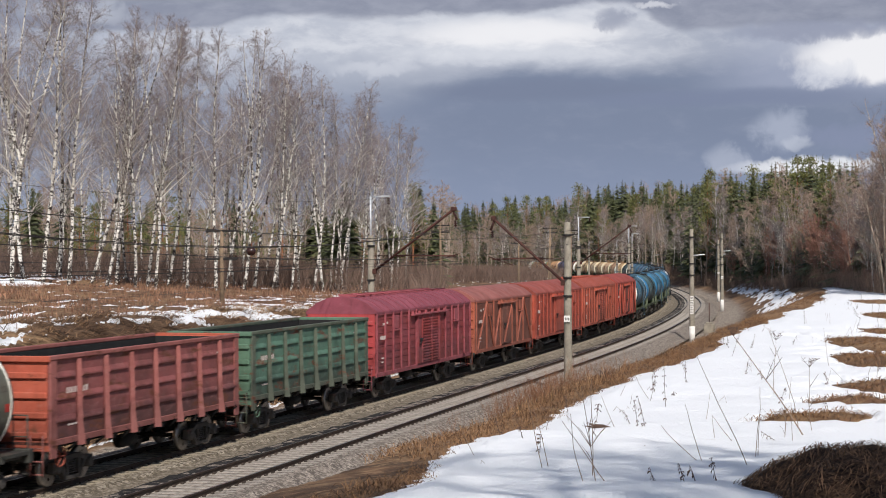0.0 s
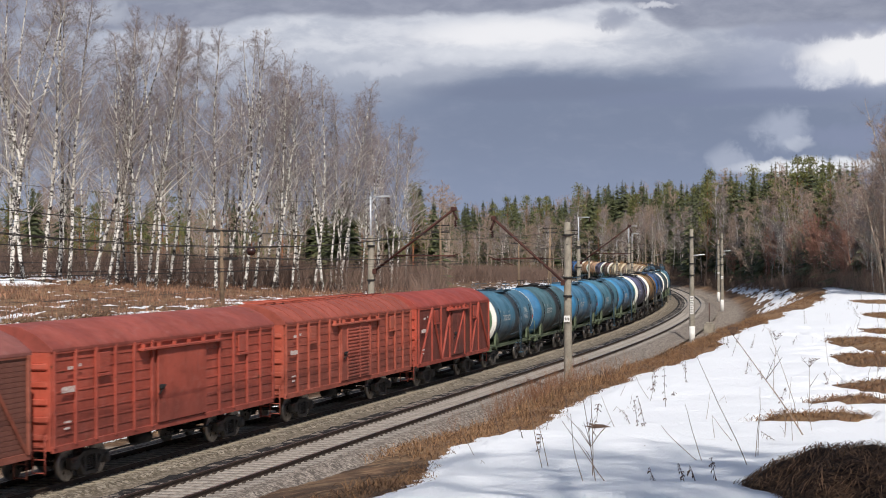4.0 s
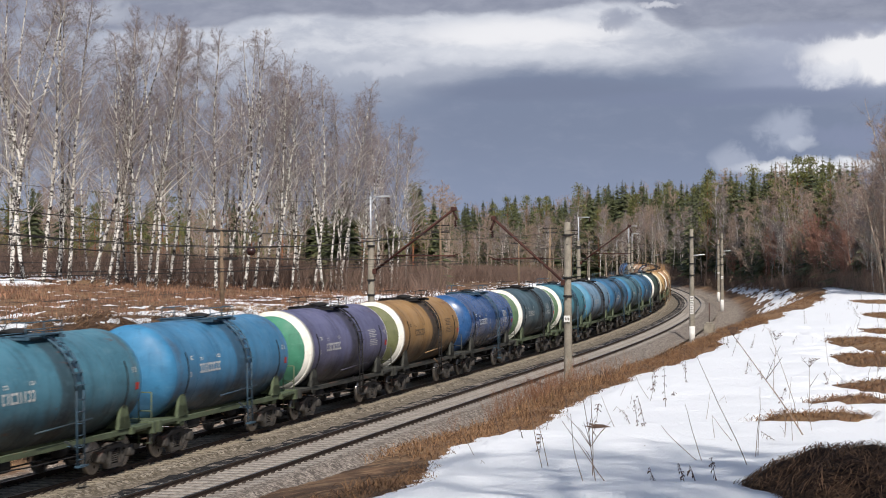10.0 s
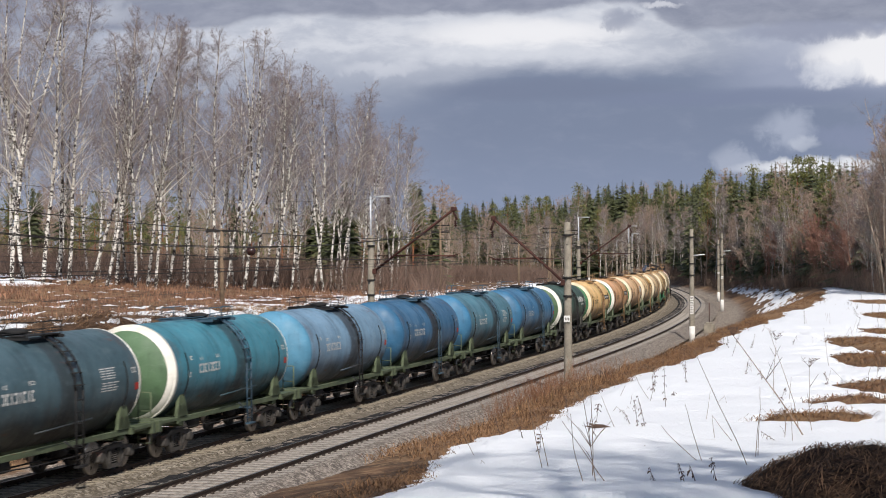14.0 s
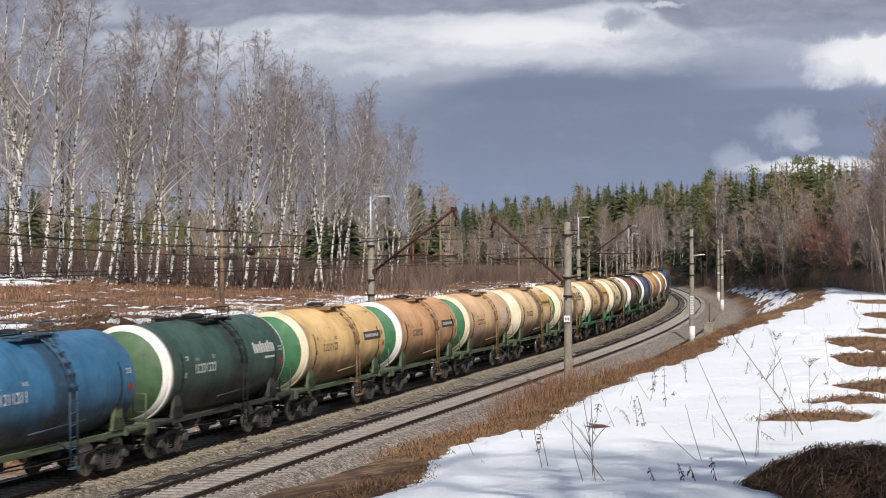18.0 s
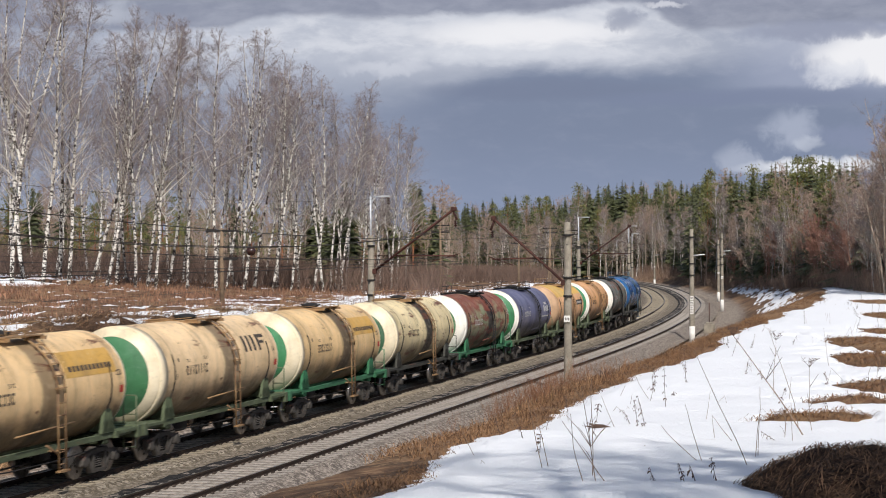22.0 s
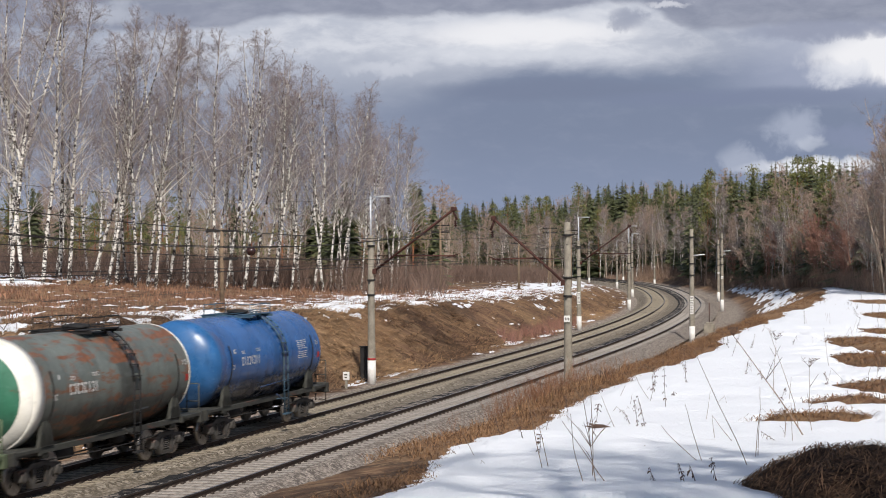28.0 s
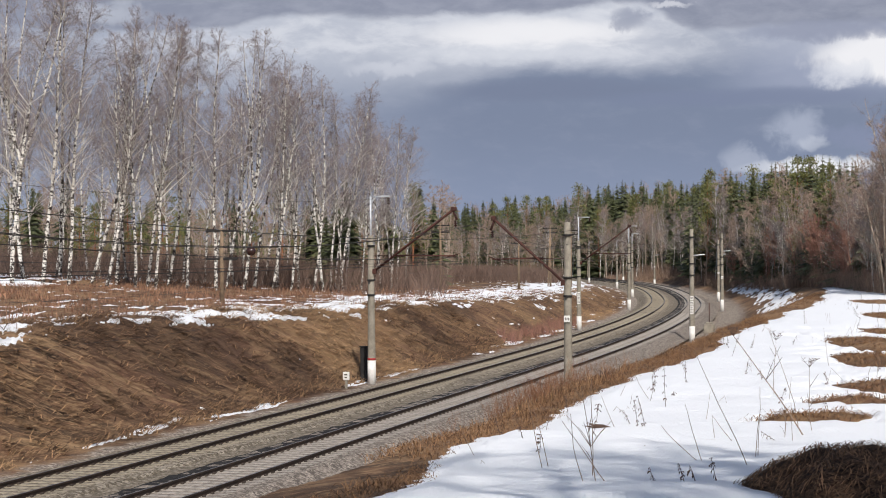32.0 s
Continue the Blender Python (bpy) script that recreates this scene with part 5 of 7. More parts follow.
_s -= 6.96
open_wagon(_s, "green open wagon with stamped steel sides", (88, 130, 108), (80, 88, 72), (78, 112, 88))
_s -= 13.92
open_wagon(_s, "faded red open wagon with an orange end", (156, 80, 78), (150, 80, 74), (176, 76, 52))
_s -= 6.96 + 6.01
tank_wagon(("olive grey tank wagon at the head with yellow-edged end", (92, 92, 78), (104, 104, 86), 0, .1, .08, .5, .2, "k", "d", .5), _s)

# ---------------------------------------------------------------- trees and plants
def bark_material():
    k = Nodes("birch_bark")
    mark = k.noise(1.0, k.coords("Object", (2.6, 2.6, 3.4)), 5, .8)
    x, y, z = k.xyz()
    low = k.step(z, 2.0, .2, 0, .05)
    c = k.mix(k.step(k.noise(1.2), .3, .7), lin(232, 228, 221), lin(196, 188, 178))
    c = k.mix(k.step(k.math("ADD", mark, low), .475, .545), c, lin(58, 50, 46))
    c = k.mix(k.step(z, 16.5, 20.5), c, lin(170, 156, 150))
    return k.done(c, .8, 0, .3)


def twig_material(name, a, b):
    k = Nodes(name)
    return k.done(k.mix(k.island(), lin(*a), lin(*b)), .85, 0, .2)


def needle_material(name, a, b):
    k = Nodes(name)
    c = k.mix(k.island(), lin(*a), lin(*b))
    c = k.mix(k.math("MULTIPLY", k.rand(), .4), c, lin(78, 84, 44))
    return k.done(c, .7, 0, .25)


M_BIRCH = bark_material()
M_TWIG = twig_material("birch_twigs", (160, 148, 147), (104, 92, 92))
M_BRANCH = twig_material("pale_branches", (220, 213, 204), (154, 144, 136))
M_TWIGFAR = twig_material("bare_twigs", (186, 162, 146), (126, 106, 96))
M_TWIGRED = twig_material("red_willow_twigs", (170, 126, 110), (122, 90, 80))
M_TRUNK = plain("conifer_bark", lin(96, 76, 62), lin(62, 50, 44), 2.0, .95, 0, .4)
M_GREYTRUNK = plain("grey_bark", lin(182, 166, 150), lin(122, 108, 96), 2.0, .95, 0, .3)
M_PINETRUNK = plain("orange_pine_bark", lin(166, 108, 70), lin(112, 76, 56), 2.0, .9, 0, .3)
M_SPRUCE = needle_material("spruce_needles", (114, 116, 82), (66, 73, 56))
M_PINE = needle_material("pine_needles", (138, 136, 82), (84, 88, 56))


def rot_about(v, axis, a):
    return Matrix.Rotation(a, 3, axis) @ v


def bare_tree(seed, H, nprim, nsec, ntwig, first=.3, spread=.36, tw=.02, tr=.17, up=(35, 62), fork=0):
    """A leafless tree: trunk mesh and crown mesh (slot 0 limbs, slot 1 twigs)."""
    r = random.Random(seed)
    trunk, crown = Mesh(), Mesh()
    stems = []
    lean = Vector((r.uniform(-.10, .10), r.uniform(-.10, .10), 1))
    n = 11
    p, pts = Vector((0, 0, -.4)), []
    d = lean.normalized()
    for i in range(n):
        pts.append(p.copy())
        d = (d + Vector((r.uniform(-.075, .075), r.uniform(-.075, .075), .06))).normalized()
        p = p + d * (H + .4) / (n - 1)
    stems.append((pts, tr))
    for j in range(fork):
        i0 = r.choice((3, 4, 5))
        p, q = pts[i0].copy(), [pts[i0].copy()]
        a = r.uniform(0, 6.28)
        d = Vector((math.cos(a) * .3, math.sin(a) * .3, 1)).normalized()
        m = n - i0 - r.choice((0, 1, 2))
        for i in range(m - 1):
            d = (d + Vector((r.uniform(-.06, .06), r.uniform(-.06, .06), .10))).normalized()
            p = p + d * (H + .4) / (n - 1)
            q.append(p.copy())
        stems.append((q, tr * .7))
    for q, rad in stems:
        m = len(q)
        trunk.tube([tuple(v) for v in q], [rad * (1 - .86 * (i / (m - 1)) ** 1.1) + .008 for i in range(m)], 7, False)
    for _ in range(nprim):
        q, rad = stems[0] if (fork == 0 or r.random() < .6) else r.choice(stems)
        m = len(q)
        hf = r.uniform(.80, .998) if r.random() < .28 else first + (1 - first) * r.random() ** .9
        z = hf * (m - 1)
        i = min(int(z), m - 2)
        base = q[i].lerp(q[i + 1], z - i)
        a = r.uniform(0, 2 * math.pi)
        el = radians(r.uniform(*up))
        L = (spread * H * (1.03 - hf) ** .9 + .022 * H) * r.uniform(.5, 1.1)
        d = Vector((math.cos(a) * math.cos(el), math.sin(a) * math.cos(el), math.sin(el)))
        b, bp = base.copy(), [base.copy()]
        for i in range(4):
            d = (d + Vector((r.uniform(-.16, .16), r.uniform(-.16, .16), r.uniform(-.10, .14)))).normalized()
            b = b + d * L / 4
            bp.append(b.copy())
        r0 = max(.011, .0082 * L)
        crown.slot = 0 if L > .075 * H else 1
        crown.tube([tuple(v) for v in bp], [r0, r0 * .8, r0 * .6, r0 * .4, .006], 3, False, True)
        for _2 in range(max(2, min(nsec, round(nsec * L / (.16 * H))))):
            f = r.uniform(.2, 1.0) * 4
            i = min(int(f), 3)
            s0 = bp[i].lerp(bp[i + 1], f - i)
            d2 = ((bp[i + 1] - bp[i]).normalized() + Vector((r.uniform(-1, 1), r.uniform(-1, 1), r.uniform(-.5, .7))) * .75).normalized()
            L2 = L * r.uniform(.18, .42)
            mid = s0 + d2 * L2 * .5
            tip = mid + (d2 + Vector((0, 0, r.uniform(-.35, .15)))).normalized() * L2 * .5
            crown.slot = 1
            k = len(crown.v)
            side = d2.cross(Vector((r.uniform(-1, 1), r.uniform(-1, 1), r.uniform(-1, 1)))).normalized() * tw * .8
            crown.v += [tuple(s0 - side), tuple(s0 + side), tuple(mid + side * .6), tuple(mid - side * .6), tuple(tip)]
            crown.face((k, k + 1, k + 2, k + 3))
            crown.face((k + 3, k + 2, k + 4))
            for _3 in range(ntwig):
                g = r.uniform(.15, 1)
                t0 = s0.lerp(tip, g)
                dt = (d2 * .7 + Vector((r.uniform(-1, 1), r.uniform(-1, 1), r.uniform(-1.1, .6)))).normalized()
                L3 = r.uniform(.35, .95) * H / 20 * min(1.0, .25 + L / (.15 * H))
                sd = dt.cross(Vector((r.uniform(-1, 1), r.uniform(-1, 1), r.uniform(-1, 1)))).normalized() * tw * .55
                k = len(crown.v)
                crown.v += [tuple(t0 - sd), tuple(t0 + sd), tuple(t0 + dt * L3)]
                crown.face((k, k + 1, k + 2))
    return trunk, crown


def spruce_tree(seed, H):
    r = random.Random(seed)
    trunk, crown = Mesh(), Mesh()
    trunk.tube([(0, 0, -.4), (0, 0, H * .5), (0, 0, H)], [.19, .12, .02], 6, False)
    levels = 42
    for i in range(levels):
        f = i / (levels - 1)
        z = H * (.10 + .89 * f)
        zj = H / levels
        L = (1 - f) ** .8 * H * .19 + .2
        cnt = 7
        a0 = r.uniform(0, 6.28)
        for j in range(cnt):
            a = a0 + 2 * math.pi * j / cnt + r.uniform(-.3, .3)
            l = L * r.uniform(.5, 1.15)
            d = Vector((math.cos(a), math.sin(a), 0))
            z = H * (.10 + .89 * f) + r.uniform(-zj, zj)
            side = Vector((-d.y, d.x, 0))
            for g in range(4):
                u = (g + .6) / 4
                c = Vector((0, 0, z)) + d * l * u + Vector((0, 0, -.32 * l * u * u + r.uniform(-.05, .05)))
                wd = l * (.46 * (1.1 - u) + .14) * r.uniform(.7, 1.2)
                k = len(crown.v)
                tip = c + d * l * .34 + Vector((0, 0, -.16 * l))
                crown.v += [tuple(c - d * l * .12), tuple(c + side * wd + Vector((0, 0, -wd * .5))), tuple(tip), tuple(c - side * wd + Vector((0, 0, -wd * .5)))]
                crown.face((k, k + 1, k + 2))
                crown.face((k, k + 2, k + 3))
    return trunk, crown


def pine_tree(seed, H):
    r = random.Random(seed)
    trunk, crown = Mesh(), Mesh()
    trunk.tube([(0, 0, -.4), (.1, 0, H * .5), (0, .1, H * .97)], [.2, .14, .03], 7, False)
    for i in range(62):
        f = r.uniform(.24, 1.0)
        z = H * f
        L = H * .17 * min(1.0, (1.03 - f) / .62) + .1
        a = r.uniform(0, 6.28)
        l = L * r.uniform(.5, 1.1)
        p = Vector((math.cos(a) * l, math.sin(a) * l, z + l * .25))
        crown.slot = 1
        crown.tube([(0, 0, z - .3), tuple(p)], [.04, .015], 3, False)
        crown.slot = 0
        for _ in range(34):
            c = p + Vector((r.gauss(0, .5), r.gauss(0, .5), r.gauss(0, .28))) * (H / 18)
            d = Vector((r.uniform(-1, 1), r.uniform(-1, 1), r.uniform(-.2, 1))).normalized() * .8
            sd = d.cross(Vector((r.uniform(-1, 1), r.uniform(-1, 1), r.uniform(-1, 1)))).normalized() * r.uniform(.06, .13)
            k = len(crown.v)
            crown.v += [tuple(c - sd), tuple(c + sd), tuple(c + d * r.uniform(.3, .55))]
            crown.face((k, k + 1, k + 2))
    return trunk, crown


KINDS = {}
for _i in range(8):
    t, c = bare_tree(100 + _i, 20.0, 92, 11, 9, .32, .37, .0095, .135, (30, 64), (0, 1, 0, 2, 1, 0, 1, 0)[_i])
    KINDS[("birch", _i)] = (t.data("trunk", M_BIRCH), c.data("branches", [M_BRANCH, M_TWIG]), 20.0)
for _i in range(4):
    t, c = bare_tree(200 + _i, 16.0, 52, 8, 7, .12, .36, .032, .13, (25, 60), 1 + _i % 2)
    KINDS[("bare", _i)] = (t.data("trunk", M_GREYTRUNK), c.data("branches", [M_GREYTRUNK, M_TWIGFAR]), 16.0)
for _i in range(3):
    t, c = bare_tree(300 + _i, 8.0, 44, 8, 7, .05, .42, .026, .07, (35, 70), 3)
    KINDS[("willow", _i)] = (t.data("trunk", M_TWIGRED), c.data("branches", [M_TWIGRED, M_TWIGRED]), 8.0)
for _i in range(4):
    t, c = spruce_tree(400 + _i, 18.0)
    KINDS[("spruce", _i)] = (t.data("trunk", M_TRUNK), c.data("crown", M_SPRUCE), 18.0)
for _i in range(3):
    t, c = pine_tree(500 + _i, 18.0)
    KINDS[("pine", _i)] = (t.data("trunk", M_PINETRUNK), c.data("crown", [M_PINE, M_PINETRUNK]), 18.0)
NKIND = {"birch": 8, "bare": 4, "willow": 3, "spruce": 4, "pine": 3}
TREE_LABEL = {"birch": "tall leafless white-barked birch with fine brown twigs", "bare": "leafless grey-brown tree at the wood's edge",
              "willow": "leafless reddish willow bush in dry grass", "spruce": "dark green narrow spruce in mixed woods", "pine": "olive green pine with bare lower trunk"}
TREE_CAT = {"birch": "birch", "bare": "tree", "willow": "bush", "spruce": "spruce", "pine": "pine"}
TREE_RNG = random.Random(77)


def plant(kind, x, y, h, lean=0.0):
    r = TREE_RNG
    t, c, H = KINDS[(kind, r.randrange(NKIND[kind]))]
    k = h / H
    m = Matrix.Translation((x, y, ground_z(x, y))) @ Euler((radians(r.uniform(-1.5, 1.5)), radians(lean + r.uniform(-1.5, 1.5)), 0)).to_matrix().to_4x4() @ Matrix.Rotation(r.uniform(0, 6.28), 4, "Z")
    name = {"birch": "birch_tree", "bare": "bare_tree", "willow": "willow_bush", "spruce": "spruce_tree", "pine": "pine_tree"}[kind]
    ob = thing(name, m @ Matrix.Diagonal((k * r.uniform(.82, 1.08), k * r.uniform(.82, 1.08), k, 1)), TREE_LABEL[kind], TREE_CAT[kind], "trees of the woods")
    part("trunk", t, None, ob)
    part("crown", c, None, ob)
    return ob


def at_bearing(px, d):
    """A place d metres ahead at a bearing counted in thousandths from the view's middle."""
    return px * d / 1000.0, d


# the birch stand beyond the far bank: bearing, distance, height
BIRCHES = [(-252, 128, 21), (-245, 134, 22), (-234, 130, 21), (-224, 140, 23), (-219, 131, 20), (-206, 136, 22), (-197, 133, 20.5), (-191, 140, 22), (-180, 134, 20),
           (-173, 139, 21.5), (-168, 132, 20), (-161, 141, 22), (-150, 137, 20.5), (-133, 134, 20), (-127, 142, 21.5), (-117, 137, 20), (-111, 145, 20), (-100, 140, 18.5),
           (-97, 148, 19), (-89, 143, 18), (-84, 150, 19), (-76, 146, 18.5), (-66, 150, 17), (-48, 160, 16), (-28, 176, 16.5), (-22, 186, 16), (-40, 182, 16),
           (-70, 148, 19), (-62, 152, 18.5), (-57, 158, 18), (-36, 168, 17.5), (-31, 172, 17)]
LEANING = {-206: 11, -197: 8, -191: 4, -173: 5.5, -168: 4, -161: 5.5, -234: 5, -224: 3, -117: 2, -111: 3, -100: 5, -97: 3, -76: 5, -28: 3.5, -22: 2}
for b, d, h in BIRCHES:
    plant("birch", *at_bearing(b, d), h * (1.12 if b < -212 else 1.0), LEANING[b] if b in LEANING else TREE_RNG.gauss(.8, 1.8))
for i in range(26):
    b = -268 + i * 9.6 + TREE_RNG.uniform(-4, 4)
    d = TREE_RNG.uniform(146, 195)
    plant("birch", *at_bearing(b, d), TREE_RNG.uniform(15.5, 20) * np.interp(b, [-260, -110, -20], [1.1, 1.0, .82]), TREE_RNG.gauss(2.0, 2.6))
for i in range(150):
    b = -278 + 280 * (i + TREE_RNG.random()) / 150
    plant(TREE_RNG.choice(("pine", "pine", "bare", "bare", "bare", "spruce", "bare")), *at_bearing(b, TREE_RNG.uniform(205, 275)), TREE_RNG.uniform(8.5, 14.5))
for b, d, h in ((-62, 168, 9.5), (-55, 172, 12), (-68, 176, 8)):
    plant("spruce", *at_bearing(b, d), h)

# the mixed woods that close the view: bearing, distance of their edge, and how far their tops stand over the eye's level at that distance (thousandths)
_EDGE_B = WOOD_B
_EDGE_D = WOOD_D
_TOP_B = [-10, 30, 55, 72, 85, 105, 138, 148, 170, 204, 220, 237, 250, 300]
_TOP_E = [21, 23, 25, 28, 31, 32, 33, 36, 38, 42, 44, 42, 42, 44]


def edge_place(b, k):
    return at_bearing(b, np.interp(b, _EDGE_B, _EDGE_D) * k)


def wood_tree(b, k, kinds, lo, hi):
    x, y = edge_place(b, k)
    top = 6.42 + np.interp(b, _TOP_B, _TOP_E) / 1000 * y - ground_z(x, y)
    plant(TREE_RNG.choice(kinds), x, y, max(3.0, top * TREE_RNG.uniform(lo, hi)))


for i in range(300):
    b = -8 + 312 * (i + TREE_RNG.random()) / 300
    firs = ("spruce", "spruce", "spruce", "pine", "spruce", "bare") if b < 238 else ("birch", "birch", "bare", "spruce")
    wood_tree(b, TREE_RNG.uniform(1.07, 1.2), firs, .82, 1.10)
# young dark spruces fill the wood's inside
for i in range(170):
    b = -8 + 312 * (i + TREE_RNG.random()) / 170
    wood_tree(b, TREE_RNG.uniform(1.04, 1.1), ("spruce", "spruce", "pine"), .40, .72)
# leafless birches and alders along the edge
for i in range(130):
    b = -8 + 312 * (i + TREE_RNG.random()) / 130
    if 68 < b < 92 or 146 < b < 160:
        wood_tree(b, TREE_RNG.uniform(1.0, 1.04), ("spruce", "pine", "spruce", "birch"), .7, 1.0)
    else:
        wood_tree(b, TREE_RNG.uniform(1.0, 1.05), ("bare", "birch", "bare", "birch") if b < 150 else ("birch", "bare", "birch"), .55, .84)
for i in range(46):
    b = 20 + 275 * (i + TREE_RNG.random()) / 46
    wood_tree(b, TREE_RNG.uniform(.985, 1.03), ("birch", "birch", "bare"), .5, .80)
for i in range(26):
    wood_tree(TREE_RNG.uniform(165, 300), TREE_RNG.uniform(.97, 1.02), ("willow", "willow", "birch"), .30, .55)
for i in range(9):
    wood_tree(TREE_RNG.uniform(205, 240), TREE_RNG.uniform(.98, 1.02), ("willow",), .50, .72)

# unseen trees added behind the camera, on its own side, to shade the near snow
for kind, x, y, h in (("birch", 9.0, 1.0, 19), ("birch", 6.5, -1.0, 20), ("birch", 2.5, -4.0, 22), ("birch", 8.0, -4.0, 23), ("birch", -1.0, -3.0, 23), ("birch", 11.5, -2.0, 20), ("bare", 6.4, -3.0, 24)):
    plant(kind, x, y, h)


# a tall twiggy group where the snow field meets the wood
for b, d, h in ((252, 120, 7.6), (256, 118, 9.2), (258, 124, 9.8), (260, 114, 10.8), (262, 120, 11.0), (264, 110, 11.4), (267, 116, 12.0), (270, 112, 12.4), (275, 106, 12.6), (262, 126, 11.0), (268, 122, 12.0), (279, 108, 13), (259, 112, 9.0), (265, 118, 11.8)):
    plant("bare" if b % 3 else "birch", *at_bearing(b, d), h * 1.06)


# low brush, dry grass: what nobody could count
def brush(name, label, spots, hgt, mat, stems=(4, 8), width=.03):
    r = random.Random(len(name))
    q = Mesh()
    z = height([p[0] for p in spots], [p[1] for p in spots])[0]
    for (x, y), g in zip(spots, z):
        for _ in range(r.randint(*stems)):
            a, l = r.uniform(0, 6.28), hgt * r.uniform(.5, 1.15)
            d = Vector((math.cos(a) * .35, math.sin(a) * .35, 1)).normalized()
            p = Vector((x + r.gauss(0, .3), y + r.gauss(0, .3), g - .05))
            sd = Vector((math.sin(a + 1), math.cos(a + 1), 0)) * width * r.uniform(.6, 1.3)
            k = len(q.v)
            q.v += [tuple(p - sd), tuple(p + sd), tuple(p + d * l + Vector((math.cos(a), math.sin(a), -.1)) * l * .12)]
            q.face((k, k + 1, k + 2))
            for _2 in range(3):
                p2 = p + d * l * r.uniform(.3, .8)
                d2 = (d + Vector((r.uniform(-1, 1), r.uniform(-1, 1), .2)) * .6).normalized()
                k = len(q.v)
                q.v += [tuple(p2 - sd * .5), tuple(p2 + sd * .5), tuple(p2 + d2 * l * .4)]
                q.face((k, k + 1, k + 2))
    return solid(name, q, mat, label, "brush", "", "stuff")


_r = random.Random(9)
M_BRUSH = twig_material("brown_brush", (128, 106, 94), (88, 73, 66))
M_EDGEBRUSH = twig_material("pale_edge_brush", (164, 138, 120), (114, 96, 85))
brush("far_brush", "leafless brown brush in front of far woods", [p for p in (at_bearing(_r.uniform(-10, 105), _r.uniform(290, 425)) for _ in range(1700)) if abs(float(nearest([p[0]], [p[1]])[1][0])) > 16], 3.2, M_BRUSH, (4, 7), .045)
brush("wood_undergrowth", "brown leafless undergrowth between birch trunks", [at_bearing(_r.uniform(-268, 0), _r.uniform(145, 260)) for _ in range(2300)], 3.3, M_BRUSH, (4, 7), .03)
brush("wood_edge_brush", "brown leafless brush along the snow field", [(lambda b: at_bearing(b, np.interp(b, _EDGE_B, _EDGE_D) * _r.uniform(.96, 1.06)))(_r.uniform(95, 300)) for _ in range(2000)], 2.0, M_EDGEBRUSH, (4, 7), .026)
brush("bank_foot_shrubs", "reddish leafless shrubs at the bank's foot", [line(_s + _r.gauss(0, 1.2), -7.1 + _r.gauss(0, .35))[:2] for _s in (84, 90, 97, 104, 112) for _ in range(16)], 1.0, M_TWIGRED, (7, 12), .02)
M_EDGEGRASS = twig_material("dark_edge_grass", (160, 122, 88), (68, 51, 42))


def dry_grass_material():
    """Straw blades, paler and darker in wide patches."""
    k = Nodes("dry_grass_blades")
    zone = k.noise(.085, None, 3, .55, .4)
    c = k.mix(k.step(k.island(), .15, .95), lin(64, 49, 40), lin(176, 140, 104))
    c = k.mix(k.math("MULTIPLY", k.step(zone, .47, .36), .5), c, lin(186, 152, 114))
    c = k.mix(k.math("MULTIPLY", k.step(zone, .50, .60), .45), c, lin(84, 62, 50))
    return k.done(c, .85, 0, .2)


M_DRYGRASS = dry_grass_material()


def grass(name, label, spots, hgt, mat, per=(5, 9), width=.012, flat=.5, seed=1, comb=None, clump=.12):
    """Dry blades that lean and bend; combed blades lie along the slope under them."""
    r = random.Random(seed)
    q = Mesh()
    px, py = np.array([p[0] for p in spots]), np.array([p[1] for p in spots])
    z, ps, pn = height(px, py)
    clear = snow_depth(px, py, ps, pn) < .015
    spots, z = [p for p, ok in zip(spots, clear) if ok], z[clear]
    fall = np.zeros(len(z))
    if comb is not None:
        dx, dy = math.cos(comb), math.sin(comb)
        fall = height([p[0] + dx for p in spots], [p[1] + dy for p in spots])[0] - z
    for (x, y), g, fl in zip(spots, z, fall):
        a0 = r.uniform(0, 6.28) if comb is None else comb + r.gauss(0, .5)
        for _ in range(r.randint(*per)):
            a = a0 + r.gauss(0, .9 if comb is None else .55)
            l = hgt * r.uniform(.5, 1.2)
            f = flat * r.uniform(.4, 1.5)
            ox, oy = r.gauss(0, clump), r.gauss(0, clump)
            p = Vector((x + ox, y + oy, g - .03 + (fl * (ox * math.cos(comb) + oy * math.sin(comb)) if comb is not None else 0)))
            if comb is None:
                h1 = Vector((math.cos(a) * f, math.sin(a) * f, 1)).normalized() * l * .6
                h2 = h1 + Vector((math.cos(a), math.sin(a), .15 - f * .5)).normalized() * l * .45
            else:
                h1 = Vector((math.cos(a), math.sin(a), fl + r.uniform(.08, .5) / flat)).normalized() * l * .55
                h2 = h1 + Vector((math.cos(a), math.sin(a), fl - r.uniform(-.05, .25))).normalized() * l * .5
            sd = Vector((-math.sin(a), math.cos(a), 0)) * width * r.uniform(.6, 1.4)
            k = len(q.v)
            q.v += [tuple(p - sd), tuple(p + sd), tuple(p + h1 + sd * .8), tuple(p + h1 - sd * .8), tuple(p + h2)]
            q.face((k, k + 1, k + 2, k + 3))
            q.face((k + 3, k + 2, k + 4))
    return solid(name, q, mat, label, "grass", "", "stuff")


def along(s0, s1, n0, n1, count, rr):
    out = []
    for _ in range(count):
        p = line(rr.uniform(s0, s1), rr.uniform(n0, n1))
        out.append((p[0], p[1]))
    return out


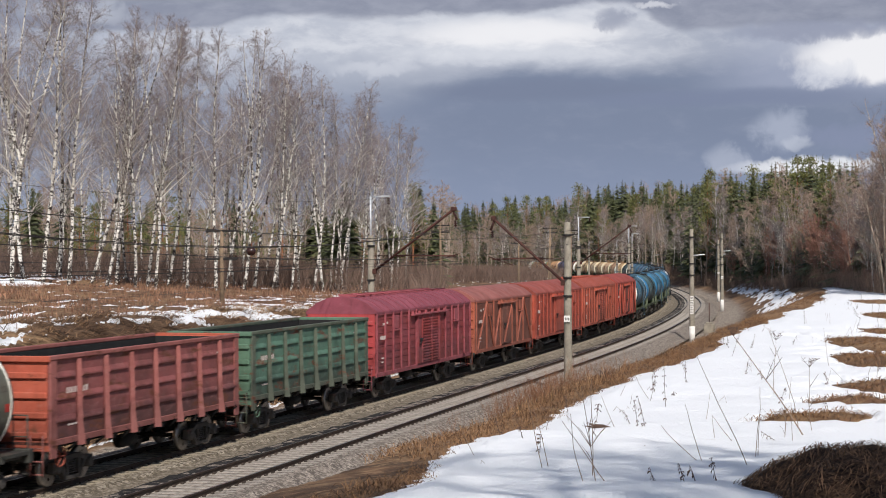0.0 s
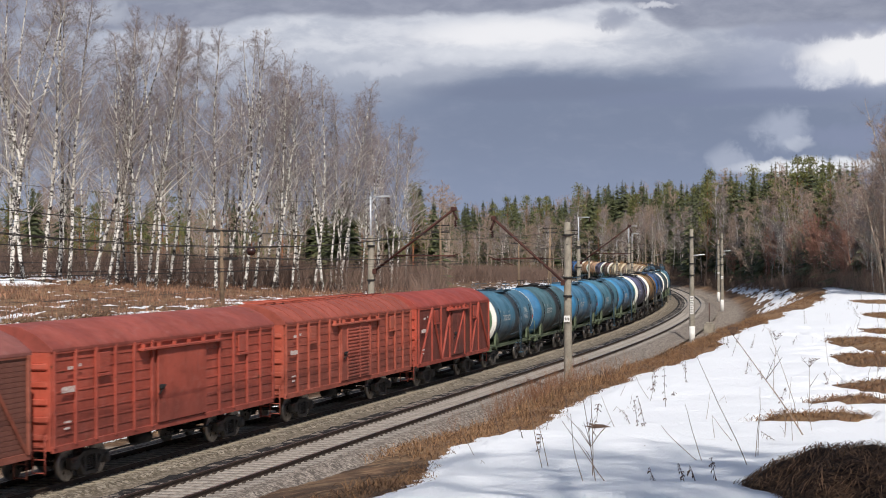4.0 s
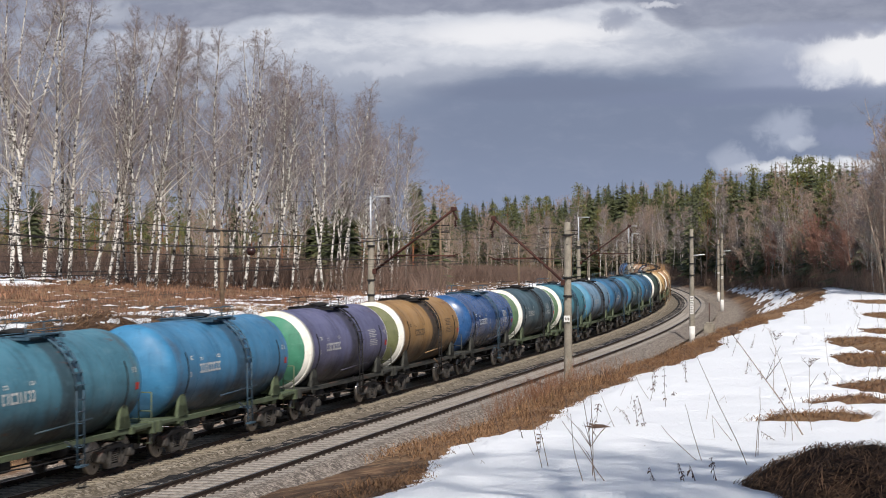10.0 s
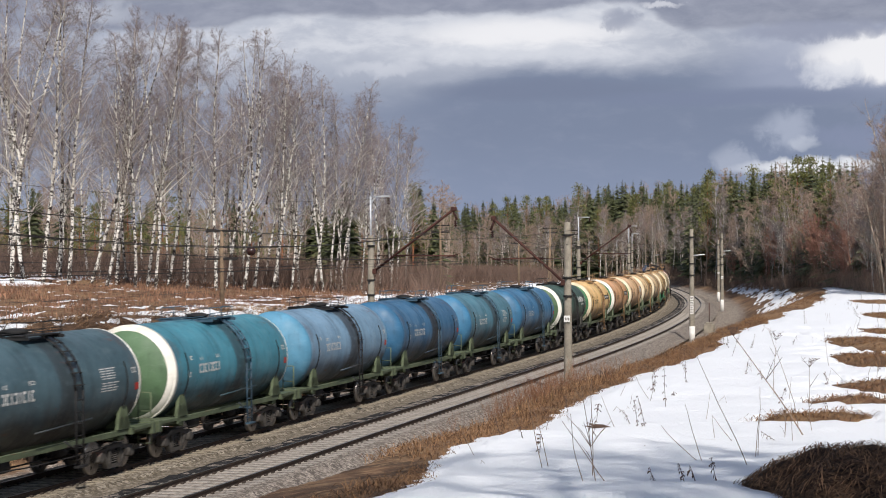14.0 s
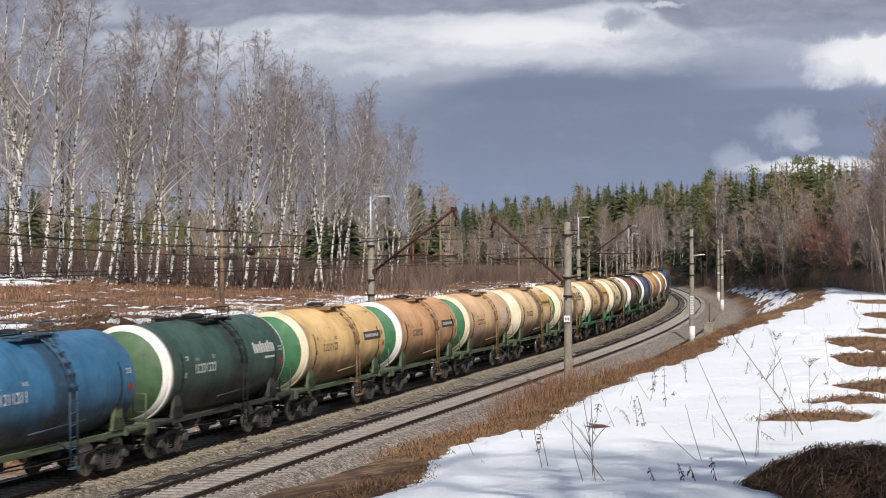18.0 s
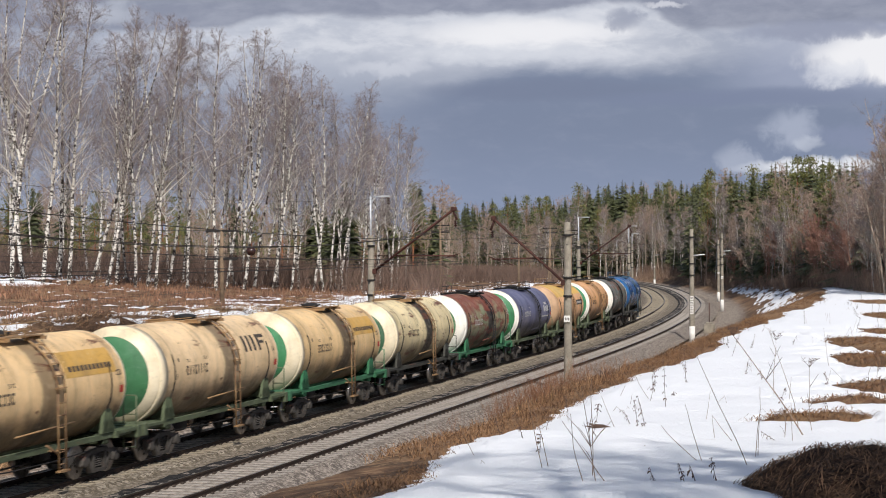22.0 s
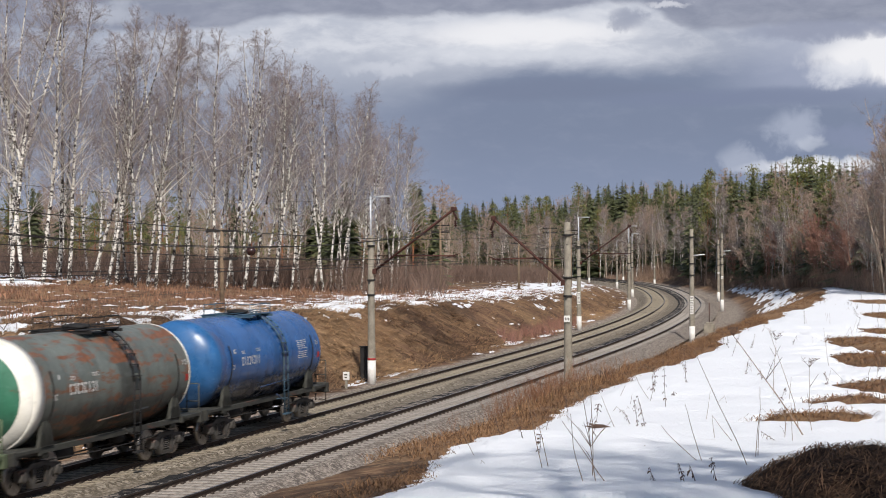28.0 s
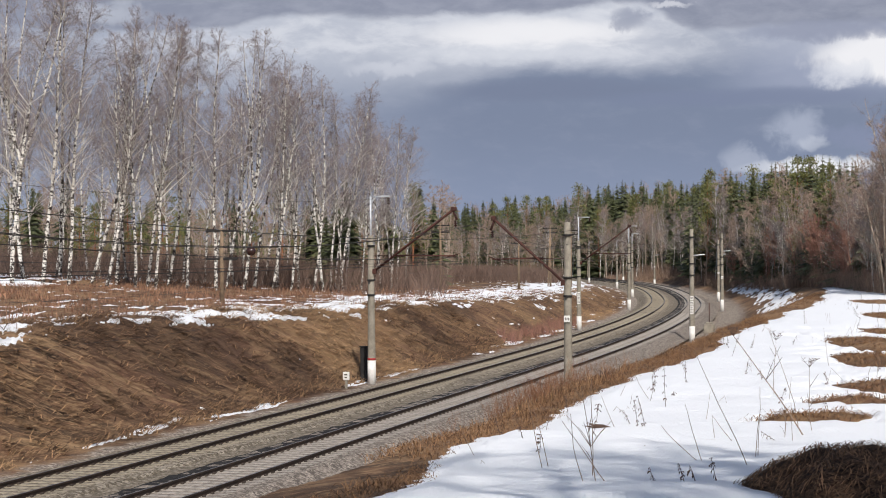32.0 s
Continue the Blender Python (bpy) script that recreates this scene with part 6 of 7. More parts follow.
grass("bank_grass", "matted brown dry grass combed down the cutting's bank", along(-14, 80, -13.5, -6.6, 7500, _r) + along(80, 190, -13, -6.6, 2200, _r), .8, M_DRYGRASS, (5, 8), .015, .62, 2, .91, .22)
grass("plateau_grass", "upright straw-coloured dry grass above the bank", along(-5, 150, -45, -13, 6500, _r), .6, twig_material("plateau_grass_blades", (172, 130, 104), (104, 76, 62)), (4, 7), .012, .6, 3, None, .35)
# the lip of the cutting on the camera's side: matted reddish grass and a few standing tufts
grass("lip_grass", "matted reddish dry grass along the snow's edge", along(-20, 30, 14.65, 15.6, 3600, _r) + along(-26, -20, 15.45, 16.3, 600, _r) + along(30, 95, 13.2, 16.0, 2600, _r), .22, M_EDGEGRASS, (6, 10), .0045, 1.9, 4)
grass("slope_grass", "dry brown grass on the cutting's slope", along(0, 130, 10.6, 13.4, 4300, _r), .30, M_DRYGRASS, (5, 8), .010, 2.0, 5, 2.7, .25)
_tuft = []
for _ in range(26):
    _s0 = _r.uniform(-20, 22)
    _n0 = _r.gauss(15.05, .2)
    _tuft += [line(_s0 + _r.gauss(0, .25), _n0 + _r.gauss(0, .15))[:2] for _k in range(14)]
grass("lip_tufts", "straw tufts standing along the snow's edge", _tuft, .26, M_EDGEGRASS, (5, 8), .004, 1.0, 9)
_melt = []
for mx, my, ra, rb, _d in MELT:
    for _i in range(int(70 + 330 * min(1.6, ra * rb / 2))):
        _f, _a = math.sqrt(_r.random()) * 1.25, _r.uniform(0, 6.28)
        _melt.append((mx + ra * _f * math.cos(_a), my + rb * _f * math.sin(_a)))
grass("melt_grass", "flattened reddish grass where the snow has melted", _melt, .26, M_EDGEGRASS, (5, 8), .006, 2.2, 6)

# ---------------------------------------------------------------- masts, wires, small things beside the line
M_PLATE = plain("white_plate", lin(236, 234, 230), lin(214, 210, 204), 8.0, .5, 0, 0)
M_WHITEARM = plain("white_insulator", lin(226, 226, 226), lin(198, 198, 200), 8.0, .35, 0, 0)


def mast(s, n, top, ext, label, white=1.3, plates=0):
    """A tapered concrete mast; top: its height over the rails; ext: height of a steel bracket above it."""
    x, y, _ = line(s, n)
    g = ground_z(x, y)
    L = GRADE * s + top - g
    t = thing("catenary_mast", Matrix.Translation((x, y, g)) @ Matrix.Rotation(heading(s), 4, "Z"), label, "mast", "masts along the line")
    q = Mesh()
    q.lathe([(-.3, .215), (white, .205), (L * .5, .18), (L - .02, .14), (L, .12)], "z", 18)
    part("shaft", q, M_CONCRETE, t)
    if white:
        q = Mesh()
        q.lathe([(-.1, .221), (white - .12, .211)], "z", 18)
        w = part("whitewashed_foot", q, M_WHITEWASH, t, "whitewashed foot")
        if s < 60:
            q = Mesh()
            q.lathe([(white - .12, .213), (white, .211)], "z", 18)
            part("red_line", q, M_REDLINE, w, "thin red line")
    for z in (L * .60, L * .70, L * .93):
        q = Mesh()
        q.lathe([(z - .05, .205), (z + .05, .205)], "z", 14)
        q.box(-.30, .30, -.04, .04, z - .03, z + .03)
        part("clamp", q, M_DARKSTEEL, t, "dark steel clamp")
    e = 1 if n < 0 else -1
    for i in range(plates):
        q = Mesh()
        pz = (3.85 if plates == 1 else 2.3) + i * .36
        q.box(-.235, -.22, -.14, .14, pz, pz + .3, .004)
        p = part("number_plate", q, M_PLATE, t, "white number plate")
        q = Mesh()
        for k in range(3):
            q.box(-.24, -.236, -.10 + k * .075, -.06 + k * .075, pz + .09, pz + .21)
        part("digits", q, M_MARKDARK, p)
    if ext:
        q = Mesh()
        q.tube([(0, 0, L - .8), (0, 0, L + ext)], .055, 6)
        q.tube([(0, 0, L + ext), (0, -e * 1.0, L + ext)], .045, 6)
        q.tube([(0, -e * .3, L + ext), (0, 0, L + ext - .4)], .025, 5)
        b = part("top_bracket", q, M_GALV, t, "pale galvanised bracket")
        q = Mesh()
        for i in range(4):
            q.lathe([(0, .03), (.02, .075), (.05, .075), (.07, .03)], "z", 10, (0, -e * .97, L + ext - .14 - i * .09))
        part("insulator", q, M_INSULATOR, b, "brown insulator string")
    return t, L, g


def console(t, side, z0, reach, rise, rod_z, rod0):
    """A slanting tube that carries the wires over the track, with its steady arm."""
    q = Mesh()
    e = side
    for dx in (-.08, .08):
        q.tube([(dx, e * .15, z0), (dx, e * reach, z0 + rise)], .055, 6)
    q.box(-.14, .14, *sorted((e * reach * .95, e * reach * 1.01)), z0 + rise - .14, z0 + rise + .06, .02)
    q.box(-.14, .14, *sorted((e * .1, e * .3)), z0 - .12, z0 + .14, .02)
    q.tube([(0, e * (reach * .97), z0 + rise - .1), (0, e * (reach * 1.02), z0 + rise - .6)], .06, 6)
    c = part("console", q, M_RUST, t, "rusty slanting bracket tube")
    q = Mesh()
    q.tube([(0, e * rod0, z0 + rod_z + .03), (0, e * reach, z0 + rod_z - .02)], .04, 6)
    q.tube([(0, e * (reach * 1.05), z0 + rod_z + .1), (0, e * (reach * .9), z0 + rod_z - .08), (0, e * (reach * .72), z0 + rod_z - .3)], .022, 5)
    part("steady_arm", q, M_RUST, c, "rusty steady arm")
    q = Mesh()
    for i in range(5):
        q.lathe([(0, .03), (.02, .08), (.05, .08), (.08, .03)], "y", 10, (0, e * (rod0 * .8 + i * .09), z0 + rod_z))
    q.tube([(0, e * .15, z0 + rod_z), (0, e * rod0, z0 + rod_z)], .02, 5)
    part("insulator", q, M_INSULATOR, c, "brown insulator string")
    q = Mesh()
    q.tube([(0, e * reach, z0 + rise - .60), (0, e * reach, z0 + rise - .95)], .02, 5)
    for i in range(3):
        q.lathe([(0, .03), (.02, .08), (.05, .08), (.08, .03)], "z", 10, (0, e * reach, z0 + rise - .72 - i * .1))
    part("hanging_insulator", q, M_INSULATOR, c, "brown hanging insulator string")


# s, offset, top over the rails, top bracket, plates
LEFT_MASTS = [(-14, -5.9, 7.1, 2.0, 0), (43.6, -5.9, 7.1, 2.0, 0), (105.8, -5.4, 7.2, 2.0, 3), (158, -5.2, 7.2, 2.0, 0), (213, -5.4, 6.9, 2.0, 0), (277, -5.4, 6.9, 1.5, 0), (330, -5.6, 6.9, 1.5, 0)]
RIGHT_MASTS = [(-20, 5.8, 7.7, 0, 0), (36.2, 5.8, 7.55, 0, 1), (90, 5.5, 7.9, 0, 4), (162, 5.5, 8.3, 0, 1), (196, 6.2, 7.7, 0, 1), (310, 5.5, 7.4, 0, 1), (355, 5.5, 7.4, 0, 1)]
for i, (s, n, top, ext, pl) in enumerate(LEFT_MASTS):
    t, L, g = mast(s, n, top, ext, "grey concrete catenary mast with whitewashed foot beside the track", 1.35, pl)
    if s < 110:
        console(t, -1, 5.25 - (g - GRADE * s), 4.5, 3.2, .8, 1.8)
for i, (s, n, top, ext, pl) in enumerate(RIGHT_MASTS):
    t, L, g = mast(s, n, top, ext, "grey concrete catenary mast with a number plate beside the track", 0 if s < 60 else 1.5, pl)
    if s < 60:
        console(t, 1, 4.8 - (g - GRADE * s), 3.5, 3.0, 1.1, 1.4)
    if s > 60:
        q = Mesh()
        q.tube([(0, -.15, L * .77), (0, -1.0, L * .78)], .05, 6)
        part("side_insulator", q, M_WHITEARM, t, "white rod insulator")


def wire(name, label, pts, sag=0.0, rad=.012, group="wires over the line"):
    """A wire through supports, hanging between them."""
    q = Mesh()
    path = []
    for a, b in zip(pts[:-1], pts[1:]):
        a, b = Vector(a), Vector(b)
        for i in range(10):
            f = i / 10
            path.append(a.lerp(b, f) - Vector((0, 0, 4 * sag * f * (1 - f))))
    path.append(Vector(pts[-1]))
    q.tube([tuple(p) for p in path], rad, 4, False)
    return solid(name, q, M_WIRE, label, "wire", group)


def sup(masts, n, z):
    return [line(m[0], n, z) for m in masts]


for masts, off, e in ((LEFT_MASTS, -HALF, 1), (RIGHT_MASTS, HALF, -1)):
    wire("contact_wire", "dark contact wire over the track", sup(masts, off, 5.75), .06, .011)
    wire("messenger_wire", "sagging messenger wire over the track", sup(masts, off + e * .7, 7.5), 1.1, .012)
for z, dn in ((6.85, -.35), (6.55, -.45), (6.1, -.4), (9.0, .9), (5.4, -.35), (3.9, -.3)):
    wire("feeder_wire", "dark feeder wire along the masts", [line(m[0], m[1] + dn, z) for m in LEFT_MASTS], .75, .006)
for z, dn in ((7.2, .3), (6.6, .35)):
    wire("feeder_wire", "dark feeder wire along the masts", [line(m[0], m[1] + dn, z) for m in RIGHT_MASTS], .6, .009)
# a splice weight on the wires
_p = line(27, -5.9, 6.3)
q = Mesh()
q.lathe([(-.2, .05), (-.12, .17), (.12, .17), (.2, .05)], "x", 12)
solid("wire_weight", q, M_INSULATOR, "dark round weight hanging on the wires", "weight").matrix_basis = pose(*_p)


# ---------------------------------------------------------------- telegraph poles on the bank
def telegraph(x, y, h, arms, stay=False):
    g = ground_z(x, y)
    t = thing("telegraph_pole", Matrix.Translation((x, y, g)) @ Matrix.Rotation(1.3, 4, "Z"), "weathered wooden telegraph pole with crossarms on the bank", "pole", "telegraph poles")
    q = Mesh()
    q.tube([(0, 0, -.3), (0, 0, h * .5), (.03, 0, h)], [.15, .13, .10], 9)
    part("post", q, M_POLEWOOD, t)
    for z in arms:
        q = Mesh()
        q.box(-.05, .05, -1.0, 1.0, h - z - .06, h - z + .06, .01)
        a = part("crossarm", q, M_DARKSTEEL, t, "dark crossarm")
        for yy in (-.9, -.5, .5, .9):
            q = Mesh()
            q.lathe([(h - z + .06, .03), (h - z + .12, .05), (h - z + .2, .04)], "z", 8, (0, yy, 0))
            part("insulator", q, M_INSULATOR, a)
    if stay:
        q = Mesh()
        q.tube([(-.05, 0, h * .97), (-1.7, 0, -.2)], .09, 7)
        part("strut", q, M_POLEWOOD, t, "slanting wooden strut")
    return t, g


telegraph(-13.0, 100.5, 4.4, (.15, 1.8))
telegraph(-.26, 177.0, 7.0, (.3, 1.0))
telegraph(14.8, 236.0, 8.3, (.15, .7), True)
telegraph(17.8, 238.0, 8.0, (.15, .7))
telegraph(9.5, 215.0, 6.0, (.2,))
for z, k in ((4.3, -.9), (4.3, .9), (2.7, -.9), (2.7, .9)):
    wire("telegraph_wire", "thin dark telegraph wire above the bank",
         [(-22, 30, 9.0 + z - 4.3), (-13.0 + k * .6, 100.5, ground_z(-13, 100.5) + z), (-.26 + k * .6, 177, ground_z(-.26, 177) + z + 2.2), (17.8, 238, ground_z(17.8, 238) + z + 3)], .7, .008, "telegraph wires")

# ---------------------------------------------------------------- small things beside the tracks
def on_ground(x, y, dz=0.0, rz=0.0):
    return Matrix.Translation((x, y, ground_z(x, y) + dz)) @ Matrix.Rotation(radians(rz), 4, "Z")


t = thing("distance_post", on_ground(-4.84, 84.8, 0, 75), "small white distance post beside the rails", "marker post")
q = Mesh()
q.box(-.05, .05, -.06, .06, -.2, .5, .01)
part("post", q, M_CONCRETE, t)
q = Mesh()
q.box(-.08, .06, -.16, .16, .42, .82, .02)
h = part("head", q, M_PLATE, t, "white painted head")
q = Mesh()
q.box(-.09, -.082, -.08, .08, .66, .72)
q.box(-.09, -.082, -.06, .06, .52, .58)
part("digits", q, M_MARKDARK, h)
t = thing("signal_box_post", on_ground(-4.15, 89.3, 0, 75), "black steel cable post beside a catenary mast", "post")
q = Mesh()
q.box(-.16, .16, -.18, .18, -.2, 1.75, .03)
part("case", q, M_BLACK, t)
q = Mesh()
q.box(-.2, .2, -.22, .22, 1.75, 1.82, .02)
part("cap", q, M_BLACK, t)
t = thing("relay_cabinet", on_ground(*line(108, 5.6)[:2], 0, 75), "grey concrete cable cabinet beside the track", "cabinet")
q = Mesh()
q.box(-.35, .35, -.45, .45, -.1, .75, .05)
part("body", q, M_CONCRETE, t)
q = Mesh()
q.box(-.25, .25, -.3, .3, .75, .95, .06)
part("lid", q, M_CONCRETE, t)
q = Mesh()
q.tube([(0, 0, .9), (.05, 0, 2.6)], .04, 6)
part("pipe", q, M_RUST, t, "rusty cable pipe")

# ---------------------------------------------------------------- the foreground: mound, dead stalks, bush
MOUND = (3.92, 15.9, 1.38, 1.8, .67)       # place, reach across and along, height


def mound_z(x, y):
    """The heap's surface over its middle."""
    cx, cy, rx, ry, h = MOUND
    a = math.atan2((y - cy) / ry, (x - cx) / rx)
    f = math.hypot((x - cx) / rx, (y - cy) / ry) / (1 + .07 * math.sin(3 * a + .5) + .05 * math.sin(7 * a))
    return ground_z(x, y) - .12 + h * max(0.0, 1 - f ** 2.1) + .05 * math.sin(5 * x) * math.cos(6 * y) * max(0, 1 - f) + .02 * math.sin(17 * x + 3 * y)


def mound():
    """A low heap of earth and matted grass at the field's edge."""
    q = Mesh()
    n, rings = 64, 22
    cx, cy, rx, ry, _h = MOUND
    for j in range(rings + 1):
        f = 1.12 * j / rings
        for i in range(n):
            a = 2 * math.pi * i / n
            x, y = cx + rx * f * math.cos(a), cy + ry * f * math.sin(a)
            q.v.append((x, y, mound_z(x, y)))
    for j in range(rings):
        for i in range(n):
            i2 = (i + 1) % n
            q.face((j * n + i, (j + 1) * n + i, (j + 1) * n + i2, j * n + i2), True)
    k = Nodes("mound_earth")
    st = k.noise(1.0, k.coords("Object", (9, 9, 30)), 8, .7, 1.5)
    fine = k.noise(40.0, None, 6, .7)
    c = k.mix(k.step(st, .35, .68), lin(48, 38, 32), lin(108, 82, 63))
    c = k.mix(k.step(fine, .6, .8), c, lin(150, 118, 88))
    k.bump(k.math("ADD", st, k.math("MULTIPLY", fine, .5)), 1.0, .06)
    solid("earth_mound", q, k.done(c, .95, 0, .2), "low mound of dark earth and matted dead grass", "mound")
    r = random.Random(4)
    g = Mesh()
    for _ in range(6500):
        a, f = r.uniform(0, 6.28), math.sqrt(r.random()) * 1.05
        x, y = cx + f * rx * math.cos(a), cy + f * ry * math.sin(a)
        z = mound_z(x, y)
        b = r.uniform(0, 6.28)
        l = r.uniform(.07, .24)
        d = Vector((math.cos(b) * l, math.sin(b) * l, mound_z(x + math.cos(b) * l, y + math.sin(b) * l) - z + r.uniform(-.02, .07)))
        d = d.normalized()
        sd = d.cross(Vector((0, 0, 1))).normalized() * r.uniform(.002, .0055)
        p = Vector((x, y, z + .012))
        k2 = len(g.v)
        m = p + d * l * .5 + Vector((0, 0, .02))
        e = p + d * l
        g.v += [tuple(p - sd), tuple(p + sd), tuple(m + sd), tuple(m - sd), tuple(e)]
        g.face((k2, k2 + 1, k2 + 2, k2 + 3))
        g.face((k2 + 3, k2 + 2, k2 + 4))
    solid("mound_grass", g, M_MATGRASS, "dead brown grass matted over the mound", "grass", "", "stuff")


M_MATGRASS = twig_material("matted_grass", (146, 112, 84), (66, 49, 40))
M_STALK = twig_material("dead_stalk", (158, 134, 114), (104, 86, 74))
M_STALKDARK = twig_material("dark_dead_weed", (112, 90, 78), (74, 60, 54))
mound()


def stalk(x, y, h, lean, az, kind, seed, scale=1.0):
    """One dead weed on the snow: thin stem, some with side shoots, umbels or dry seed heads."""
    r = random.Random(seed)
    g = ground_z(x, y)
    t = thing("dead_weed", Matrix.Translation((x, y, g + .06)), {"bare": "thin bare dead stalk standing in snow", "umbel": "dead umbel weed with a dry branching head in snow",
              "shrub": "leafless thin shrub shoot standing in snow", "leafy": "dark withered weed with hanging seed heads in snow", "bent": "broken dead stalk folded over on the snow"}[kind], "weed", "dead weeds on the snow")
    d = Vector((math.cos(az) * math.sin(lean), math.sin(az) * math.sin(lean), math.cos(lean)))
    q = Mesh()
    p, pts = Vector((0, 0, 0)), [Vector((0, 0, 0))]
    n = 7
    if kind == "bent":
        k = Vector((math.cos(az), math.sin(az), 0))
        pts = [Vector((0, 0, 0)), d * h * .55, d * h * .55 + (k - Vector((0, 0, 1.0))).normalized() * h * .6]
    else:
        for i in range(n):
            d = (d + Vector((r.gauss(0, .05), r.gauss(0, .05), .02))).normalized()
            p = p + d * h / n
            pts.append(p.copy())
    r0 = .0075 * scale
    q.tube([tuple(v) for v in pts], [r0 * (1 - .6 * i / len(pts)) for i in range(len(pts))], 5, False)
    part("stem", q, M_STALK if kind != "leafy" else M_STALKDARK, t)
    q = Mesh()
    if kind == "umbel":
        top = pts[-1]
        for i in range(9):
            a = r.uniform(0, 6.28)
            e = top + Vector((math.cos(a) * .5, math.sin(a) * .5, r.uniform(.3, 1))).normalized() * r.uniform(.08, .16)
            q.tube([tuple(top), tuple(e)], [.004, .002], 3, False)
            for _ in range(4):
                q.tube([tuple(e), tuple(e + Vector((r.gauss(0, .03), r.gauss(0, .03), r.uniform(.01, .04))))], .003, 3, False)
        for _ in range(3):
            b = pts[r.randint(3, 5)]
            a = r.uniform(0, 6.28)
            q.tube([tuple(b), tuple(b + Vector((math.cos(a), math.sin(a), 1)).normalized() * h * .25)], [.005, .003], 3, False)
        part("head", q, M_STALKDARK, t, "dry umbel head")
    elif kind == "shrub":
        for _ in range(9):
            b = pts[r.randint(2, 6)]
            a = r.uniform(0, 6.28)
            e = b + Vector((math.cos(a) * .8, math.sin(a) * .8, 1)).normalized() * h * r.uniform(.15, .4)
            q.tube([tuple(b), tuple(b.lerp(e, .5) + Vector((0, 0, .02))), tuple(e)], [.006 * scale, .004 * scale, .002], 4, False)
        part("shoots", q, M_STALK, t, "thin side shoots")
    elif kind == "leafy":
        for _ in range(26):
            b = pts[r.randint(2, 7)]
            e = b + Vector((r.gauss(0, .02), r.gauss(0, .02), r.uniform(-.06, .01)))
            sd = Vector((r.gauss(0, 1), r.gauss(0, 1), r.gauss(0, 1))).normalized() * r.uniform(.002, .005)
            k = len(q.v)
            q.v += [tuple(b), tuple(e + sd), tuple(e - sd + Vector((0, 0, -.02)))]
            q.face((k, k + 1, k + 2))
        part("withered_leaves", q, M_STALKDARK, t, "withered dark leaves")
    return t


# x, y, height, lean to the right in degrees, kind
_K = ("bare", "umbel", "shrub", "leafy", "bent")
TALL = [(1.49, 16.73, 1.01, -5, 2), (1.53, 17.65, 1.05, 3, 0), (1.64, 16.68, 0.82, -35, 0), (1.08, 18.61, 0.82, -11, 0), (1.15, 18.76, 0.68, -12, 0), (1.39, 16.78, 0.76,
       -18, 0), (3.3, 18.43, 1.41, -20, 0), (3.84, 22.39, 0.48, -40, 0), (4.83, 22.77, 1.65, -33, 1), (5.03, 24.24, 1.51, -6, 0), (3.67, 20.18, 0.87, -1, 0), (3.72, 20.31, 0.48,
       2, 0), (2.95, 19.29, 0.73, -29, 0), (4.49, 22.59, 0.43, -2, 2), (5.84, 30.26, 1.0, -2, 1), (5.07, 23.52, 0.92, -4, 1), (8.51, 37.73, 0.89, -11, 0), (3.0, 19.53, 0.68,
       -53, 0)]
LOW = [(2.86, 24.18, 0.49, -13, 3), (2.72, 24.05, 0.42, 0, 3), (3.8, 31.11, 0.47, 0, 3), (3.67, 28.33, 0.82, -1, 3), (3.65, 30.17, 0.53, -33, 0), (2.73, 28.08, 0.28, 37,
       4), (3.0, 28.38, 0.19, 20, 4), (0.4, 19.25, 0.17, 8, 4), (0.53, 17.73, 0.1, -43, 4), (2.33, 16.45, 0.25, -13, 3), (2.44, 16.45, 0.22, -14, 3), (2.68, 16.75, 0.28, -11,
       3), (2.09, 16.57, 0.21, -28, 3), (4.43, 22.16, 0.33, -61, 3), (2.56, 21.45, 0.14, -24, 4), (4.58, 32.32, 0.38, -8, 3), (3.13, 18.45, 0.43, -87, 3), (2.07, 28.61, 0.22,
       -12, 3)]
for i, (x, y, h, lean, kd) in enumerate(TALL + LOW):
    stalk(x, y, h + .05, radians(abs(lean)), (0 if lean > 0 else math.pi) + random.Random(i).uniform(-.3, .3), _K[kd], i + 10, 1.25 if i == 8 else .7)
_r = random.Random(21)
for i in range(85):
    s, n = _r.uniform(-22, 50), _r.uniform(15.6, 20.5)
    x, y, _ = line(s, n)
    if ((x - MOUND[0]) / 1.5) ** 2 + ((y - MOUND[1]) / 1.3) ** 2 < 1:
        continue
    stalk(x, y, _r.uniform(.15, .6), radians(_r.uniform(3, 25)), _r.uniform(0, 6.28), _r.choice(("bare", "leafy", "bent", "bare")), i + 200, .6)


def mast_bush():
    """Dry grass and thin shrubs thick on the lip before the near mast."""
    r = random.Random(8)
    spots = [line(r.gauss(-6.0, 2.2), r.gauss(13.8, .4))[:2] for _ in range(170)]
    brush("lip_brush", "reddish dry shrubs and weeds on the cutting's lip", spots, .72, twig_material("reddish_brush", (150, 108, 80), (92, 64, 50)), (4, 8), .005)
    grass("lip_straw", "tall dry straw grass on the cutting's lip", [line(r.gauss(-5.5, 2.6), r.gauss(13.9, .4))[:2] for _ in range(480)], .45, M_DRYGRASS, (6, 10), .005, .5, 12)


mast_bush()

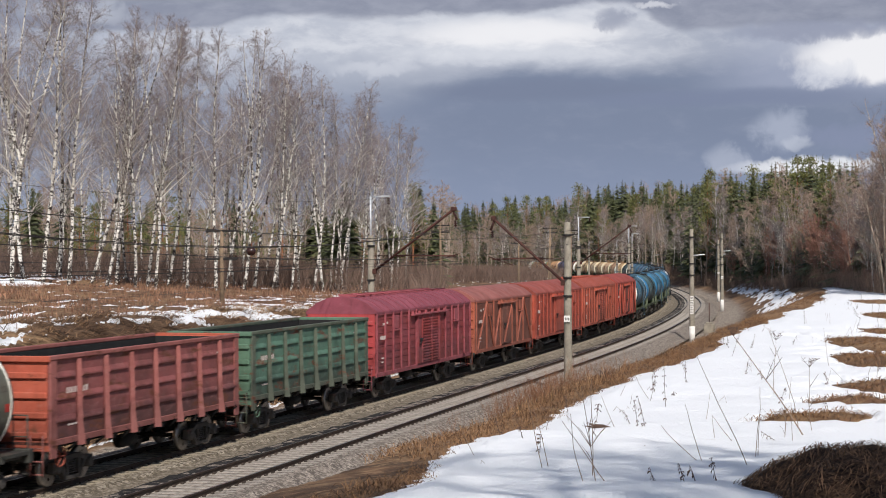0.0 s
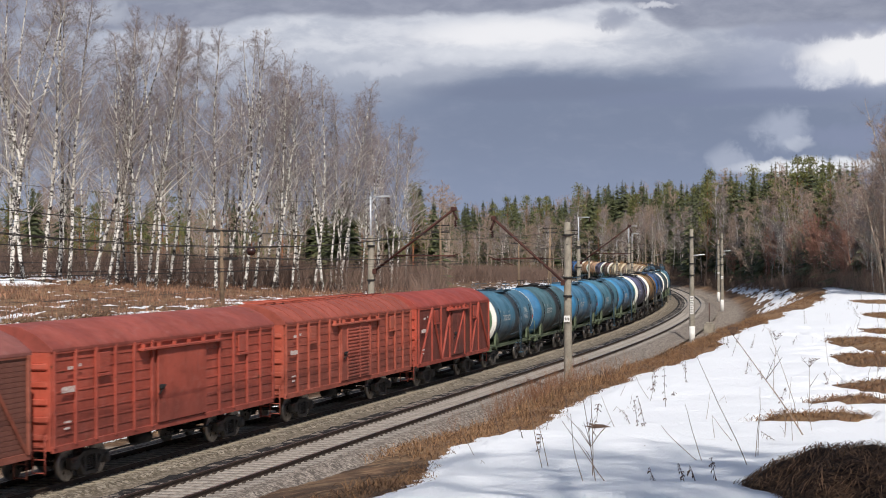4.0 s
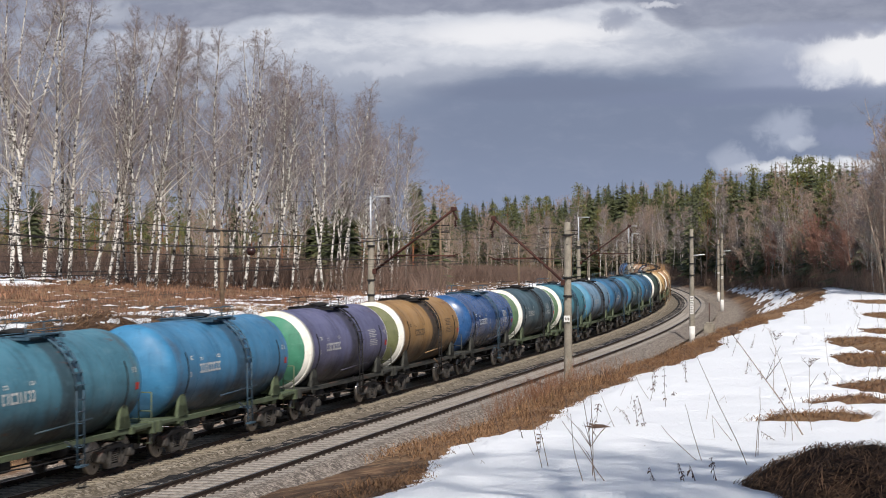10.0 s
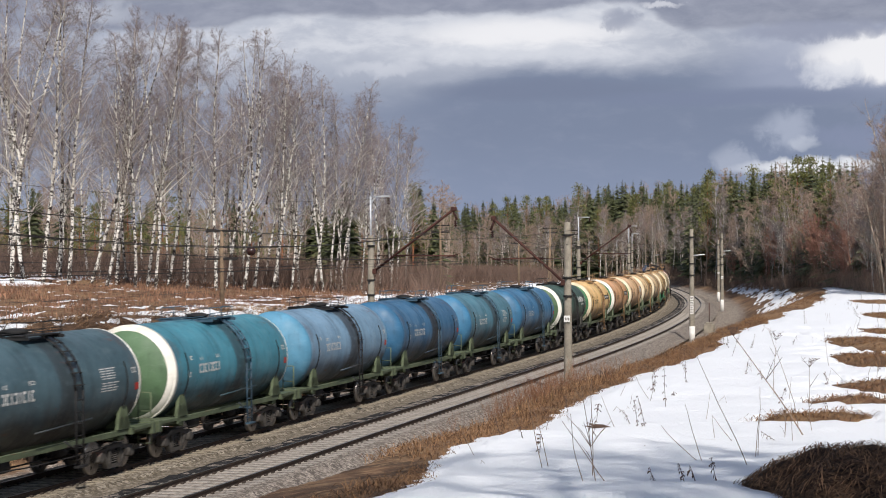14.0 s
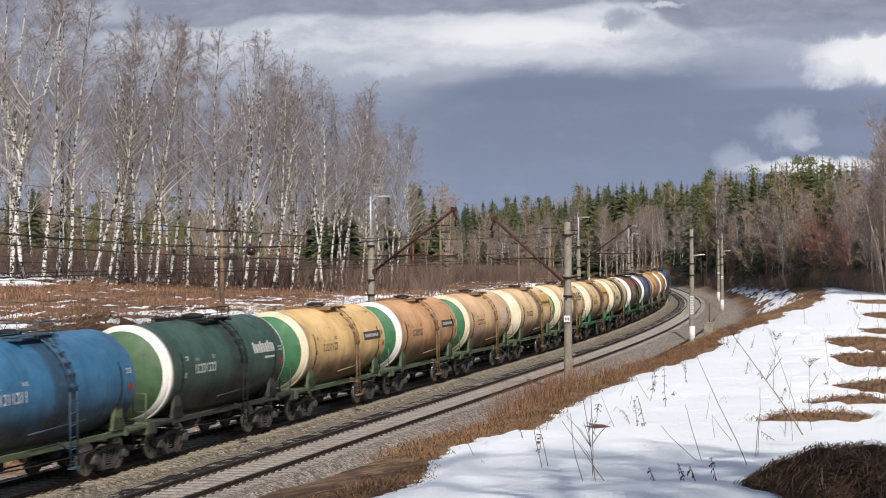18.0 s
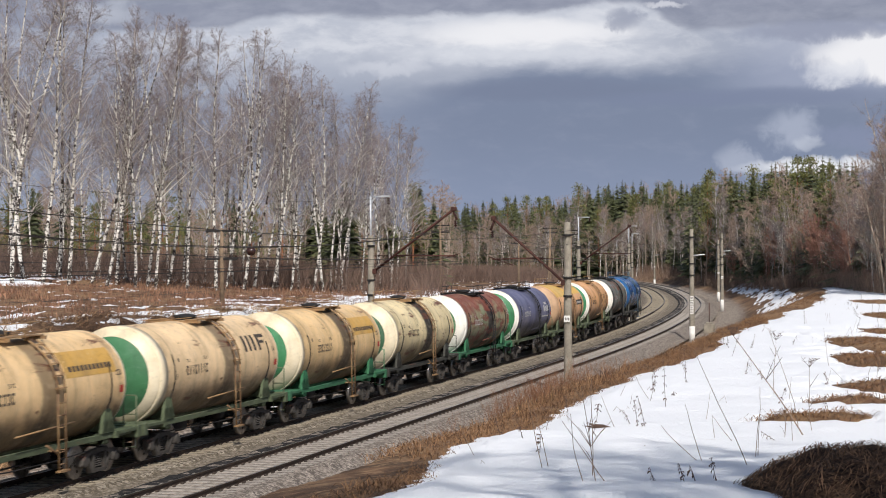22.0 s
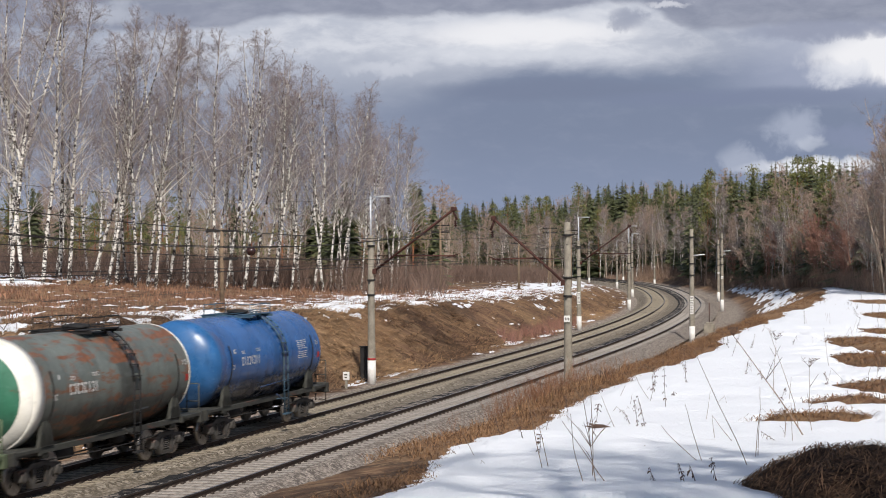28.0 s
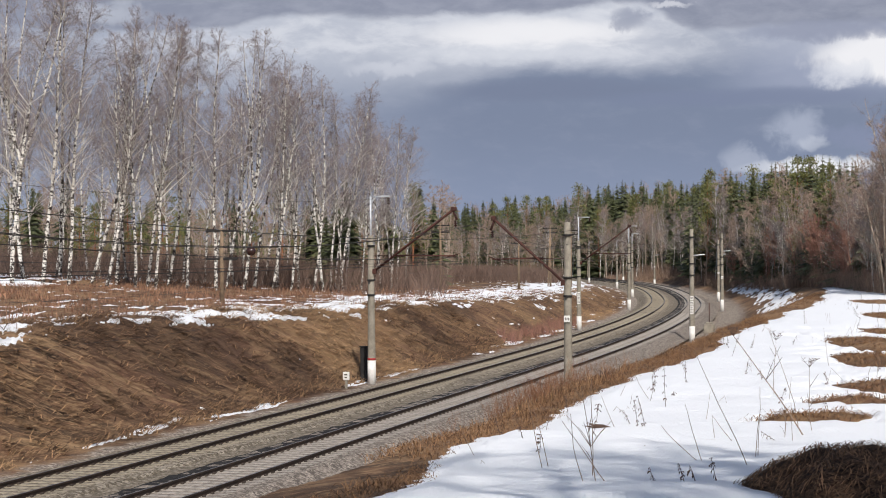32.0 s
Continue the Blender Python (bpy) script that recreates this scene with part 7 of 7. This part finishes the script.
# a rotten piece of wood in the snow
q = Mesh()
q.tube([(-.28, 0, .14), (-.1, .02, .10), (.12, 0, .03), (.26, -.02, -.02)], [.05, .075, .07, .02], 8)
for i in range(7):
    a = i * .9
    q.tube([(-.28, .03 * math.cos(a), .14 + .03 * math.sin(a)), (-.42 - .02 * i, .05 * math.cos(a), .2 + .04 * math.sin(a))], [.012, .002], 4, False)
_x, _y = 2.30, 24.1
solid("rotten_log", q, plain("rotten_wood", lin(96, 72, 56), lin(58, 44, 38), 9.0, .95, 0, .6), "rotten brown piece of wood lying in the snow", "log").matrix_basis = Matrix.Translation((_x, _y, ground_z(_x, _y) + .08)) @ Matrix.Rotation(.3, 4, "Z") @ Matrix.Scale(.7, 4)


# ---------------------------------------------------------------- what moves
def run(t):
    """How far the train has gone after t seconds."""
    return 14.806 * t + .00948 * t * t


def wagon_pose(s, base):
    a, b = Vector(line(s - base, -HALF)), Vector(line(s + base, -HALF))
    x = (b - a).normalized()
    y = Vector((0, 0, 1)).cross(x).normalized()
    z = x.cross(y)
    m = Matrix((x, y, z)).transposed().to_4x4()
    m.translation = (a + b) / 2
    return m


def motions():
    for w, s, base in WAGONS:
        rows = []
        for i in range(0, 33):
            rows.append((float(i), wagon_pose(s - run(i), base)))
        walk(w, rows)
    # wheels turn while their wagon passes the open stretch
    place = {w: s for w, s, _ in WAGONS}
    for ws, w in WHEELS:
        m, s = ws.matrix_basis.copy(), place[w]
        t0, t1 = max(0.0, (s - 100) / 15.17), min(32.0, (s + 14) / 15.17)
        if t1 <= 0 or t0 >= 32:
            continue
        f0, f1 = round(t0 * FPS), round(t1 * FPS)
        turn = [(f / FPS, m @ Matrix.Rotation(-run((f - f0) / FPS) / .475, 4, "Y")) for f in range(f0, f1 + 1)]
        if f0 > 0:
            turn = [(0.0, turn[0][1])] + turn
        if f1 < 32 * FPS:
            turn = turn + [(32.0, turn[-1][1])]
        walk(ws, turn)
    # the clouds drift slowly
    walk(SKY, [(0.0, pose(0, 0, 0)), (32.0, pose(0, 0, 0, 0, 0, -.52))])


motions()
